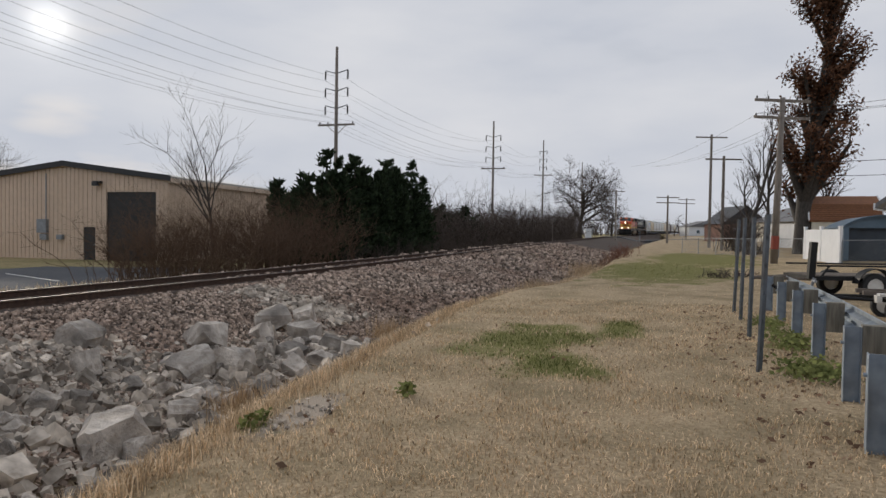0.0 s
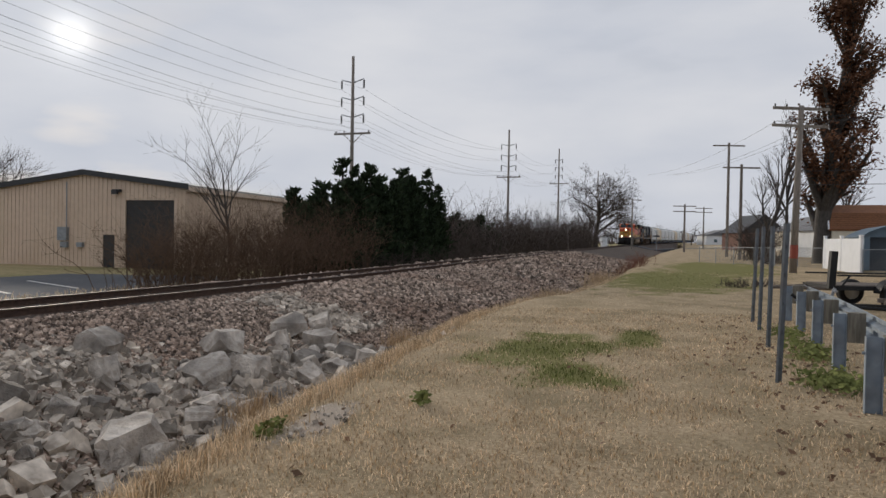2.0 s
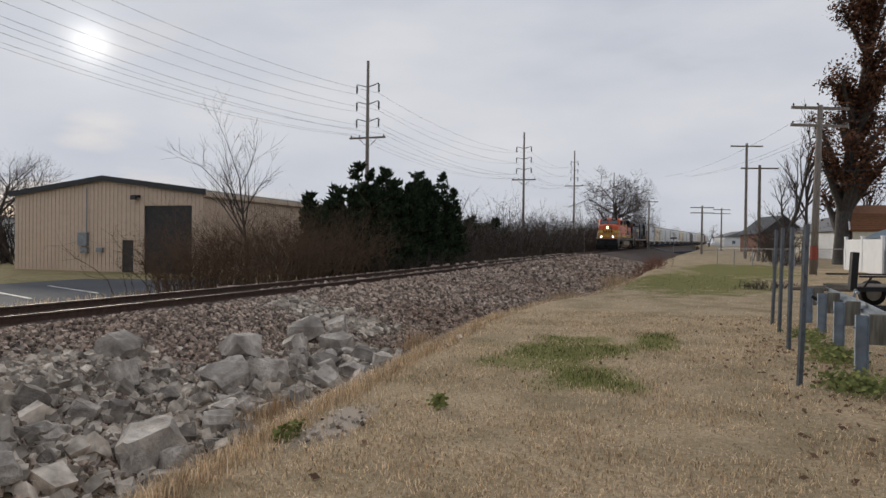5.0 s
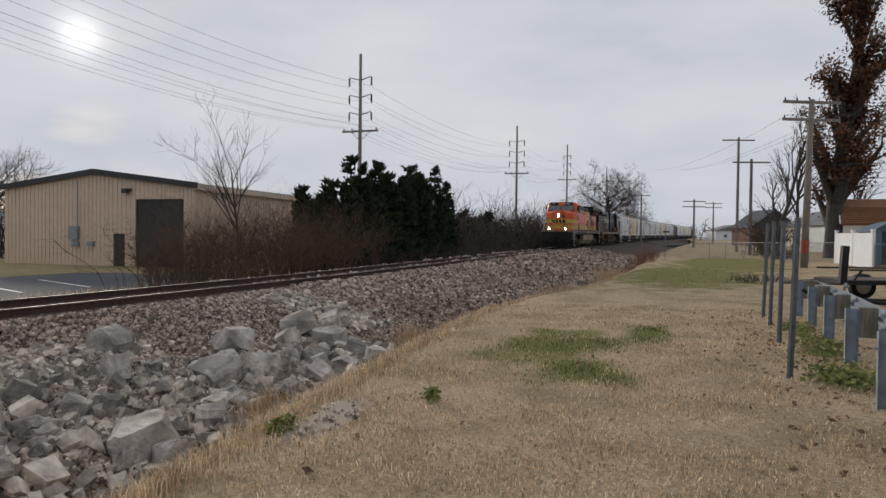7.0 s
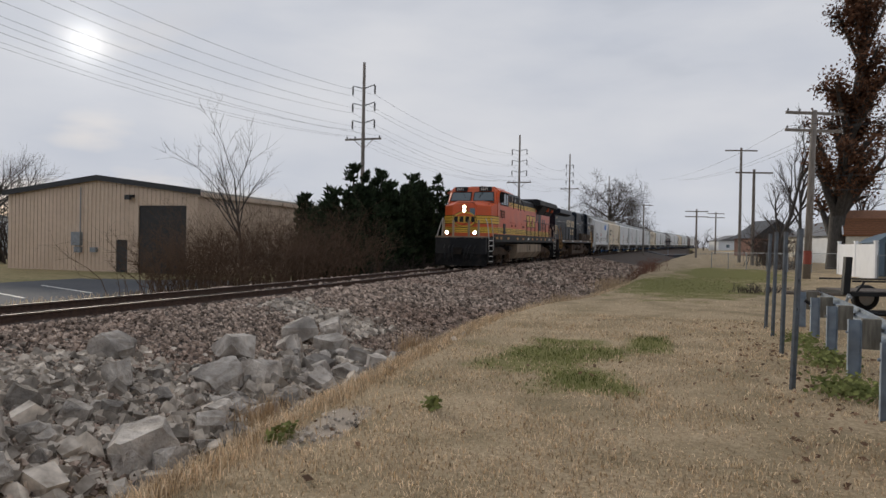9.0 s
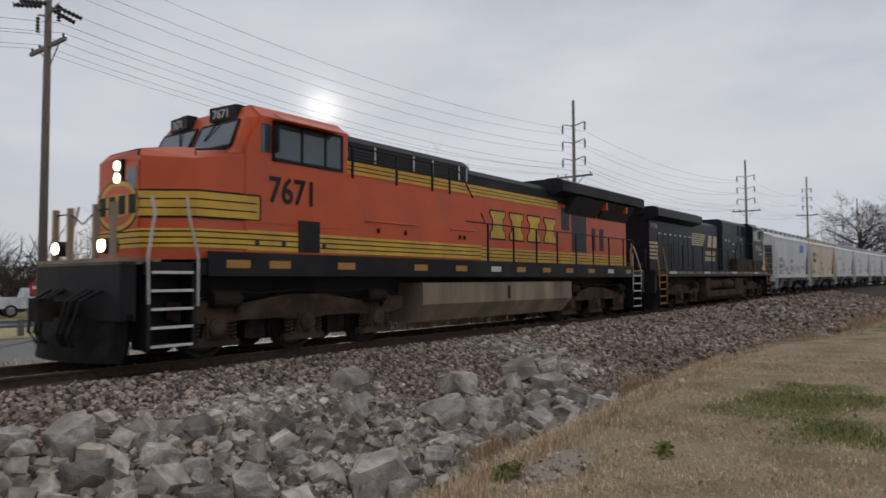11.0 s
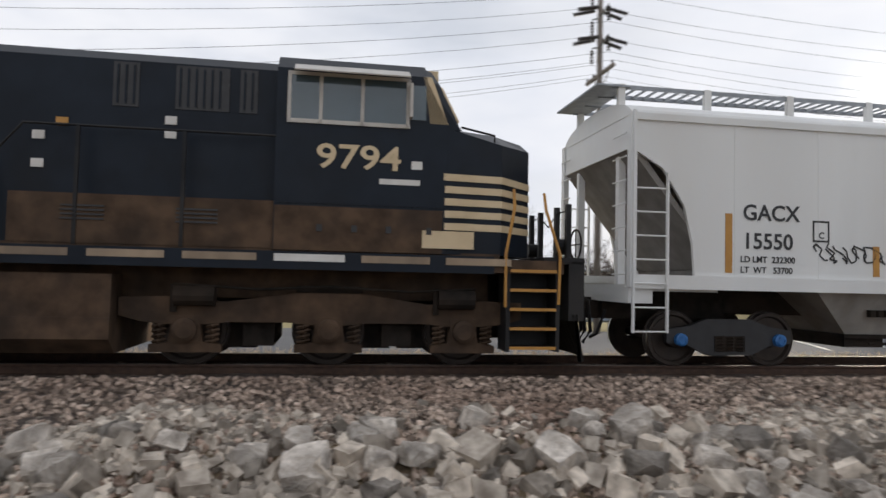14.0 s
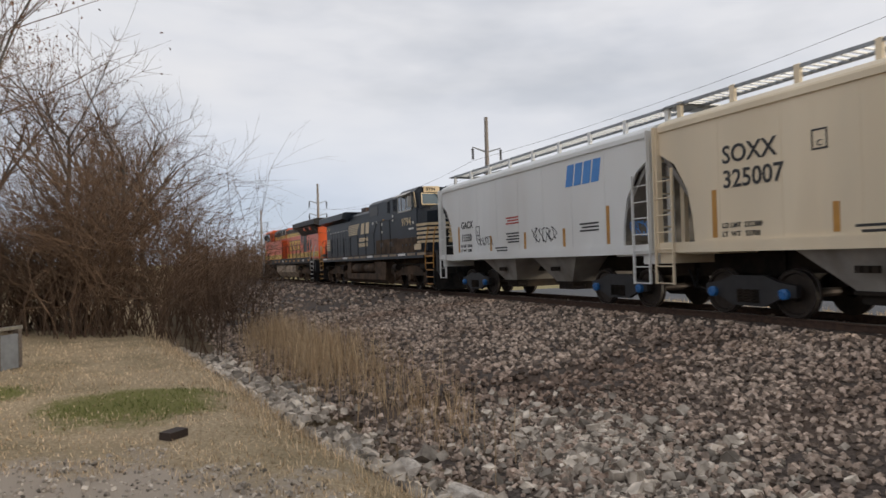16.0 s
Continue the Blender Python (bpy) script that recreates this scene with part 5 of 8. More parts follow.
            # hood doors under the radiator
            for i in range(7):
                x = -9.0 + i * 0.68
                part("hood_door", boxes((x, x + 0.58, side * 1.04, side * 1.055, 1.95, 3.25)), M_NSBLACK, th, bevel=0.01)
                part("door_tag", boxes((x + 0.12, x + 0.36, side * 1.055, side * 1.062, 3.30, 3.36)), M_WHITE, th)
            for i in range(5):
                z = 2.2 + 0.16 * i
                part("end_stripe", boxes((-9.96, -8.75 - 0.1 * (4 - i) * 0.5, side * 1.035, side * 1.05, z, z + 0.095)), M_CREAM, th)
            # herald: cream bars and plain blocks, two lines of blocks under it
            for i in range(6):
                z = 2.98 + 0.105 * i
                part("herald_bar", boxes((-4.5 + 0.05 * i, -2.55 + 0.10 * i, side * 1.04, side * 1.052, z, z + 0.06)), M_CREAM, th)
            for x0, x1 in ((-1.75, -1.0), (-0.85, -0.1)):
                bm = bmesh.new()
                prism(bm, [(x0, 2.94), (x1 - 0.15, 2.94), (x1, 3.55), (x0 + 0.15, 3.55)], side * 1.04, side * 1.054)
                part("herald_block", bm, M_CREAM, th, "cream block of a painted herald")
            for row, (z, k) in enumerate(((2.52, 7), (2.22, 8))):
                for i in range(k):
                    x = -2.1 + i * (1.75 / k) - 0.1 * row
                    part("herald_letter_bar", boxes((x, x + 1.3 / k, side * 1.04, side * 1.052, z, z + 0.22)), M_CREAM, th)
            for i in range(15):
                x = -9.0 + i * 1.24
                part("sill_reflector", boxes((x, x + 1.0, side * 1.53, side * 1.538, 1.56, 1.665)), M_TANK if i % 4 else M_WHITE, th)
        # road number on the cab side
        m = side_matrix(side, (7.86 if orange else 7.95) if side > 0 else (6.25 if orange else 6.42), 1.515, 2.80 if orange else 2.93)
        lettering("7671" if orange else "9794", 0.68 if orange else 0.50, M_BLACKP if orange else M_CREAM, cabo, m, "road_number", "black road number" if orange else "cream road number", squeeze=0.86 if orange else 1.25)
        if not orange:
            lettering("9794", 0.34, M_CREAM, th, side_matrix(side, -8.6 if side > 0 else -9.8, 1.05, 3.50), "road_number", "cream road number", squeeze=1.15)
            part("data_plate", boxes((7.35, 7.95, side * 1.50, side * 1.512, 2.72, 2.80)), M_WHITE, cabo)
        for x in (6.5, 7.0, 7.5, 8.1):
            part("tie_down", boxes((x - 0.04, x + 0.04, side * 1.5, side * 1.52, 2.0, 2.1)), M_DARKTRIM, cabo)
        part("cab_seam", boxes((5.9, 8.3, side * 1.5, side * 1.512, 2.40, 2.43)), body, cabo)
    # radiator wings and roof
    x0, x1, zt = (-10.6, -3.65, 4.62) if orange else (-10.1, -4.1, 4.42)
    bm = bmesh.new()
    for side in (-1, 1):
        loft(bm, [[(x, side * 0.9, zt - 0.62), (x, side * 1.5, zt - 0.42), (x, side * 1.5, zt - 0.10), (x, side * 1.28, zt), (x, side * 0.9, zt)] for x in (x0, x1)])
    box(bm, x0 + 0.05, x1 - 0.05, -0.92, 0.92, zt - 0.30, zt - 0.01)
    part("radiator_wing", bm, M_BLACKP if orange else M_NSBLACK, th, "black overhanging radiator cab", bevel=0.02)
    part("radiator_grille", boxes(*[(x, x + 0.05, -0.9, 0.9, zt - 0.005, zt + 0.03) for x in np.arange(x0 + 0.3, x1 - 0.2, 0.25)]), M_GREY, th)
    if orange:
        for side in (-1, 1):
            for x0_, x1_, z0_, z1_ in ((-5.0, -4.45, 3.0, 3.75), (-6.3, -5.2, 2.3, 3.75), (-7.05, -6.75, 2.4, 3.2), (-7.75, -7.4, 2.4, 3.2)):
                part("hood_opening", boxes((x0_, x1_, side * 1.02, side * 1.03, z0_, z1_)), M_DARKTRIM, th)
            for x0_, x1_ in ((-7.05, -4.75), (-9.75, -7.25)):
                bm = bmesh.new()
                loft(bm, [[(x, side * 1.02, 3.56), (x, side * 1.045, 3.56), (x, side * 1.46, 4.12), (x, side * 1.02, 4.12)] for x in (x0_, x1_)])
                part("radiator_screen", bm, M_DARKTRIM, th, "dark slanted radiator intake screen")
            part("wing_bracket", boxes((-7.2, -7.1, side * 1.02, side * 1.45, 3.85, 4.1), (-9.0, -8.9, side * 1.02, side * 1.45, 3.85, 4.1)), M_ORANGE, th)
    # roof details
    bm = bmesh.new()
    xs = -1.6 if orange else -3.5
    box(bm, xs - 0.45, xs + 0.45, -0.32, 0.32, 4.2, 4.46 if orange else 4.62)
    part("exhaust_stack", bm, M_SOOT, th, bevel=0.03)
    bm = bmesh.new()
    xh = 0.6 if orange else -2.1
    zh = 4.45 if orange else 4.36
    for y, ln in ((-0.16, 0.42), (0, 0.5), (0.16, 0.36)):
        tube(bm, [(xh, y, zh + 0.1), (xh + ln * 0.6, y, zh + 0.1), (xh + ln, y, zh + 0.1)], [0.03, 0.04, 0.09], 8)
        tube(bm, [(xh, y, zh + 0.1), (xh - 0.3, y, zh + 0.1)], [0.03, 0.08], 8)
    box(bm, xh - 0.04, xh + 0.04, -0.2, 0.2, zh - 0.1, zh + 0.1)
    part("horn", bm, M_BLACKP, th)
    # fuel tank, air reservoirs
    if orange:
        bm = bmesh.new()
        loft(bm, [[(x, -1.46, 1.30), (x, 1.46, 1.30), (x, 1.46, 0.78), (x, 1.10, 0.36), (x, -1.10, 0.36), (x, -1.46, 0.78)] for x in (-4.25, 3.35)])
        ft = part("fuel_tank", bm, M_TANK, th, "dusty tan fuel tank", bevel=0.02)
        part("tank_gauge", boxes((-0.5, -0.38, 1.46, 1.475, 0.85, 1.2), (-0.5, -0.38, -1.475, -1.46, 0.85, 1.2)), M_GRIME, ft)
    else:
        bm = bmesh.new()
        loft(bm, [[(x, -1.44, 0.72), (x, 1.44, 0.72), (x, 1.44, 0.42), (x, 1.15, 0.20), (x, -1.15, 0.20), (x, -1.44, 0.42)] for x in (-3.4, 3.7)])
        ft = part("fuel_tank", bm, M_GRIME, th, "grimy brown fuel tank", bevel=0.02)
        for side in (-1, 1):
            for a, b in ((1.95, 3.7), (-3.4, -2.65)):
                part("tank_box", boxes((a, b, side * 0.9, side * 1.42, 0.72, 1.32)), M_GRIME, ft, bevel=0.03)
            for a, b in ((-2.55, -0.6), (-0.2, 1.8)):
                bm = bmesh.new()
                tube(bm, [(a, side * 1.15, 1.02), (a + 0.1, side * 1.15, 1.02), (b - 0.1, side * 1.15, 1.02), (b, side * 1.15, 1.02)], [0.2, 0.27, 0.27, 0.2], 16)
                part("air_reservoir", bm, M_GRIME, ft, smooth=True)
    for xc in (6.68, -6.68):
        loco_truck(th, xc, SPIN)
    return th


def hopper(name, label, paint, SPIN, number, mark, extra, stripe_paint=M_REFLECT):
    """A two-bay covered hopper, 12.8 m over the couplers."""
    th = empty(name, None, label, "freight car", "covered hoppers")
    side_outline = [(-6.28, 4.02), (-6.30, 3.50), (-5.75, 3.18), (-5.38, 2.6), (-5.24, 2.0), (-5.20, 1.46), (5.20, 1.46), (5.24, 2.0), (5.38, 2.6), (5.75, 3.18), (6.30, 3.50), (6.28, 4.02)]
    bm = bmesh.new()
    for side in (-1, 1):
        prism(bm, side_outline, side * 1.46, side * 1.52)
    body = part("side_sheet", bm, paint, th)
    for e in (-1, 1):
        bm = bmesh.new()
        loft(bm, [[(e * 6.27, y, 3.48), (e * 4.75, y, 1.62), (e * 4.68, y, 1.66), (e * 6.2, y, 3.56)] for y in (-1.46, 1.46)])
        box(bm, min(e * 4.66, e * 4.72), max(e * 4.66, e * 4.72), -1.46, 1.46, 1.40, 1.70)
        part("slope_sheet", bm, mat("grimy_" + paint.name, (0.25, 0.235, 0.22), (0.17, 0.158, 0.145), 2.5, 0.75, dirt=(0.12, 0.10, 0.085), dirt_scale=1.3, dirt_amt=0.6), th, "grimy sloping end sheet")
    for e in (-1, 1):
        bm = bmesh.new()
        prism(bm, [(e * 6.22, 3.48), (e * 6.30, 3.48), (e * 6.28, 4.02), (e * 6.20, 4.02)], -1.46, 1.46)
        part("end_sheet", bm, paint, th)
    bm = bmesh.new()
    arc = [(1.52 * math.cos(a), 4.02 + 0.36 * math.sin(a)) for a in np.linspace(0, math.pi, 15)]
    loft(bm, [[(x, y, z) for y, z in arc] for x in (-6.29, 6.29)])
    part("roof", bm, paint, th, smooth=False)
    part("top_chord", boxes((-6.30, 6.30, 1.50, 1.56, 3.93, 4.04), (-6.30, 6.30, -1.56, -1.50, 3.93, 4.04)), paint, th, bevel=0.02)
    for i in range(7):
        x = -4.5 + 1.5 * i
        for side in (-1, 1):
            part("panel_seam", boxes((x - 0.02, x + 0.02, side * 1.52, side * 1.526, 1.5, 3.93)), paint, th)
    for side in (-1, 1):
        part("side_sill", boxes((-6.30, 6.30, side * 1.40, side * 1.58, 1.36, 1.50), (-6.30, 6.30, side * 1.54, side * 1.58, 1.28, 1.36)), paint, th, bevel=0.01)
        # roof walk
        wlk = part("running_board", boxes(*[(x, x + 0.035, side * 0.62 - 0.3, side * 0.62 + 0.3, 4.60, 4.63) for x in np.arange(-6.3, 6.3, 0.2)], (-6.35, 6.35, side * 0.62 - 0.32, side * 0.62 - 0.29, 4.58, 4.65), (-6.35, 6.35, side * 0.62 + 0.29, side * 0.62 + 0.32, 4.58, 4.65)), M_GREY, th, "galvanised grating walk")
        for i in range(9):
            x = -6.2 + 1.55 * i
            part("walk_bracket", boxes((x - 0.06, x + 0.06, side * 0.88, side * 0.96, 4.22, 4.66)), paint, wlk)
    for i in range(3):
        part("hatch_cover", boxes((-4.6 + 3.3 * i, -2.2 + 3.3 * i, -0.28, 0.28, 4.36, 4.46)), paint, th, bevel=0.03)
    for e in (-1, 1):
        part("end_walk", boxes((min(e * 6.05, e * 6.65), max(e * 6.05, e * 6.65), -1.0, 1.0, 4.60, 4.63)), M_GREY, th)
        part("end_platform", boxes((min(e * 4.7, e * 6.3), max(e * 4.7, e * 6.3), -1.35, 1.35, 1.24, 1.34), (min(e * 5.9, e * 6.3), max(e * 5.9, e * 6.3), -1.5, 1.5, 1.05, 1.3)), paint, th)
        part("draft_sill", boxes((min(e * 4.0, e * 6.25), max(e * 4.0, e * 6.25), -0.35, 0.35, 0.75, 1.3)), M_UNDER, th)
        bm = boxes((min(e * 6.2, e * 6.40), max(e * 6.2, e * 6.40), -0.13, 0.13, 0.78, 1.02), (min(e * 6.25, e * 6.42), max(e * 6.25, e * 6.42), -0.18, 0.2, 0.74, 1.06))
        part("coupler", bm, M_UNDER, th, bevel=0.02)
        part("air_hose", tubes(0.03, [(e * 6.25, 0.5, 0.9), (e * 6.38, 0.45, 0.5), (e * 6.4, 0.2, 0.42)]), M_BLACKP, th)
        for y in (-0.9, 0.9):
            part("end_post", boxes((min(e * 6.12, e * 6.24), max(e * 6.12, e * 6.24), y - 0.06, y + 0.06, 1.3, 3.5)), paint, th)
        # ladders at the corners
        for side in (-1, 1):
            xs = (e * 6.30, e * 5.74)
            ld = part("ladder", boxes(*[(min(x, x - 0.03 * e), max(x, x - 0.03 * e), side * 1.60, side * 1.66, 0.60, 4.06 if k == 0 else 3.1) for k, x in enumerate(xs)]), paint, th)
            for i in range(8):
                z = 0.62 + 0.37 * i
                if z < 3.1:
                    part("rung", tubes(0.014, [(xs[0], side * 1.63, z), (xs[1], side * 1.63, z)], seg=5), paint, ld)
            part("corner_post", boxes((min(e * 6.22, e * 6.32), max(e * 6.22, e * 6.32), side * 1.46, side * 1.60, 1.3, 4.05)), paint, th)
            ends = (side * 1.5, side * 1.0)
            for i in range(7):
                z = 1.5 + 0.37 * i
                part("end_rung", tubes(0.014, [(e * 6.36, ends[0], z), (e * 6.36, ends[1], z)], seg=5), paint, ld)
    bm = bmesh.new()
    ring = [(6.42, -0.5 + 0.28 * math.cos(a), 2.05 + 0.28 * math.sin(a)) for a in np.linspace(0, math.tau, 17)]
    tube(bm, ring, 0.018, 6)
    tube(bm, [(6.42, -0.78, 2.05), (6.42, -0.22, 2.05)], 0.012, 5)
    tube(bm, [(6.42, -0.5, 1.77), (6.42, -0.5, 2.33)], 0.012, 5)
    part("brake_wheel", bm, M_UNDER, th)
    # hopper bays and gates
    for x0, x1, b0, b1 in ((0.5, 3.0, 1.25, 2.05), (-3.0, -0.5, -2.05, -1.25)):
        bm = bmesh.new()
        loft(bm, [[(x0, -1.40, 1.36), (x1, -1.40, 1.36), (x1, 1.40, 1.36), (x0, 1.40, 1.36)], [(b0, -0.95, 0.56), (b1, -0.95, 0.56), (b1, 0.95, 0.56), (b0, 0.95, 0.56)]])
        bay = part("hopper_bay", bm, mat("grey_hopper_" + paint.name, (0.36, 0.34, 0.31), (0.26, 0.245, 0.225), 2.0, 0.8, dirt=(0.16, 0.14, 0.12), dirt_scale=1.5, dirt_amt=0.6), th, "dirty pale discharge hopper")
        part("gate_frame", boxes((b0 - 0.05, b1 + 0.05, -0.98, 0.98, 0.50, 0.57), (b0 + 0.02, b1 - 0.02, -0.9, 0.9, 0.34, 0.50)), M_UNDER, bay)
        for side in (-1, 1):
            part("gate_latch", tubes(0.025, [(b0 - 0.4, side * 0.8, 0.40), (b0 + 0.3, side * 0.9, 0.40)], [(b0 - 0.4, side * 0.8, 0.40), (b0 - 0.4, side * 0.8, 0.5)]), M_UNDER, bay)
            xm = (b0 + b1) / 2
            for dx in (-0.15, 0, 0.15):
                part("vibrator_bracket", boxes((xm + dx - 0.05, xm + dx + 0.05, side * 1.21, side * 1.29, 0.88, 1.0)), M_UNDER, bay)
    part("centre_sill", boxes((-4.4, 4.4, -0.3, 0.3, 0.85, 1.3)), M_UNDER, th)
    # trucks
    for xc in (4.3, -4.3):
        tr = part("truck", boxes((xc - 0.22, xc + 0.22, -1.0, 1.0, 0.42, 0.78)), M_UNDER, th)
        for side in (-1, 1):
            bm = bmesh.new()
            out = [(-1.12, 0.62), (-1.12, 0.40), (-0.74, 0.36), (-0.38, 0.20), (0.38, 0.20), (0.74, 0.36), (1.12, 0.40), (1.12, 0.62), (0.72, 0.68), (0.40, 0.80), (-0.40, 0.80), (-0.72, 0.68)]
            prism(bm, [(xc + a, b) for a, b in out], side * 0.93, side * 1.05)
            part("sideframe", bm, M_DARKTRIM, tr, bevel=0.015)
            part("spring_pocket", boxes((xc - 0.27, xc + 0.27, side * 0.95, side * 1.07, 0.27, 0.52)), M_UNDER, tr)
            for dx in (-0.18, 0, 0.18):
                bm = bmesh.new()
                coil(bm, xc + dx, side * 1.08, 0.28, 0.52, 0.07)
                part("coil_spring", bm, M_UNDER, tr)
        for k in (-0.89, 0.89):
            SPIN.append((wheelset(th, xc + k, 0.457, M_BLUECAP), 0.457))
    # marks on both sides
    for side in (-1, 1):
        o = 1.529

        def at(x, z, wdt):
            return side_matrix(side, x if side > 0 else x - wdt, o, z)

        if mark:
            size, zm, zn = (0.36, 2.42, 1.96) if extra else (0.48, 3.00, 2.52)
            lettering(mark, size, M_DARKTRIM, th, at(4.38, zm, 2.8 * size), "reporting_mark", "black reporting mark")
            lettering(number, size, M_DARKTRIM, th, at(4.38, zn, 3.6 * size), "car_number", "black car number")
            lettering("LD LMT  232300", 0.14, M_DARKTRIM, th, at(4.42, 1.74, 1.1), "small_lettering")
            lettering("LT  WT   53700", 0.14, M_DARKTRIM, th, at(4.42, 1.57, 1.1), "small_lettering")
        for x in (4.62, 1.95, -0.4, -2.6, -4.62):
            hgt = 0.95 if abs(x) > 4 else 0.5
            part("reflector_strip", boxes((x - 0.06, x + 0.06, side * 1.52, side * o, 1.56, 1.56 + hgt)), stripe_paint, th)
        for x, z, k, m_ in ((0.4, 2.55, 3, 0), (0.4, 2.05, 4, 1), (-3.8, 2.1, 3, 1), (1.2, 1.62, 3, 1)):
            for i in range(k):
                part("stencil_line", boxes((x - 0.42, x + 0.42 - 0.1 * (i % 2), side * 1.52, side * 1.528, z - 0.09 * i, z - 0.09 * i + 0.045)), mat("red_stencil", (0.5, 0.10, 0.08)) if m_ == 0 else M_DARKTRIM, th)
        px, pz = (0.0, 0.0) if extra else (-0.75, 0.85)
        part("plate_box", boxes(*[(px + a, px + b, side * 1.52, side * 1.528, pz + c, pz + d) for a, b, c, d in ((2.82, 3.12, 2.42, 2.45), (2.82, 3.12, 2.10, 2.13), (2.82, 2.845, 2.10, 2.45), (3.095, 3.12, 2.10, 2.45))]), M_DARKTRIM, th)
        lettering("C", 0.15, M_DARKTRIM, th, at(3.02 + px, 2.16 + pz, 0.1), "small_lettering")
        if extra:
            blue = mat("blue_logo_paint", (0.06, 0.25, 0.62), (0.05, 0.21, 0.55), 3, 0.5)
            for i in range(4):
                x = -2.75 - i * 0.40
                bm = bmesh.new()
                sk = 0.10 * side
                x0, x1 = (x, x - 0.33)
                prism(bm, [(x0, 3.17), (x1, 3.17), (x1 - 0.12, 3.75), (x0 - 0.12, 3.75)], side * 1.52, side * 1.529)
                part("logo_block", bm, blue, th, "blue block of a painted logo")
            scribble(5, 1.25, 0.36, M_DARKTRIM, th, side_matrix(side, 2.45, o, 1.92), "black spray-painted scrawl")
            scribble(6, 1.35, 0.50, M_DARKTRIM, th, side_matrix(side, -1.55, o, 1.95), "black spray-painted scrawl")
            scribble(7, 1.0, 0.42, blue, th, side_matrix(side, -5.85, 1.40, 1.9), "blue spray-painted scrawl")
    return th


SPINS = {}
TRAIN = []


def build_train():
    gap = 0.0
    sp = []
    a = locomotive("locomotive", "orange and black diesel freight locomotive with yellow stripes, headlights lit", True, sp)
    TRAIN.append((a, gap, 22.3, 4.47, 1))
    SPINS[a] = sp
    gap += 22.3
    sp = []
    b = locomotive("locomotive", "black diesel freight locomotive with cream stripes, blue sky sheen put into its colour, grimy, coupled nose backwards", False, sp)
    TRAIN.append((b, gap, 22.3, 4.47, -1))
    SPINS[b] = sp
    gap += 22.3
    white = mat("white_car_paint", (0.76, 0.765, 0.75), (0.69, 0.695, 0.68), 1.2, 0.5, dirt=(0.52, 0.49, 0.45), dirt_scale=0.6, dirt_amt=0.45, stretch=(1, 1, 0.3))
    cream = mat("cream_car_paint", (0.80, 0.68, 0.50), (0.72, 0.60, 0.43), 1.2, 0.5, dirt=(0.42, 0.36, 0.26), dirt_scale=0.6, dirt_amt=0.45, stretch=(1, 1, 0.3))
    dark = mat("brown_car_paint", (0.09, 0.05, 0.04), (0.06, 0.035, 0.03), 1.2, 0.6)
    first = {}
    kinds = "wcwwwwcwwdwwcwwdww"
    for i, k in enumerate(kinds):
        key = "gatx" if i == 0 else k
        if key not in first:
            sp = []
            if i == 0:
                c = hopper("covered_hopper", "white two-bay covered hopper car with graffiti and a blue logo", white, sp, "15550", "GACX", True)
            elif k == "c":
                c = hopper("covered_hopper", "cream two-bay covered hopper car with orange reflectors", cream, sp, "325007", "SOXX", False)
            elif k == "w":
                c = hopper("covered_hopper", "off-white two-bay covered hopper car, dusty", white, sp, "", "", False)
            else:
                c = hopper("covered_hopper", "dark brown two-bay hopper car", dark, sp, "", "", False)
            first[key] = c
            SPINS[c] = sp
        else:
            c = copy_thing(first[key], Matrix.Identity(4))
            SPINS[c] = [(o, 0.457) for o in c.children if o.name.startswith("wheelset")]
        TRAIN.append((c, gap, 12.8, 2.1, 1))
        gap += 12.8


build_train()


def front_at(t):
    """Where the train's front stands along the track."""
    u = t - 11.0
    return 4.72 - 14.93 * u + (0.08 * u * u if u < 0 else 0.0)


def car_pose(s_front, length, inset, way):
    a, b = on_track(s_front + inset), on_track(s_front + length - inset)
    mid = (a + b) / 2
    f = (a - b) * way
    return pose(mid.x, mid.y, mid.z, 0, -math.degrees(math.atan2(f.z, math.hypot(f.x, f.y))), math.degrees(math.atan2(f.y, f.x)))


# ---- yard beside the lawn ----
M_POST = mat("weathered_steel_post", (0.13, 0.15, 0.175), (0.08, 0.095, 0.11), 9, 0.55, 0.4, bump=0.15, dirt=(0.10, 0.07, 0.05), dirt_scale=3, dirt_amt=0.4)
M_GALV = mat("galvanised_guardrail", (0.30, 0.36, 0.43), (0.20, 0.245, 0.30), 7, 0.5, 0.4, bump=0.1, dirt=(0.14, 0.13, 0.12), dirt_scale=2, dirt_amt=0.4)
M_BLOCK = mat("weathered_timber_block", (0.24, 0.22, 0.18), (0.13, 0.12, 0.10), 8, 0.95, bump=0.5, stretch=(3, 3, 0.4))
M_VINYL = mat("white_vinyl", (0.80, 0.82, 0.85), (0.74, 0.76, 0.79), 2, 0.4)
M_SHINGLE = mat("brown_shingles", (0.26, 0.12, 0.06), (0.17, 0.08, 0.045), 7, 0.9, bump=0.4, stretch=(1, 1, 3), vary=0.3)
M_SIDING = mat("white_siding", (0.72, 0.74, 0.76), (0.66, 0.68, 0.70), 2, 0.6)
M_CREAMWALL = mat("cream_shed_wall", (0.66, 0.61, 0.50), (0.58, 0.54, 0.44), 2, 0.7)
M_SLATE = mat("blue_grey_metal", (0.13, 0.19, 0.25), (0.10, 0.15, 0.20), 2, 0.45, 0.2)
M_TYRE = mat("black_rubber", (0.02, 0.02, 0.021), (0.014, 0.014, 0.015), 8, 0.8)
M_REDPAINT = mat("red_brown_paint", (0.30, 0.07, 0.045), (0.22, 0.05, 0.035), 5, 0.8)
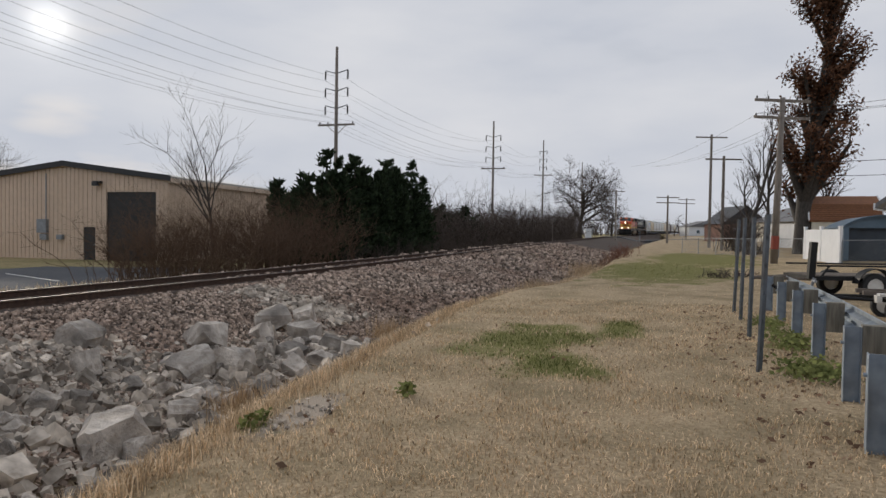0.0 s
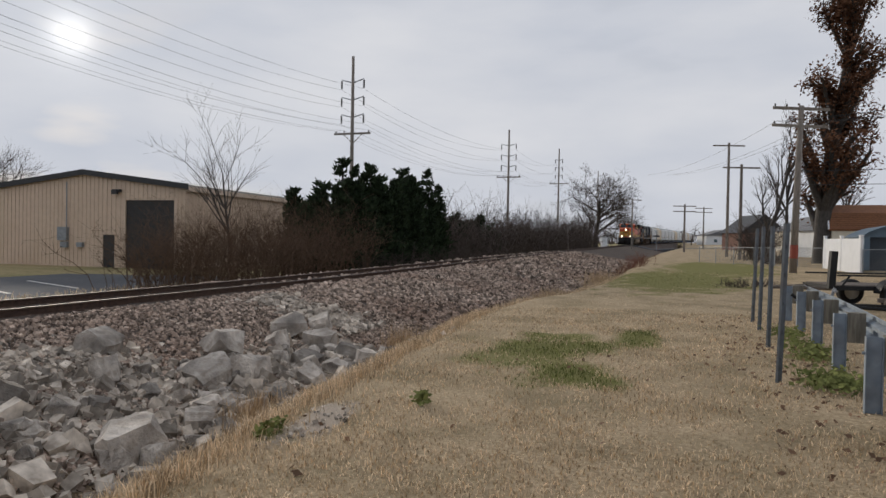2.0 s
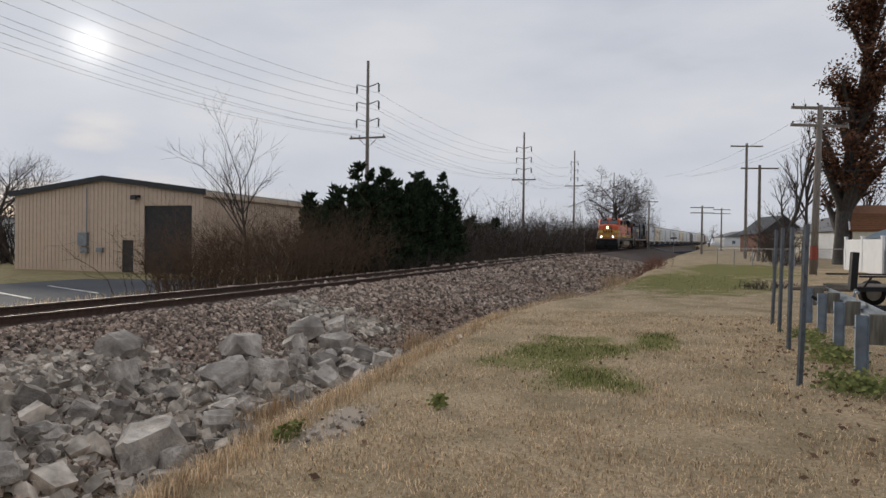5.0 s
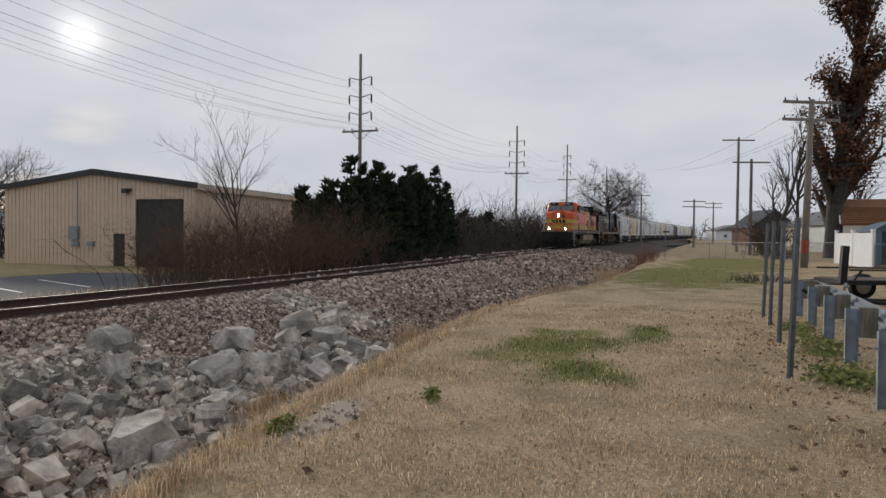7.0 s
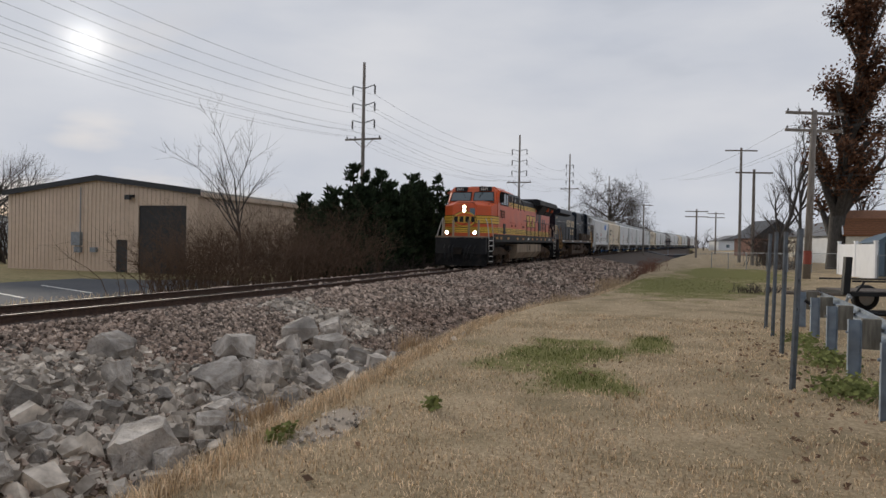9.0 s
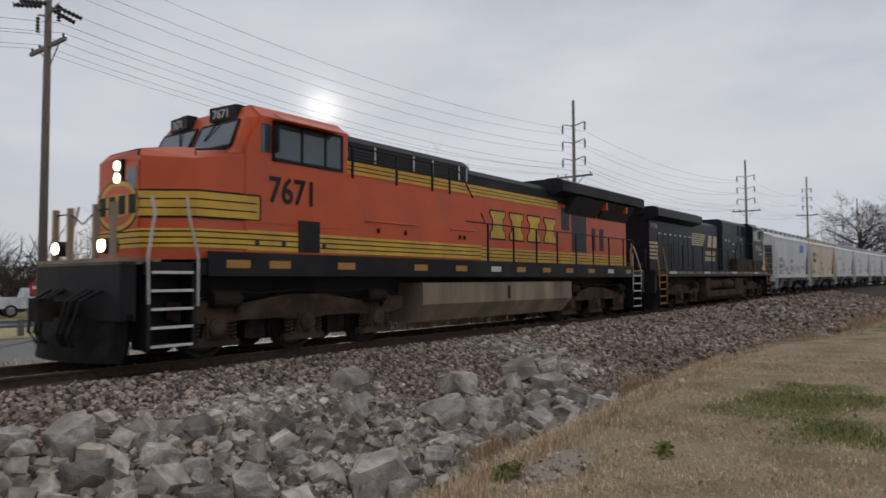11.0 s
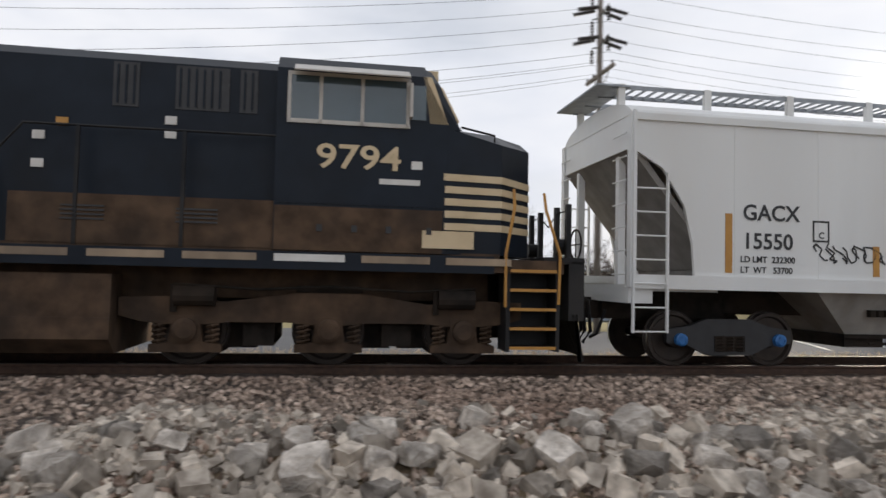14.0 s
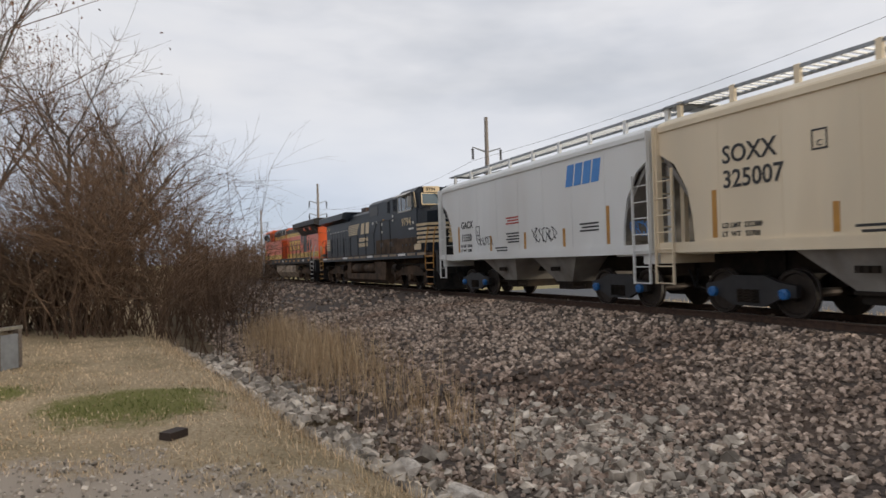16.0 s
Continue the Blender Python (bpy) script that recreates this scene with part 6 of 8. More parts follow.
M_PLANK = mat("grey_plank", (0.16, 0.13, 0.11), (0.09, 0.075, 0.06), 6, 0.9, bump=0.3, stretch=(0.4, 4, 4))


def gz_xy(x, y):
    return ground_z(*to_sn(x, y))


def fence_post(x, y, top, lean=0.0):
    z = gz_xy(x, y)
    th = empty("fence_post", Matrix.Translation((x, y, z)) @ Matrix.Rotation(lean, 4, "Y") @ Matrix.Rotation(0.4, 4, "Z"), "tall dark weathered steel fence post standing in the lawn", "fence post", "fence posts")
    h = top - z
    part("channel", boxes((-0.032, 0.032, -0.004, 0.004, -0.1, h), (-0.032, -0.024, 0.004, 0.03, -0.1, h), (0.024, 0.032, 0.004, 0.03, -0.1, h)), M_POST, th)
    for k in range(5):
        part("lug", boxes((-0.012, 0.012, -0.018, -0.004, 0.25 + k * 0.33, 0.29 + k * 0.33)), M_POST, th)


def build_posts():
    for x, y, top, lean in ((3.78, 8.19, 1.86, 0.03), (4.90, 10.93, 1.90, 0.015), (5.71, 13.09, 1.95, 0.02), (6.20, 14.52, 1.95, 0.03)):
        fence_post(x, y, top, lean)


build_posts()


def build_guardrail():
    th = empty("guardrail", None, "galvanised steel guardrail on I-beam posts with timber blocks", "guardrail")
    line = [Vector((2.55, 3.6)), Vector((3.25, 5.2)), Vector((4.0, 6.77)), Vector((4.93, 9.03)), Vector((5.75, 11.13)), Vector((6.47, 13.09)), Vector((7.05, 14.8))]
    for i, p in enumerate(line):
        q = line[min(i + 1, len(line) - 1)] - line[max(i - 1, 0)]
        a = math.atan2(q.y, q.x)
        z = gz_xy(p.x, p.y)
        m = Matrix.Translation((p.x, p.y, z)) @ Matrix.Rotation(a, 4, "Z")
        bm = boxes((-0.055, 0.055, -0.075, -0.066, -0.2, 0.74), (-0.055, 0.055, 0.066, 0.075, -0.2, 0.74), (-0.004, 0.004, -0.066, 0.066, -0.2, 0.74))
        bm.transform(m)
        po = part("post", bm, M_GALV, th)
        bm = boxes((-0.07, 0.07, -0.28, -0.078, 0.38, 0.76))
        bm.transform(m)
        part("timber_block", bm, M_BLOCK, po, "weathered timber spacer block", bevel=0.008)
        bm = bmesh.new()
        tube(bm, [m @ Vector((0, 0.06, 0.58)), m @ Vector((0, 0.10, 0.58))], 0.016, 8)
        part("bolt", bm, M_GALV, po)
    prof = [(-0.005, 0.46), (-0.085, 0.50), (-0.085, 0.56), (-0.02, 0.60), (-0.02, 0.64), (-0.085, 0.68), (-0.085, 0.74), (-0.005, 0.78), (0.0, 0.775), (-0.08, 0.735), (-0.08, 0.685), (-0.015, 0.645), (-0.015, 0.595), (-0.08, 0.555), (-0.08, 0.505), (0.0, 0.465)]
    bm = bmesh.new()
    secs = []
    pts = []
    for a, b in zip(line, line[1:]):
        for k in range(4):
            pts.append(a.lerp(b, k / 4))
    pts.append(line[-1])
    for i, p in enumerate(pts):
        q = (pts[min(i + 1, len(pts) - 1)] - pts[max(i - 1, 0)]).normalized()
        side = Vector((-q.y, q.x))
        z = gz_xy(p.x, p.y)
        secs.append([(p.x + side.x * (o - 0.285), p.y + side.y * (o - 0.285), z + h) for o, h in prof])
    loft(bm, secs)
    part("w_beam", bm, M_GALV, th)


build_guardrail()


def wheel(parent, c, r, w, rim=M_WHITE):
    bm = bmesh.new()
    prof = [(-w / 2, r * 0.62), (-w / 2, r * 0.92), (-w * 0.32, r), (w * 0.32, r), (w / 2, r * 0.92), (w / 2, r * 0.62)]
    rings = [[bm.verts.new((c[0] + rad * math.cos(k * math.tau / 24), c[1] + y, c[2] + rad * math.sin(k * math.tau / 24))) for k in range(24)] for y, rad in prof]
    for q, s_ in zip(rings, rings[1:] + rings[:1]):
        for k in range(24):
            bm.faces.new((q[k], q[(k + 1) % 24], s_[(k + 1) % 24], s_[k]))
    tyre = part("wheel", bm, M_TYRE, parent, "black rubber tyre")
    bm = bmesh.new()
    tube(bm, [(c[0], c[1] - w * 0.34, c[2]), (c[0], c[1] + w * 0.34, c[2])], r * 0.62, 20)
    for k in range(5):
        a = k * math.tau / 5
        tube(bm, [(c[0] + r * 0.36 * math.cos(a), c[1] - w * 0.40, c[2] + r * 0.36 * math.sin(a)), (c[0] + r * 0.36 * math.cos(a), c[1] - w * 0.33, c[2] + r * 0.36 * math.sin(a))], r * 0.1, 6)
    part("rim", bm, rim, tyre, "white spoked steel rim")
    return tyre


def build_trailers():
    z = gz_xy(10.5, 17)
    th = empty("utility_trailer", Matrix.Translation((10.6, 17.0, z)), "black steel utility trailer with a raised ramp gate and plank deck", "trailer")
    part("frame", boxes((-1.35, 3.0, -0.05, 0.03, 0.48, 0.58), (-1.35, 3.0, 1.5, 1.58, 0.48, 0.58), (-1.35, -1.27, 0, 1.5, 0.48, 0.58), (2.9, 3.0, 0, 1.5, 0.48, 0.58)), M_BLACKP, th)
    for k in range(6):
        part("deck_plank", boxes((-1.3, 2.95, 0.02 + k * 0.25, 0.25 + k * 0.25, 0.56, 0.60)), M_PLANK, th)
    part("side_rail", tubes(0.025, [(-1.3, 0, 0.84), (3.0, 0, 0.84)], [(-1.3, 1.54, 0.84), (3.0, 1.54, 0.84)], *[[(x, 0, 0.5), (x + 0.25, 0, 0.84)] for x in (-1.25, 0.9, 2.2)]), M_BLACKP, th)
    bm = boxes((-1.55, -1.39, -0.02, 0.10, 0.42, 1.34))
    bm.transform(Matrix.Rotation(0.06, 4, "Y"))
    part("ramp_gate", bm, M_BLACKP, th, bevel=0.02)
    wheel(th, (0.0, -0.16, 0.34), 0.34, 0.22)
    wheel(th, (0.0, 1.74, 0.34), 0.34, 0.22)
    bm = bmesh.new()
    arc = [(0.0 + 0.46 * math.cos(a), 0.36 + 0.42 * math.sin(a)) for a in np.linspace(0.15, math.pi - 0.15, 11)]
    for y in (-0.16,):
        loft(bm, [[(x, y - 0.15, zz), (x, y + 0.13, zz), (x, y + 0.13, zz + 0.02), (x, y - 0.15, zz + 0.02)] for x, zz in arc])
    part("mudguard", bm, M_BLACKP, th)
    part("tongue", tubes(0.045, [(-1.3, 0.1, 0.5), (-2.6, 0.75, 0.48)], [(-1.3, 1.45, 0.5), (-2.6, 0.75, 0.48)]), M_PLANK, th)
    z = gz_xy(8.0, 13.0)
    th = empty("boat_trailer", Matrix.Translation((8.05, 13.2, z)) @ Matrix.Rotation(-0.35, 4, "Z"), "low black boat trailer with a white mudguard behind the guardrail", "trailer")
    part("frame", tubes(0.035, [(-1.3, 0.0, 0.45), (0.2, -0.3, 0.42), (2.4, -0.3, 0.42)], [(-1.3, 0.0, 0.45), (0.2, 0.6, 0.42), (2.4, 0.6, 0.42)], [(-1.3, 0, 0.45), (-1.55, 0, 0.62)]), M_BLACKP, th)
    part("winch_stand", tubes(0.03, [(-0.9, 0, 0.45), (-0.8, 0, 0.78)], [(-0.8, -0.15, 0.72), (-0.8, 0.15, 0.72)]), M_GREY, th)
    wheel(th, (0.55, -0.38, 0.24), 0.24, 0.16)
    wheel(th, (0.55, 0.7, 0.24), 0.24, 0.16)
    part("mudguard", boxes((0.2, 0.9, -0.5, -0.28, 0.5, 0.55), (0.15, 0.24, -0.5, -0.28, 0.38, 0.52), (0.88, 0.95, -0.5, -0.28, 0.38, 0.52)), M_WHITE, th, bevel=0.01)
    part("bunk", boxes((0.0, 2.3, -0.2, -0.1, 0.50, 0.58), (0.0, 2.3, 0.4, 0.5, 0.50, 0.58)), M_PLANK, th)


build_trailers()


def build_yard():
    # vinyl fence panel
    a, b = Vector((21.7, 40.8)), Vector((19.75, 33.9))
    za, zb = gz_xy(a.x, a.y), gz_xy(b.x, b.y)
    th = empty("vinyl_fence", None, "white vinyl privacy fence panel with capped posts", "fence")
    bm = bmesh.new()
    u = (b - a).normalized()
    sd = Vector((-u.y, u.x)) * 0.025
    k = 26
    for i in range(k):
        p, q = a.lerp(b, i / k), a.lerp(b, (i + 0.97) / k)
        z = za + (zb - za) * i / k
        bm = bmesh.new()
        loft(bm, [[(c.x - sd.x, c.y - sd.y, z), (c.x + sd.x, c.y + sd.y, z), (c.x + sd.x, c.y + sd.y, z + 1.75), (c.x - sd.x, c.y - sd.y, z + 1.75)] for c in (p, q)])
        part("board", bm, M_VINYL, th)
    for f in (0, 0.5, 1):
        p, z = a.lerp(b, f), za + (zb - za) * f
        part("post", boxes((p.x - 0.07, p.x + 0.07, p.y - 0.07, p.y + 0.07, z - 0.1, z + 1.86), (p.x - 0.09, p.x + 0.09, p.y - 0.09, p.y + 0.09, z + 1.86, z + 1.92)), M_VINYL, th)
    # chain-link fences
    for i, (p, q) in enumerate(((Vector((19.8, 33.8)), Vector((26.0, 31.5))), (Vector((21.7, 41.0)), Vector((20.2, 47.0))), (Vector((20.2, 47.0)), Vector((19.0, 54.0))))):
        th = empty("chain_link_fence", None, "grey chain-link fence with tubular posts", "fence", "chain-link fences")
        L = (q - p).length
        k = max(2, round(L / 2.4))
        for j in range(k + 1):
            c = p.lerp(q, j / k)
            z = gz_xy(c.x, c.y)
            part("post", tubes(0.03, [(c.x, c.y, z), (c.x, c.y, z + 1.22)]), M_GREY, th)
        zp, zq = gz_xy(p.x, p.y), gz_xy(q.x, q.y)
        part("top_rail", tubes(0.02, [(p.x, p.y, zp + 1.2), (q.x, q.y, zq + 1.2)]), M_GREY, th)
        segs = []
        n_ = int(L / 0.09)
        for j in range(n_):
            for sgn in (1, -1):
                f0 = j / n_
                f1 = min(max(f0 + sgn * 1.15 / L, 0), 1)
                c0, c1 = p.lerp(q, f0), p.lerp(q, f1)
                fr = abs(f1 - f0) * L / 1.15
                segs.append(((c0.x, c0.y, zp + (zq - zp) * f0 + 0.03), (c1.x, c1.y, zp + (zq - zp) * f1 + 0.03 + 1.15 * fr), 0.0022, 0.0022))
        v, f = twig_arrays(segs, 3)
        raw("mesh", v, f, M_GREY, th)["kind"] = "stuff"
    # arched metal garage
    z = gz_xy(23, 38)
    th = empty("metal_garage", Matrix.Translation((21.8, 37.1, z)) @ Matrix.Rotation(radians(-22), 4, "Z"), "blue-grey metal garage with a low arched roof and dark doorway", "garage")
    part("wall", boxes((0, 0.25, 0, 6, 0, 1.9), (3.3, 3.5, 0, 6, 0, 1.9), (0.25, 3.3, 5.8, 6, 0, 1.9)), M_SLATE, th)
    bm = bmesh.new()
    arc = [(-0.15 + 3.8 * t, 1.85 + 0.65 * math.sin(math.pi * min(max(t, 0.0), 1)) ** 0.8) for t in np.linspace(0, 1, 13)]
    loft(bm, [[(x, y, zz) for x, zz in arc] + [(x, y, zz - 0.06) for x, zz in arc[::-1]] for y in (-0.25, 6.2)])
    part("roof", bm, M_SLATE, th)
    bm = bmesh.new()
    prism(bm, [(x, zz - 0.06) for x, zz in arc], 0.02, 0.08)
    part("gable", bm, M_SLATE, th)
    part("door", boxes((0.25, 3.3, 0.3, 0.36, 0, 1.84)), mat("dark_blue_door", (0.045, 0.06, 0.08), (0.035, 0.045, 0.06), 2, 0.6), th)
    # gambrel shed
    z = gz_xy(28, 50)
    th = empty("gambrel_shed", Matrix.Translation((26.2, 48.4, z)) @ Matrix.Rotation(radians(-19), 4, "Z"), "cream garden shed with a brown shingled gambrel roof", "shed")
    part("wall", boxes((0, 4.2, 0, 3.6, 0, 2.6)), M_CREAMWALL, th)
    prof = [(-0.15, 2.35), (0.55, 3.55), (1.8, 4.15), (3.05, 3.55), (3.75, 2.35)]
    bm = bmesh.new()
    loft(bm, [[(x, y, zz) for y, zz in prof] + [(x, y * 0.96 + 0.07, zz - 0.1) for y, zz in prof[::-1]] for x in (-0.2, 4.4)])
    part("roof", bm, M_SHINGLE, th)
    for r in range(9):
        f = r / 9
        y, zz = -0.15 + 0.7 * f, 2.35 + 1.2 * f
        part("shingle_course", boxes((-0.2, 4.4, y - 0.035, y + 0.02, zz + 0.02, zz + 0.05)), M_SHINGLE, th)
    bm = bmesh.new()
    for x in (-0.21, 4.39):
        for (y0, z0), (y1, z1) in zip(prof, prof[1:]):
            tube(bm, [(x, y0, z0), (x, y1, z1)], 0.06, 5)
    part("trim", bm, M_VINYL, th)
    part("window", boxes((-0.03, 0.0, 1.4, 2.2, 2.6, 3.4)), M_GLASS, th)
    # white house at the lawn's far corner
    z = gz_xy(17, 26)
    th = empty("house", Matrix.Translation((16.2, 24.5, z)) @ Matrix.Rotation(radians(-44), 4, "Z"), "white clapboard house with a pale overhanging gable roof", "house")
    part("wall", boxes(*[(0.02 * (i % 1), 7, 0.0, 9, 0.15 * i, 0.15 * i + 0.147) for i in range(18)], (0.03, 7.0, 0.03, 8.97, 0, 2.7)), M_SIDING, th)
    bm = bmesh.new()
    loft(bm, [[(-0.55, y, 2.45), (3.5, y, 5.6), (7.55, y, 2.45), (7.55, y, 2.62), (3.5, y, 5.8), (-0.55, y, 2.62)] for y in (-0.5, 9.5)])
    part("roof", bm, mat("grey_shingles", (0.20, 0.20, 0.205), (0.13, 0.13, 0.135), 8, 0.9, bump=0.3), th)
    bm = bmesh.new()
    prism(bm, [(0.0, 2.7), (7.0, 2.7), (3.5, 5.5)], 0.02, 0.08)
    part("gable", bm, M_SIDING, th)
    part("downpipe", tubes(0.05, [(-0.08, -0.05, 2.4), (-0.08, -0.05, 0.2), (-0.3, -0.2, 0.08)]), M_VINYL, th)
    part("fascia", boxes((-0.6, -0.54, -0.5, 9.5, 2.40, 2.64)), M_VINYL, th)
    # yard pole with two crossarms
    x, y = 17.5, 36.0
    z = gz_xy(x, y)
    th = empty("utility_pole", Matrix.Translation((x, y, z)) @ Matrix.Rotation(0.027, 4, "Y"), "leaning timber utility pole with two crossarms and a red-painted band", "utility pole", "yard poles")
    bm = bmesh.new()
    tube(bm, [(0, 0, -0.2), (0, 0, 4), (0, 0, 8.7)], [0.19, 0.165, 0.13], 12)
    part("pole", bm, M_POLE, th, smooth=True)
    bm = bmesh.new()
    tube(bm, [(0, 0, 0.75), (0, 0, 1.45)], 0.197, 12)
    part("painted_band", bm, M_REDPAINT, th)
    for zz in (8.55, 7.65):
        part("crossarm", boxes((-1.45, 1.45, -0.07, 0.05, zz - 0.07, zz + 0.07)), M_POLE, th)
        for q in (-1.35, -0.75, 0.75, 1.35):
            bm = bmesh.new()
            tube(bm, [(q, 0, zz + 0.06), (q, 0, zz + 0.15), (q, 0, zz + 0.22)], [0.02, 0.05, 0.025], 6)
            part("insulator", bm, M_INS, th)
    ends = [Vector((x + q + 0.3, y, z + 7.87)) for q in (-1.35, 0.75, 1.35)]
    for e in ends:
        wire(e, Vector((e.x + 4.5, 76, 9.2)), 0.6, 0.008)
        wire(e, Vector((32, 14, 9.4)) + (e - ends[0]) * 0.2, 0.7, 0.010)
    for zz in (5.3, 4.6):
        wire(Vector((x + 0.2, y, z + zz)), Vector((30, 16, zz + 0.6)), 0.5, 0.014)
    # lesser poles further up the line
    for px, py, h, arms in ((27.4, 70.0, 11.6, 1), (24.6, 60.0, 8.3, 1), (32.0, 97.0, 6.8, 2), (46.5, 130, 8.0, 2), (31, 122, 9, 1)):
        zz = gz_xy(px, py)
        th = empty("utility_pole", Matrix.Translation((px, py, zz)), "distant timber utility pole with crossarms", "utility pole", "yard poles")
        bm = bmesh.new()
        tube(bm, [(0, 0, -0.2), (0, 0, h)], [0.17, 0.12], 8)
        part("pole", bm, M_POLE, th)
        for k in range(arms):
            part("crossarm", boxes((-1.6, 1.6, -0.06, 0.06, h - 0.35 - 0.75 * k, h - 0.22 - 0.75 * k)), M_POLE, th)
    # neighbouring houses up the lane
    for hx, hy, w, dpt, hw, hr, lab, roofm, wallm in ((45.0, 109, 7, 8, 2.8, 3.0, "distant brick house with a dark pyramid roof", M_DARKTRIM, mat("brick_wall", (0.30, 0.17, 0.13), (0.22, 0.12, 0.09), 8, 0.9)), (33.0, 62, 8, 7, 2.5, 1.6, "distant white house behind bare trees", mat("grey_shingles", (0.20, 0.20, 0.205)), M_SIDING), (46, 92, 10, 9, 2.8, 2.2, "distant pale house up the lane", mat("grey_shingles", (0.20, 0.20, 0.205)), M_CREAMWALL), (84, 232, 12, 9, 3.2, 2.0, "distant white building by the crossing", mat("grey_shingles", (0.20, 0.20, 0.205)), M_SIDING)):
        zz = gz_xy(hx, hy)
        th = empty("house", Matrix.Translation((hx, hy, zz)), lab, "house", "distant houses")
        part("wall", boxes((0, w, 0, dpt, -0.3, hw)), wallm, th)
        bm = bmesh.new()
        loft(bm, [[(-0.4, y_, hw), (w / 2, y_, hw + hr), (w + 0.4, y_, hw)] for y_ in (-0.4, dpt + 0.4)])
        part("roof", bm, roofm, th)
        for k in range(2):
            wx = w * (0.22 + 0.42 * k)
            wi = part("window", boxes((wx, wx + 1.1, -0.03, 0.0, 0.9, 2.0)), M_GLASS, th)
            part("window_frame", boxes((wx - 0.08, wx, -0.05, 0, 0.85, 2.05), (wx + 1.1, wx + 1.18, -0.05, 0, 0.85, 2.05), (wx, wx + 1.1, -0.05, 0, 2.0, 2.08), (wx, wx + 1.1, -0.06, 0, 0.80, 0.9)), M_VINYL, wi)
    thicket("brush", [(60, -6.4), (70, -7.6), (82, -9.0)], 5.0, "dark leafless shrubs between the yard trees", 93, 170, M_TWIG, 1.6, 0.03, fine=False)
    # red-leaved bush, brush piles
    thicket("brush", [(45, 3.0), (47, 2.4), (49, 2.0)], 1.4, "low russet-leaved bush on the ditch bank", 90, 90, mat("russet_twigs", (0.22, 0.10, 0.06), (0.14, 0.06, 0.04), 3, 0.9), 0.8)
    thicket("brush", [(27.0, -2.0), (28, -2.6), (29, -3.4)], 0.5, "low pile of pruned branches on the lawn", 91, 80, M_TWIG, 0.7)
    thicket("brush", [(52, -6.0), (54, -6.6), (56, -7.0)], 1.3, "dark bush by the chain-link fence", 92, 120, M_TWIG, 1.0)
    # dropped timber block and old box beside the gravel
    bm = boxes((-0.11, 0.11, -0.07, 0.07, 0, 0.09))
    bm.transform(Matrix.Translation(sn(-7.08, 0.04, ground_z(-7.08, 0.04) - 0.01)) @ Matrix.Rotation(0.5, 4, "Z"))
    tagged(part("timber_offcut", bm, mat("dark_wet_timber", (0.05, 0.03, 0.022), (0.03, 0.02, 0.015), 6, 0.8), bevel=0.006), "short dark timber offcut lying on gravel", "wood block")
    p = sn(-12.2, -2.75, ground_z(-12.2, -2.75))
    th = empty("old_planter", Matrix.Translation(p) @ Matrix.Rotation(0.75, 4, "Z"), "weathered metal planter box with a broken timber frame on the lawn", "planter")
    for k in range(4):
        part("side_panel", boxes((-0.9 + k * 0.45, -0.47 + k * 0.45, -0.03, 0.03, 0, 0.55)), M_GREY, th)
    for k in range(5):
        part("post", boxes((-0.95 + k * 0.45, -0.88 + k * 0.45, -0.06, 0.04, 0, 0.62)), M_PLANK, th)
    part("top_board", boxes((-1.0, 1.0, -0.08, 0.02, 0.62, 0.67)), M_BLOCK, th)


build_yard()


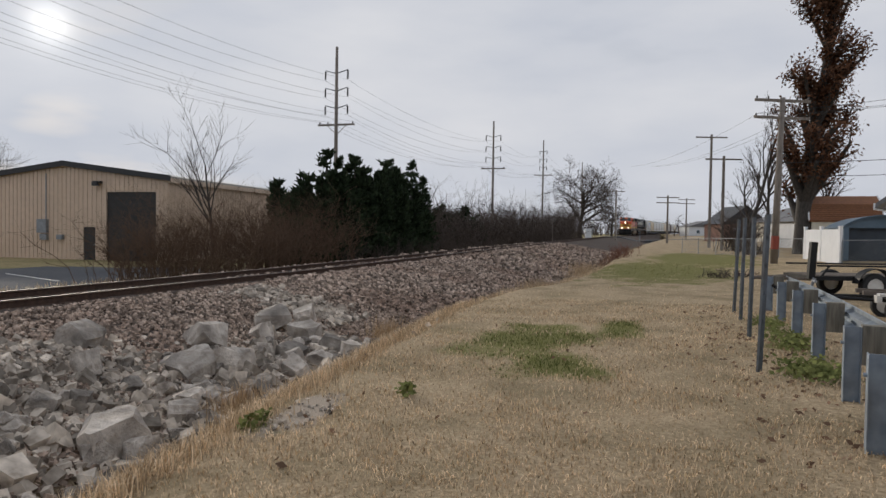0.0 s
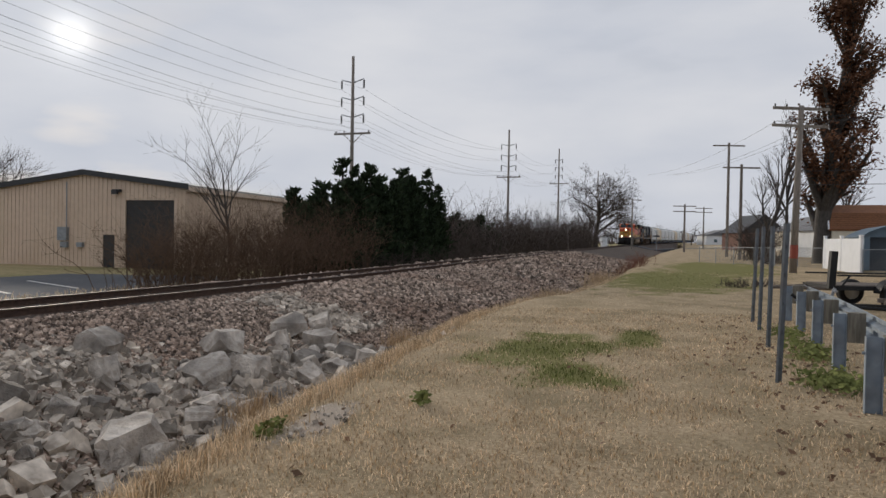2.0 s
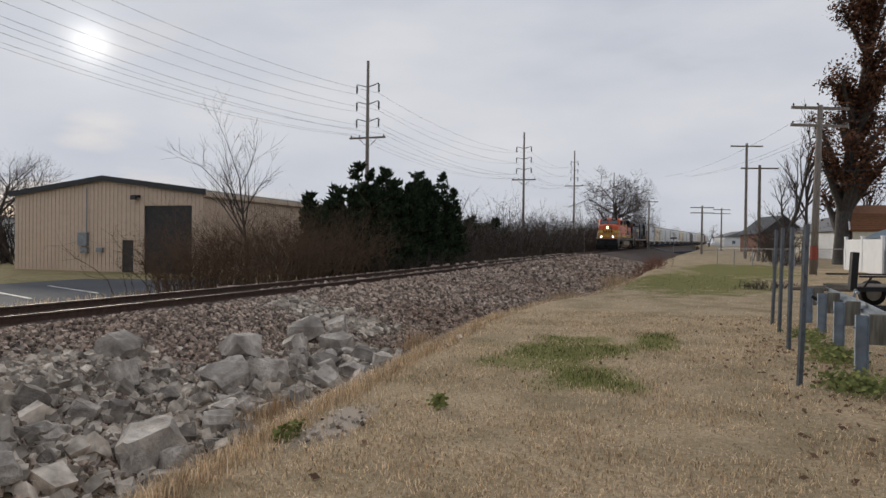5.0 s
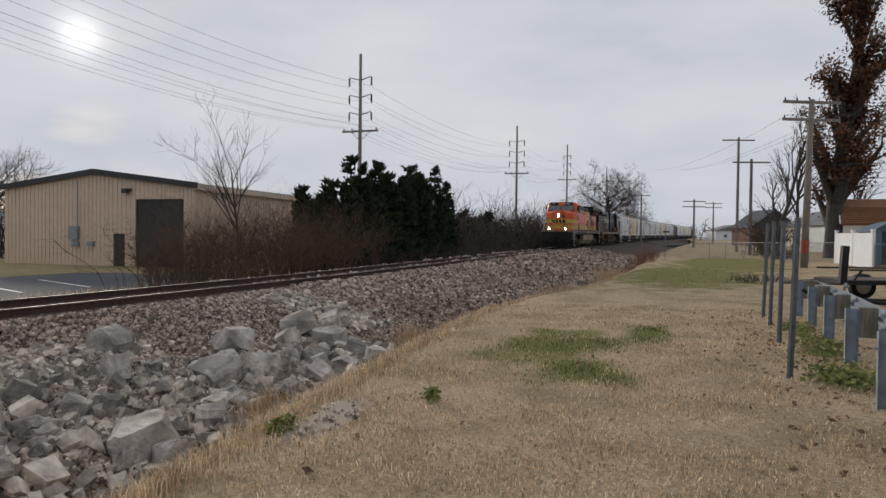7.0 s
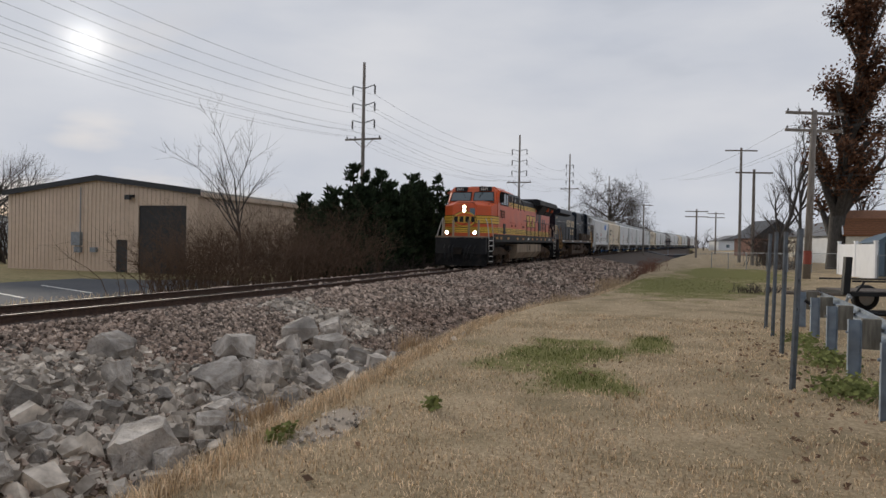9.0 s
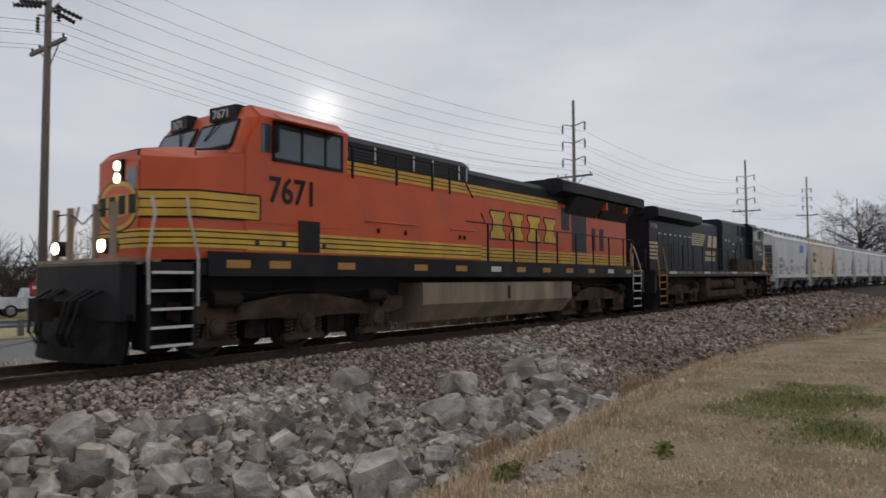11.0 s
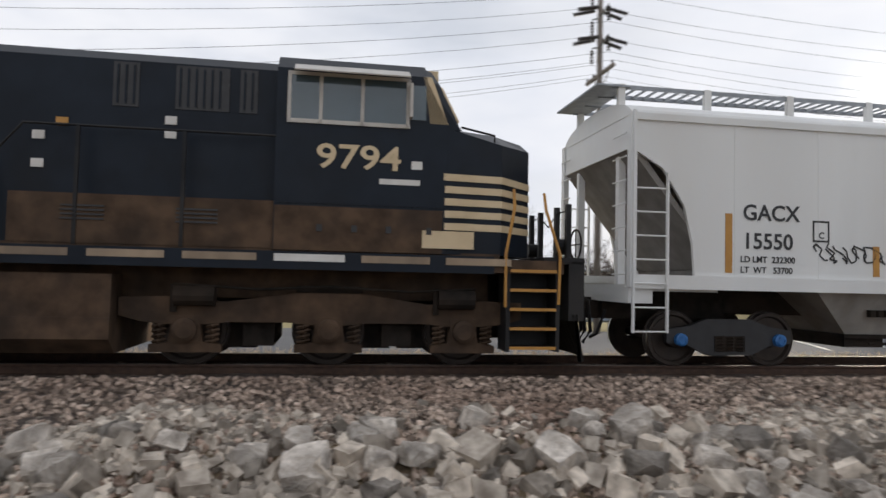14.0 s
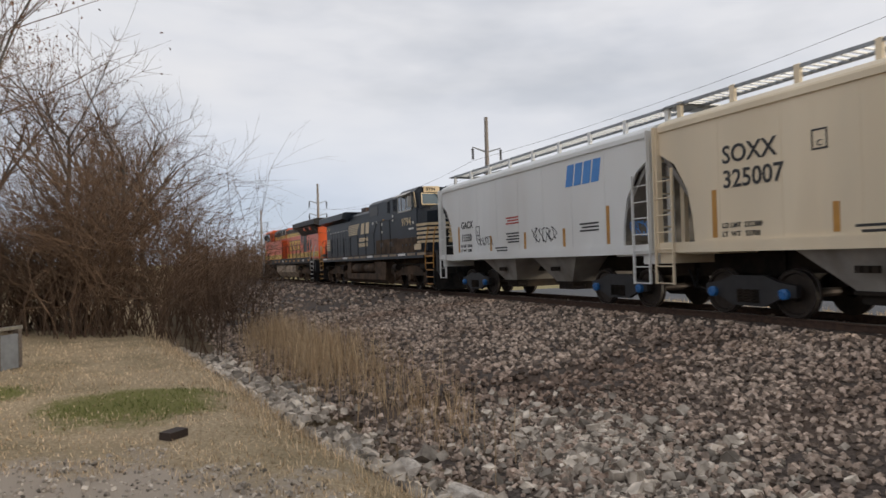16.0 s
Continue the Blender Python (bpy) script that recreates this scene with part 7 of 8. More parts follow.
# ---- across the track: road, signs, pickup, crossing ----
def build_far_side():
    gr = empty("guardrail", None, "low steel guardrail beside the road across the track", "guardrail")
    a, b = from_az(54, 33, -0.55), from_az(40.5, 37, -0.55)
    for k in range(7):
        p = a.lerp(b, k / 6)
        part("post", boxes((p.x - 0.08, p.x + 0.08, p.y - 0.1, p.y + 0.1, -0.7, 0.15)), M_BLOCK, gr)
    bm = bmesh.new()
    loft(bm, [[(p.x, p.y, -0.2), (p.x + 0.05, p.y - 0.06, -0.1), (p.x, p.y, 0.0), (p.x + 0.05, p.y - 0.06, 0.1), (p.x + 0.02, p.y + 0.04, 0.1), (p.x + 0.02, p.y + 0.04, -0.2)] for p in (a, b)])
    part("beam", bm, M_GALV, gr)
    for az, dist in ((45.6, 34.5), (41.3, 36.5)):
        p = from_az(az, dist, -0.55)
        th = empty("road_sign", Matrix.Translation(p) @ Matrix.Rotation(radians(az), 4, "Z"), "back of a diamond-shaped warning sign on a steel post", "road sign", "diamond signs")
        part("post", boxes((-0.03, 0.03, -0.02, 0.02, 0, 2.0)), M_POST, th)
        bm = boxes((-0.38, 0.38, -0.035, -0.02, -0.38, 0.38))
        bm.transform(Matrix.Translation((0, 0, 1.55)) @ Matrix.Rotation(math.pi / 4, 4, "Y"))
        part("sign_panel", bm, M_DARKTRIM, th)
    p = from_az(50.6, 44, -0.6)
    th = empty("stop_sign", Matrix.Translation(p) @ Matrix.Rotation(radians(50), 4, "Z"), "red octagonal stop sign on a post", "road sign")
    part("post", boxes((-0.03, 0.03, -0.02, 0.02, 0, 2.2)), M_POST, th)
    bm = bmesh.new()
    prism(bm, [(0.42 * math.cos(k * math.tau / 8 + math.pi / 8), 2.0 + 0.42 * math.sin(k * math.tau / 8 + math.pi / 8)) for k in range(8)], -0.04, -0.02)
    part("sign_panel", bm, mat("sign_red", (0.45, 0.03, 0.03), None, 3, 0.5), th)
    part("sign_bar", boxes((-0.26, 0.26, -0.046, -0.04, 1.92, 2.08)), M_WHITE, th)
    for az, dist, lab, turn in ((43.8, 52, "white crew-cab pickup truck parked beyond the road", 0.1), (50.5, 52, "white pickup truck with a dark bed beyond the road", 0.2)):
        p = from_az(az, dist, -0.5)
        th = empty("pickup_truck", Matrix.Translation(p) @ Matrix.Rotation(radians(az) + turn, 4, "Z"), lab, "pickup truck", "parked pickups")
        bm = bmesh.new()
        prism(bm, [(-2.8, 0.55), (2.75, 0.55), (2.8, 1.0), (2.5, 1.12), (1.3, 1.2), (0.7, 1.85), (-0.9, 1.85), (-1.1, 1.25), (-2.8, 1.25)], -0.95, 0.95)
        part("body", bm, mat("white_car_paint_far", (0.75, 0.76, 0.78), None, 2, 0.3), th, bevel=0.05)
        for side in (-1, 1):
            part("window", boxes((-0.75, 0.0, side * 0.95, side * 0.96, 1.3, 1.75), (0.08, 0.6, side * 0.95, side * 0.96, 1.3, 1.7)), M_GLASS, th)
            for x in (-1.75, 1.85):
                wheel(th, (x, side * 0.85, 0.4), 0.4, 0.26, M_GREY)
        part("headlight", boxes((2.74, 2.8, -0.85, -0.5, 0.85, 1.0), (2.74, 2.8, 0.5, 0.85, 0.85, 1.0)), M_WHITE, th)
    for az, dist, w, d, h, lab, m_ in ((41.5, 92, 9, 5, 2.4, "long pale low building beyond the road", M_CREAMWALL), (52, 92, 22, 10, 4.0, "pale flat-roofed building in the distance", M_CREAMWALL), (36, 95, 18, 10, 4.5, "pale warehouse behind bare trees", M_SIDING), (93, 62, 16, 8, 2.8, "white outbuilding across the track", M_SIDING), (112, 70, 14, 6, 2.6, "pale fenced yard building across the track", M_CREAMWALL)):
        p = from_az(az, dist, -0.7)
        th = empty("building", Matrix.Translation(p) @ Matrix.Rotation(radians(az), 4, "Z"), lab, "building", "distant buildings")
        part("wall", boxes((-w / 2, w / 2, 0, d, 0, h)), m_, th)
        part("roof", boxes((-w / 2 - 0.3, w / 2 + 0.3, -0.3, d + 0.3, h, h + 0.25)), M_GREY, th)
        for k in range(3):
            x = -w * 0.35 + k * w * 0.3
            part("window", boxes((x, x + w * 0.1, -0.04, 0, h * 0.35, h * 0.7)), M_GLASS, th)
    for i, (az, dist, h) in enumerate(((33.5, 66, 9), (36.5, 62, 10), (47, 75, 11), (55, 80, 11), (60, 70, 10), (72, 60, 8), (100, 45, 8), (108, 55, 9), (120, 60, 9))):
        p = from_az(az, dist)
        s, n = to_sn(p.x, p.y)
        bare_tree("bare_tree", s, n, h, "leafless tree across the track", 120 + i, 0.2, 3, (10, 6, 5), 0.8, shrink=0.66)
    # level crossing: road, cabinet, gates
    road = bmesh.new()
    loft(road, [[sn(s, n, ground_z(s, n) + 0.03 if abs(n - track_n(s)) > 3 else RAIL_Z + rise(s) - 0.01) for s in (146, 153)] + [sn(s, n, -3) for s in (153, 146)] for n in (-60, -20, -4, 4, 7.5, 9.0, 11.0, 14, 20, 60)])
    tagged(part("road", road, M_ASPH), "grey asphalt road over a level crossing", "road", kind="structure")
    p = sn(140, 13.2, 0.7)
    th = empty("signal_cabinet", Matrix.Translation(p), "white signal cabinet beside the level crossing", "cabinet")
    part("body", boxes((-0.6, 0.6, -0.5, 0.5, -0.4, 1.9)), M_VINYL, th, bevel=0.03)
    part("roof", boxes((-0.7, 0.7, -0.6, 0.6, 1.9, 2.0)), M_GREY, th)
    for n_ in (12.6, 3.2):
        p = sn(143, n_, 0.6)
        th = empty("crossing_signal", Matrix.Translation(p), "railway crossing signal mast with crossed white boards", "signal", "crossing signals")
        part("mast", tubes(0.06, [(0, 0, -0.4), (0, 0, 3.6)]), M_GREY, th)
        part("crossbuck", tubes(0.07, [(-0.5, 0, 3.0), (0.5, 0, 3.7)], [(-0.5, 0, 3.7), (0.5, 0, 3.0)]), M_WHITE, th)
        part("lamp_bar", boxes((-0.6, 0.6, -0.1, 0.1, 2.3, 2.6)), M_DARKTRIM, th)
    p = sn(100, 14.6, 0.2)
    th = empty("line_post", Matrix.Translation(p), "short dark timber post beside the track", "post")
    part("post", boxes((-0.1, 0.1, -0.1, 0.1, 0, 3.2)), M_POLE, th)
    # stripes of the car park
    for k in range(4):
        p0, p1 = sn(12 + 2.9 * k, 22, -0.54), sn(14.0 + 2.9 * k, 27, -0.54)
        bm = bmesh.new()
        d = (p1 - p0).normalized()
        q = Vector((-d.y, d.x, 0)) * 0.06
        loft(bm, [[c - q, c + q, c + q + Vector((0, 0, 0.012)), c - q + Vector((0, 0, 0.012))] for c in (p0 + Vector((0, 0, ground_z(*to_sn(p0.x, p0.y)) + 0.545)), p1 + Vector((0, 0, ground_z(*to_sn(p1.x, p1.y)) + 0.545)))])
        tagged(part("parking_stripe", bm, M_WHITE), "white painted parking stripe on asphalt", "road marking", "parking stripes", "structure")


build_far_side()


# ---- stones, boulders, grass near the camera ----
M_STONE = mat("ballast_stone", (0.50, 0.395, 0.32), (0.20, 0.15, 0.115), 11, 0.9, vary=0.7, island=True, spec=0.25, dirt=(0.17, 0.105, 0.075), dirt_scale=0.35, dirt_amt=0.6)
M_PALESTONE = mat("pale_limestone_rubble", (0.56, 0.49, 0.41), (0.25, 0.21, 0.17), 7, 0.9, vary=0.6, island=True, spec=0.2)
# stains, strengthened to paint in lit tops against shaded gaps between rocks
M_ROCK = mat("limestone_boulder", (0.66, 0.60, 0.53), (0.30, 0.26, 0.22), 4.0, 0.9, bump=1.0, bump_scale=16, vary=0.5, spec=0.2, dirt=(0.07, 0.056, 0.046), dirt_scale=1.9, dirt_amt=0.8, detail=9)


def stones(name, pts, sizes, material, label, category, seed):
    """Broken stones: six-sided lumps, each with its own shape and turn."""
    rng = np.random.default_rng(seed)
    k = len(pts)
    c = np.array([(x, y, z) for x in (-1, 1) for y in (-1, 1) for z in (-1, 1)], float)
    v = c[None] * rng.uniform(0.55, 1.0, (k, 1, 3)) + rng.uniform(-0.27, 0.27, (k, 8, 3))
    q = rng.normal(size=(k, 4))
    q /= np.linalg.norm(q, axis=1)[:, None]
    w, x, y, z = q.T
    R = np.stack([np.stack([1 - 2 * (y * y + z * z), 2 * (x * y - z * w), 2 * (x * z + y * w)], 1), np.stack([2 * (x * y + z * w), 1 - 2 * (x * x + z * z), 2 * (y * z - x * w)], 1), np.stack([2 * (x * z - y * w), 2 * (y * z + x * w), 1 - 2 * (x * x + y * y)], 1)], 1)
    v = np.einsum("kij,kvj->kvi", R, v) * (np.array(sizes)[:, None, None] * 0.5)
    v += np.array(pts)[:, None, :]
    f = np.array([(0, 1, 3, 2), (4, 6, 7, 5), (0, 4, 5, 1), (2, 3, 7, 6), (0, 2, 6, 4), (1, 5, 7, 3)])
    faces = (f[None] + (np.arange(k) * 8)[:, None, None]).reshape(-1, 4)
    ob = raw(name, v.reshape(-1, 3).tolist(), faces.tolist(), material)
    return tagged(ob, label, category, kind="stuff")


def build_ballast():
    rng = random.Random(71)
    pts, sizes = [], []
    for count, r0, r1, a, b in ((35000, -9.0, 17.0, 0.042, 0.082), (11000, -26.0, -9.0, 0.055, 0.10), (8000, 17.0, 34.0, 0.085, 0.15), (3500, 34.0, 75.0, 0.14, 0.24), (1500, -60.0, -26.0, 0.10, 0.18)):
        for _ in range(count):
            s = rng.uniform(r0, r1)
            c, e = track_n(s), lawn_edge(s)
            n = rng.uniform(e + 1.3 + 0.5 * rng.random(), c - 1.25) if rng.random() < 0.86 else rng.uniform(c - 1.3, c + 2.4)
            d = rng.uniform(a, b)
            if abs(abs(n - c) - 0.755) < 0.12:
                continue
            sunk = 0.05 if abs(n - c) < 1.35 else 0.0
            pts.append(sn(s, n, ground_z(s, n) + d * 0.24 - sunk + 0.02 * noise.noise(Vector((s * 3, n * 3, 0)))))
            sizes.append(d)
    stones("ballast_stones", [tuple(p) for p in pts], sizes, M_STONE, "loose angular grey-brown railway ballast stones", "ballast", 5)
    pts, sizes = [], []

    def scatter(count, place, a, b, bury=0.15):
        for _ in range(count):
            s, n = place()
            d = rng.uniform(a, b) * (1 if rng.random() < 0.85 else 1.7)
            pts.append(sn(s, n, ground_z(s, n) + d * bury))
            sizes.append(d)

    scatter(2800, lambda: (rng.uniform(-3.0, 13.4), rng.gauss(6.1, 0.75)), 0.03, 0.10, 0.25)
    scatter(900, lambda: (rng.uniform(-2.5, 13.2), rng.gauss(5.9, 0.6)), 0.10, 0.20, 0.2)
    scatter(2800, lambda: (rng.gauss(-1.7, 0.8), rng.gauss(7.4, 0.5)), 0.02, 0.08, 0.25)
    scatter(2800, lambda: (rng.gauss(6.8, 0.9), rng.gauss(7.5, 0.6)), 0.02, 0.09, 0.25)
    scatter(2400, lambda: (14.8 + rng.gauss(0, 0.45), rng.uniform(6.9, 9.7)), 0.03, 0.12, 0.2)
    scatter(1500, lambda: (rng.gauss(-6.5, 1.2), rng.gauss(4.4, 0.6)), 0.03, 0.09, 0.2)

    def ditch():
        s = rng.uniform(-18.5, -3.5)
        return s, lawn_edge(s) + rng.gauss(1.15, 0.3)

    scatter(1800, ditch, 0.04, 0.14, 0.25)

    def drive():
        while True:
            s, n = rng.uniform(-8, 7.5), rng.uniform(-5.5, 4.5)
            if gravel_patch(s, n) > 0.15:
                return s, n

    scatter(3000, drive, 0.010, 0.028, 0.15)
    stones("rubble", [tuple(p) for p in pts], sizes, M_PALESTONE, "pale broken limestone rubble and gravel along the ditch", "rubble", 6)


build_ballast()


def rock_mesh(seed):
    """A quarried block: a box split along random flat planes, its faces roughened."""
    rng = random.Random(seed)
    k = (rng.uniform(0.42, 0.56), rng.uniform(0.34, 0.48), rng.uniform(0.24, 0.40))
    bm = boxes((-k[0], k[0], -k[1], k[1], -k[2], k[2]))
    for _ in range(9):
        no = Vector((rng.gauss(0, 1), rng.gauss(0, 1), rng.gauss(0, 0.8))).normalized()
        reach = sum(abs(no[i]) * k[i] for i in range(3))
        res = bmesh.ops.bisect_plane(bm, geom=bm.verts[:] + bm.edges[:] + bm.faces[:], plane_co=no * reach * rng.uniform(0.58, 0.82), plane_no=no, clear_outer=True)
        bmesh.ops.edgeloop_fill(bm, edges=[g for g in res["geom_cut"] if isinstance(g, bmesh.types.BMEdge)])
    bmesh.ops.remove_doubles(bm, verts=bm.verts[:], dist=0.012)
    bmesh.ops.triangulate(bm, faces=bm.faces[:])
    bmesh.ops.subdivide_edges(bm, edges=bm.edges[:], cuts=2, use_grid_fill=True)
    bmesh.ops.recalc_face_normals(bm, faces=bm.faces)
    bm.normal_update()
    for v in bm.verts:
        q = v.co * 5 + Vector((seed * 3.1, 0, 0))
        v.co += v.normal * (0.045 * noise.noise(q) + 0.02 * noise.noise(q * 3))
    me = bpy.data.meshes.new("boulder")
    bm.to_mesh(me)
    bm.free()
    me.materials.append(M_ROCK)
    return me


# the larger rocks: along, across, size
ROCKS_A = [(3.1, 6.7, 0.62), (3.0, 6.2, 0.55), (3.8, 6.4, 0.4), (2.2, 6.3, 0.5), (4.5, 5.9, 0.38), (7.7, 7.7, 0.72), (6.3, 6.3, 0.4), (5.8, 5.4, 0.72), (7.6, 6.2, 0.34), (7.1, 5.5, 0.45), (10.0, 7.4, 0.75), (8.6, 6.5, 0.78), (9.4, 6.4, 0.65), (12.3, 7.5, 0.98), (13.5, 7.4, 0.65), (10.8, 6.2, 0.66), (10.1, 5.7, 0.58), (10.9, 5.7, 0.56), (8.5, 5.3, 0.5), (12.1, 6.0, 0.66), (11.9, 5.5, 0.62), (12.3, 6.7, 0.68), (7.8, 5.7, 0.5)]
ROCKS_B = [(-2.7, 7.3, 0.47), (-2.2, 6.6, 0.42), (0.4, 6.8, 0.4), (-0.1, 6.3, 0.5), (0.9, 6.4, 0.47), (-0.2, 6.8, 0.42), (1.3, 6.6, 0.24), (-0.6, 6.7, 0.28), (0.5, 6.0, 0.36), (1.5, 6.1, 0.24), (-2.9, 6.5, 0.42), (-2.4, 6.9, 0.34), (-2.5, 5.8, 0.45), (-3.9, 5.1, 0.34), (-8.4, 2.1, 0.4), (-7.4, 2.4, 0.34), (-6.3, 2.7, 0.42), (5.2, 4.6, 0.55), (4.0, 4.9, 0.5), (3.0, 5.2, 0.4)]


def build_boulders():
    meshes = [rock_mesh(200 + i) for i in range(14)]
    rng = random.Random(9)
    spots = [(s, n, d) for s, n, d in ROCKS_A + ROCKS_B]
    for _ in range(150):
        s = rng.uniform(3.5, 13.4) if rng.random() < 0.75 else rng.uniform(-3, 3.5)
        n = rng.uniform(4.6, 7.2) if s > 3 else rng.uniform(5.6, 7.1)
        spots.append((s, n, rng.uniform(0.16, 0.36) if rng.random() < 0.72 else rng.uniform(0.36, 0.56) if s > 3.5 else 0.38))
    for i, (s, n, d) in enumerate(spots):
        ob = new("boulder", meshes[i % 14])
        z = ground_z(s, n) + d * 0.2
        ob.matrix_basis = Matrix.Translation(sn(s, n, z)) @ Euler((rng.uniform(-0.5, 0.5), rng.uniform(-0.5, 0.5), rng.uniform(0, 6.28))).to_matrix().to_4x4() @ Matrix.Diagonal((d * 0.86, d * 0.86, d * 0.86, 1))
        tagged(ob, "large pale grey limestone boulder in the ditch rubble" if d > 0.5 else "grey limestone rock in the ditch rubble", "rock", "rocks of the ditch")


build_boulders()


def blades(name, rows, material, label, category="grass"):
    """Single blades of grass: rows of base, height, width, lean, turn."""
    a = np.array(rows)
    p, h, w, ln, t = a[:, :3], a[:, 3], a[:, 4], a[:, 5], a[:, 6]
    u = np.stack([np.cos(t), np.sin(t), 0 * t], 1)
    d = np.stack([-np.sin(t), np.cos(t), 0 * t], 1)
    top = p + d * (h * ln)[:, None] + np.array([0, 0, 1.0]) * (h * np.sqrt(np.maximum(1 - ln * ln, 0.05)))[:, None]
    mid = p + d * (h * ln * 0.35)[:, None] + np.array([0, 0, 1.0]) * (h * 0.55)[:, None]
    v = np.stack([p - u * w[:, None], p + u * w[:, None], mid + u * (w * 0.8)[:, None], mid - u * (w * 0.8)[:, None], top], 1)
    k = len(a)
    base = (np.arange(k) * 5)[:, None]
    faces = (np.array([0, 1, 2, 3])[None] + base).tolist() + (np.array([3, 2, 4])[None] + base).tolist()
    return tagged(raw(name, v.reshape(-1, 3).tolist(), faces, material), label, category, kind="stuff")


def build_grass():
    rng = random.Random(33)
    dry, green = [], []
    for _ in range(230000):
        r = 2.4 + 14.6 * rng.random() ** 1.15 if rng.random() < 0.85 else rng.uniform(17.0, 40.0)
        az = rng.uniform(-40, 62) if rng.random() < 0.72 else rng.uniform(118, 180)
        p = from_az(az, r)
        s, n = to_sn(p.x, p.y)
        if n > lawn_edge(s) + 0.25 or gravel_patch(s, n) > 0.2 + 0.2 * rng.random():
            continue
        bald = noise.noise(Vector((s * 0.8, n * 0.8, 7)))
        if rng.random() < bald * 1.4 - 0.1:
            continue
        g = greenness(s, n) > rng.uniform(0.05, 0.75)
        k = 1 + r * 0.05
        h = rng.uniform(0.025, 0.06) * (1.25 if g else 1.0)
        (green if g else dry).append((p.x, p.y, ground_z(s, n) - 0.004, h, rng.uniform(0.0020, 0.0042) * k, rng.uniform(0.3, 0.93), rng.uniform(0, 6.283)))
    blades("dormant_grass", dry, M_STRAW, "short dormant straw-coloured lawn grass")
    blades("green_grass", green, M_GREEN, "green patches of grass in the dormant lawn")
    fringe = []
    for _ in range(30000):
        s = rng.uniform(-20, 34) if rng.random() < 0.4 else rng.uniform(1.5, 16)
        n = lawn_edge(s) + rng.gauss(0.2, 0.2)
        if rng.random() < 0.35 + 0.5 * noise.noise(Vector((s * 1.1, 0, 3))):
            continue
        p = sn(s, n, ground_z(s, n) - 0.01)
        fringe.append((p.x, p.y, p.z, rng.uniform(0.08, 0.24), rng.uniform(0.002, 0.005), rng.uniform(0.2, 0.85), rng.uniform(0, 6.283)))
    blades("ditch_fringe_grass", fringe, M_STRAW, "longer dry grass along the edge of the ditch")
    reeds = []
    for cs, cn, rs, rn, k, hh in ((-14.5, 2.9, 3.6, 1.1, 1700, 0.95), (-9.8, 3.4, 2.4, 0.8, 500, 0.55), (-19, 2.6, 2.5, 0.8, 900, 1.1), (7.6, 5.0, 0.6, 0.3, 500, 0.55), (14.2, 5.7, 0.6, 0.4, 350, 0.6), (27, 4.6, 3, 0.6, 900, 0.6), (40, 4.0, 6, 0.9, 900, 0.9)):
        for _ in range(k):
            s, n = rng.gauss(cs, rs * 0.5), rng.gauss(cn, rn * 0.5)
            p = sn(s, n, ground_z(s, n) - 0.02)
            reeds.append((p.x, p.y, p.z, hh * rng.uniform(0.4, 1.1), rng.uniform(0.003, 0.007), rng.uniform(0.05, 0.6), rng.uniform(0, 6.283)))
    blades("dry_reeds", reeds, M_REED, "tall dry tan weeds in the ditch", "weeds")
    far = []
    for _ in range(16000):
        s, n = rng.uniform(-25, 32), rng.uniform(14.2, 20.4)
        p = sn(s, n, ground_z(s, n) - 0.02)
        far.append((p.x, p.y, p.z, rng.uniform(0.08, 0.3), rng.uniform(0.006, 0.012), rng.uniform(0.1, 0.7), rng.uniform(0, 6.283)))
    blades("verge_grass", far, M_STRAW, "rough dry verge grass across the track")
    # fallen leaves and low weeds by the fence posts
    V, F = [], []
    for _ in range(420):
        if rng.random() < 0.8:
            s, n = rng.gauss(10, 3), rng.gauss(-1.5, 0.5)
        else:
            s, n = rng.uniform(2, 16), rng.uniform(-1.5, 3.5)
        p = sn(s, n, ground_z(s, n) + rng.uniform(0.01, 0.035))
        a = Vector((rng.uniform(-1, 1), rng.uniform(-1, 1), rng.uniform(-0.4, 0.4))).normalized() * rng.uniform(0.02, 0.045)
        b = a.orthogonal().normalized() * a.length * 0.6
        i = len(V)
        V += [p - a, p + b, p + a, p - b]
        F.append((i, i + 1, i + 2, i + 3))
    tagged(raw("fallen_leaves", V, F, mat("brown_fallen_leaf", (0.20, 0.11, 0.06), (0.12, 0.07, 0.04), 2, 0.9, vary=0.4, island=True)), "brown fallen leaves scattered over the lawn", "leaves", kind="stuff")
    V, F = [], []
    for cs, cn, rs, rn, k in ((9.0, -1.75, 0.7, 0.35, 500), (11.5, -1.9, 0.9, 0.3, 420), (5.2, 3.3, 0.16, 0.10, 70), (13.5, -1.9, 0.9, 0.3, 300), (6.5, 2.4, 0.12, 0.1, 70)):
        for _ in range(k):
            s, n = rng.gauss(cs, rs * 0.5), rng.gauss(cn, rn * 0.5)
            p = sn(s, n, ground_z(s, n) + rng.uniform(0.02, 0.12))
            a = Vector((rng.uniform(-1, 1), rng.uniform(-1, 1), rng.uniform(-0.3, 0.6))).normalized() * rng.uniform(0.02, 0.05)
            b = a.orthogonal().normalized() * a.length * 0.6
            i = len(V)
            V += [p - a, p + b, p + a, p - b]
            F.append((i, i + 1, i + 2, i + 3))
    tagged(raw("low_weeds", V, F, M_GREEN), "low dark green weeds in the lawn", "weeds", kind="stuff")


build_grass()


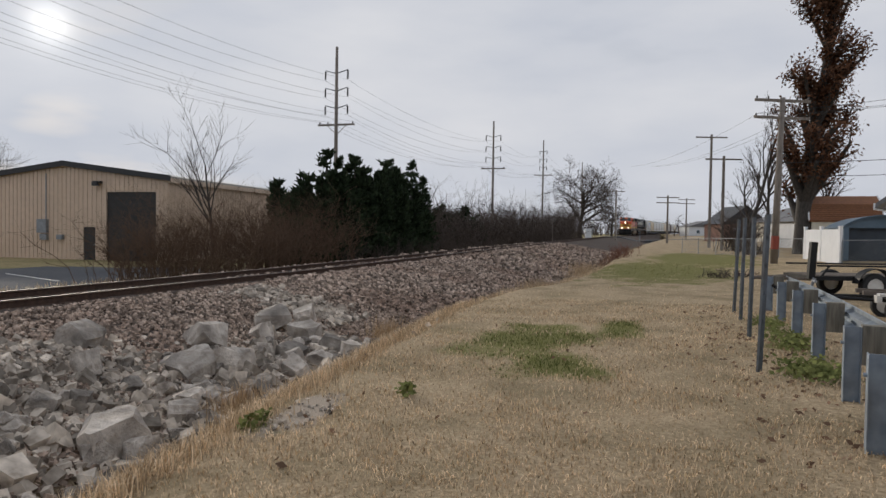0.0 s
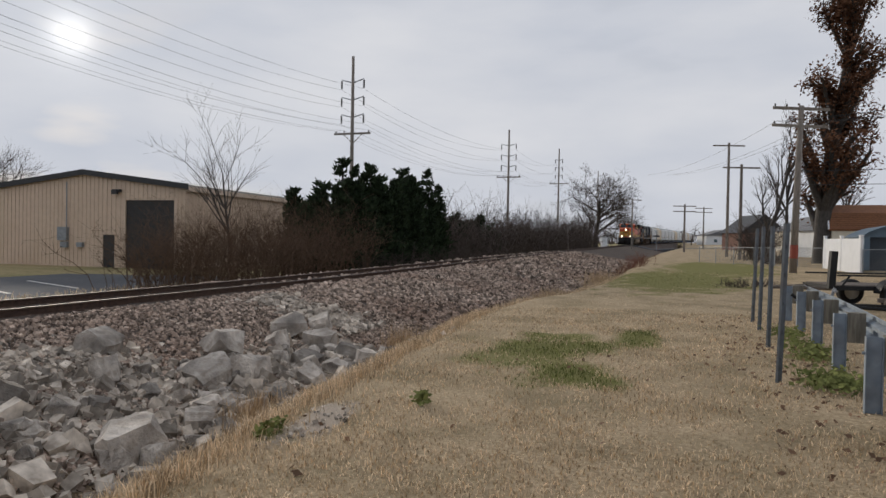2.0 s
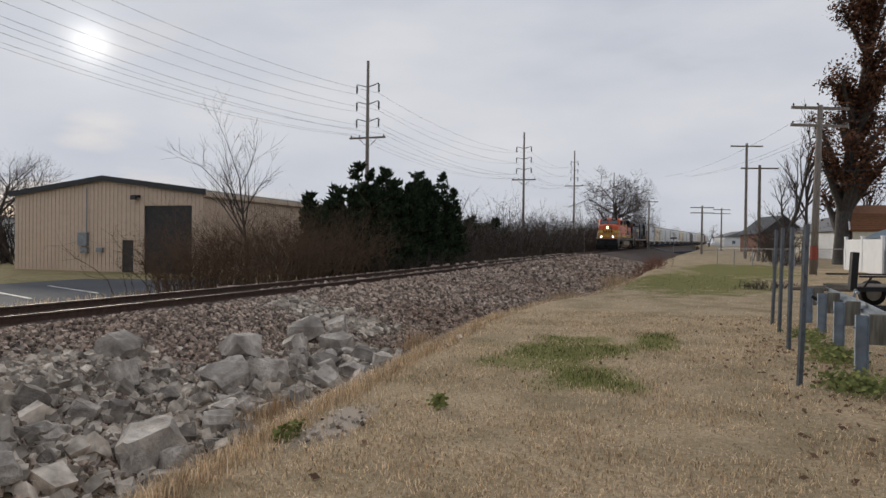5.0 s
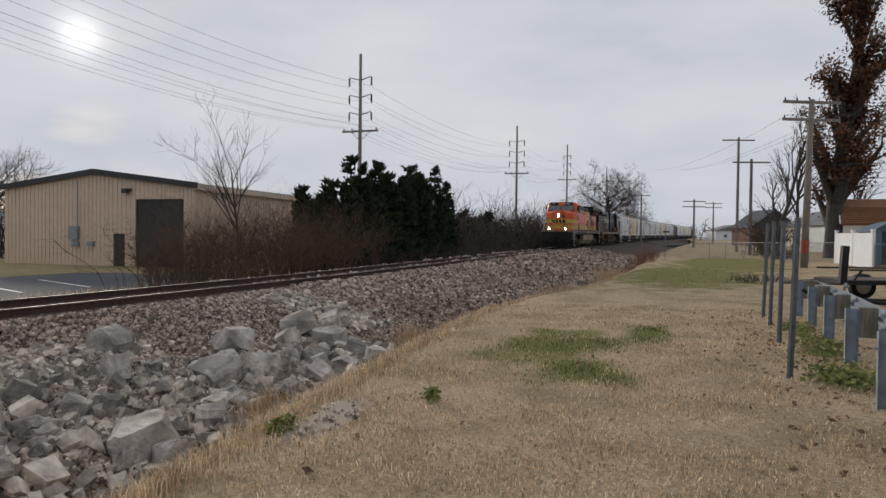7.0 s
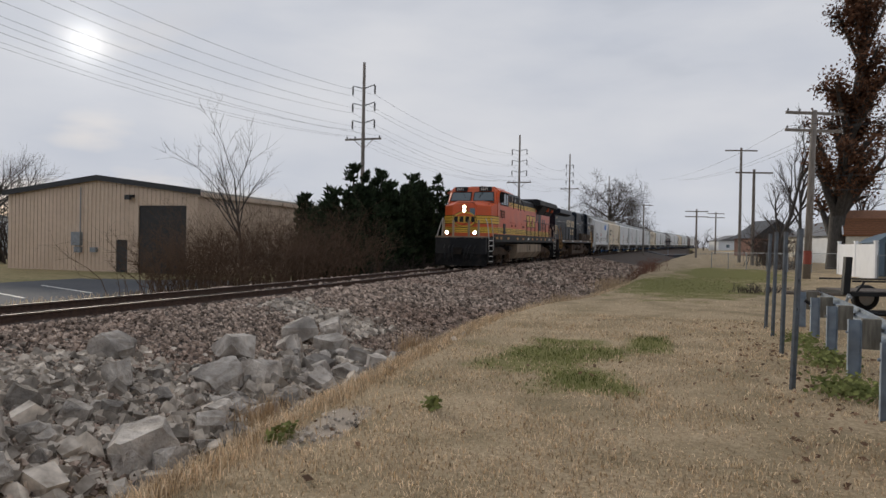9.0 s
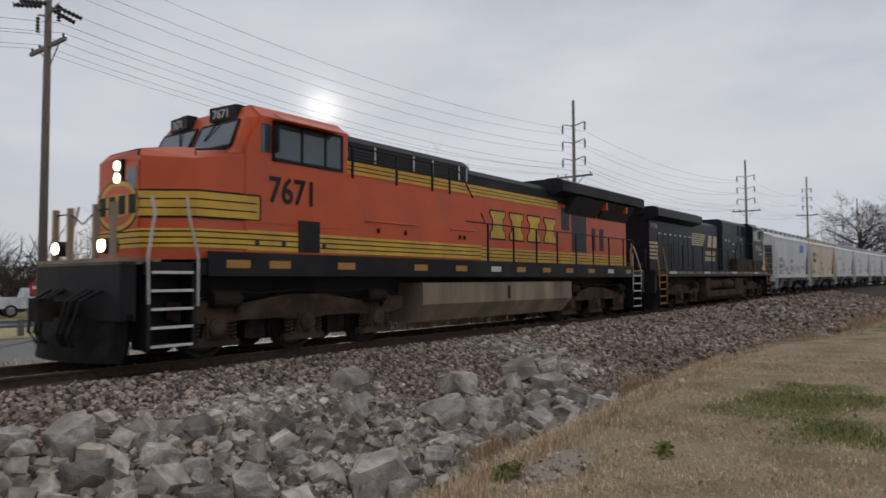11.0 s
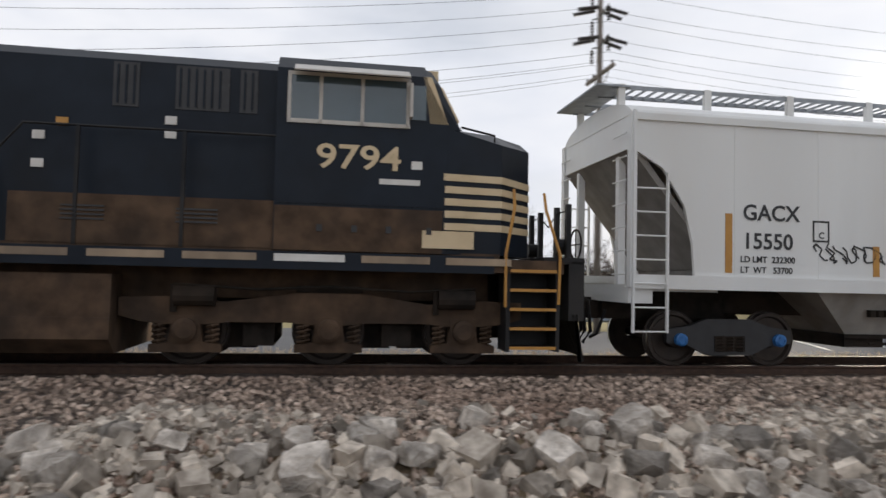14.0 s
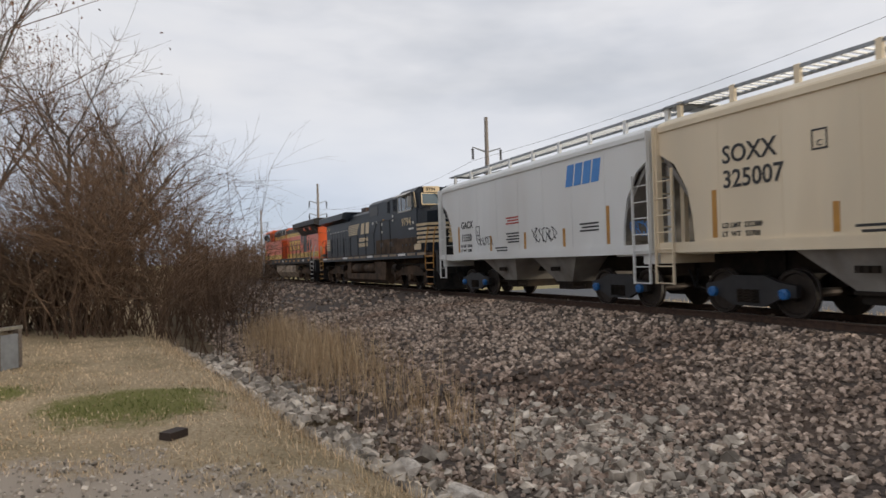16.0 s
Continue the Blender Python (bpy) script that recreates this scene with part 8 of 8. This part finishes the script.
def motions():
    for i, (car, gap, length, inset, way) in enumerate(TRAIN):
        walk(car, [(k * 0.2, car_pose(front_at(k * 0.2) + gap, length, inset, way)) for k in range(81)])
        if i < 5:
            for ws, r in SPINS[car]:
                x, y, z = ws.location
                walk(ws, [(k / 30, pose(x, y, z, 0, math.degrees((front_at(0) - front_at(k / 30)) / r) * way, 0)) for k in range(481)])


motions()
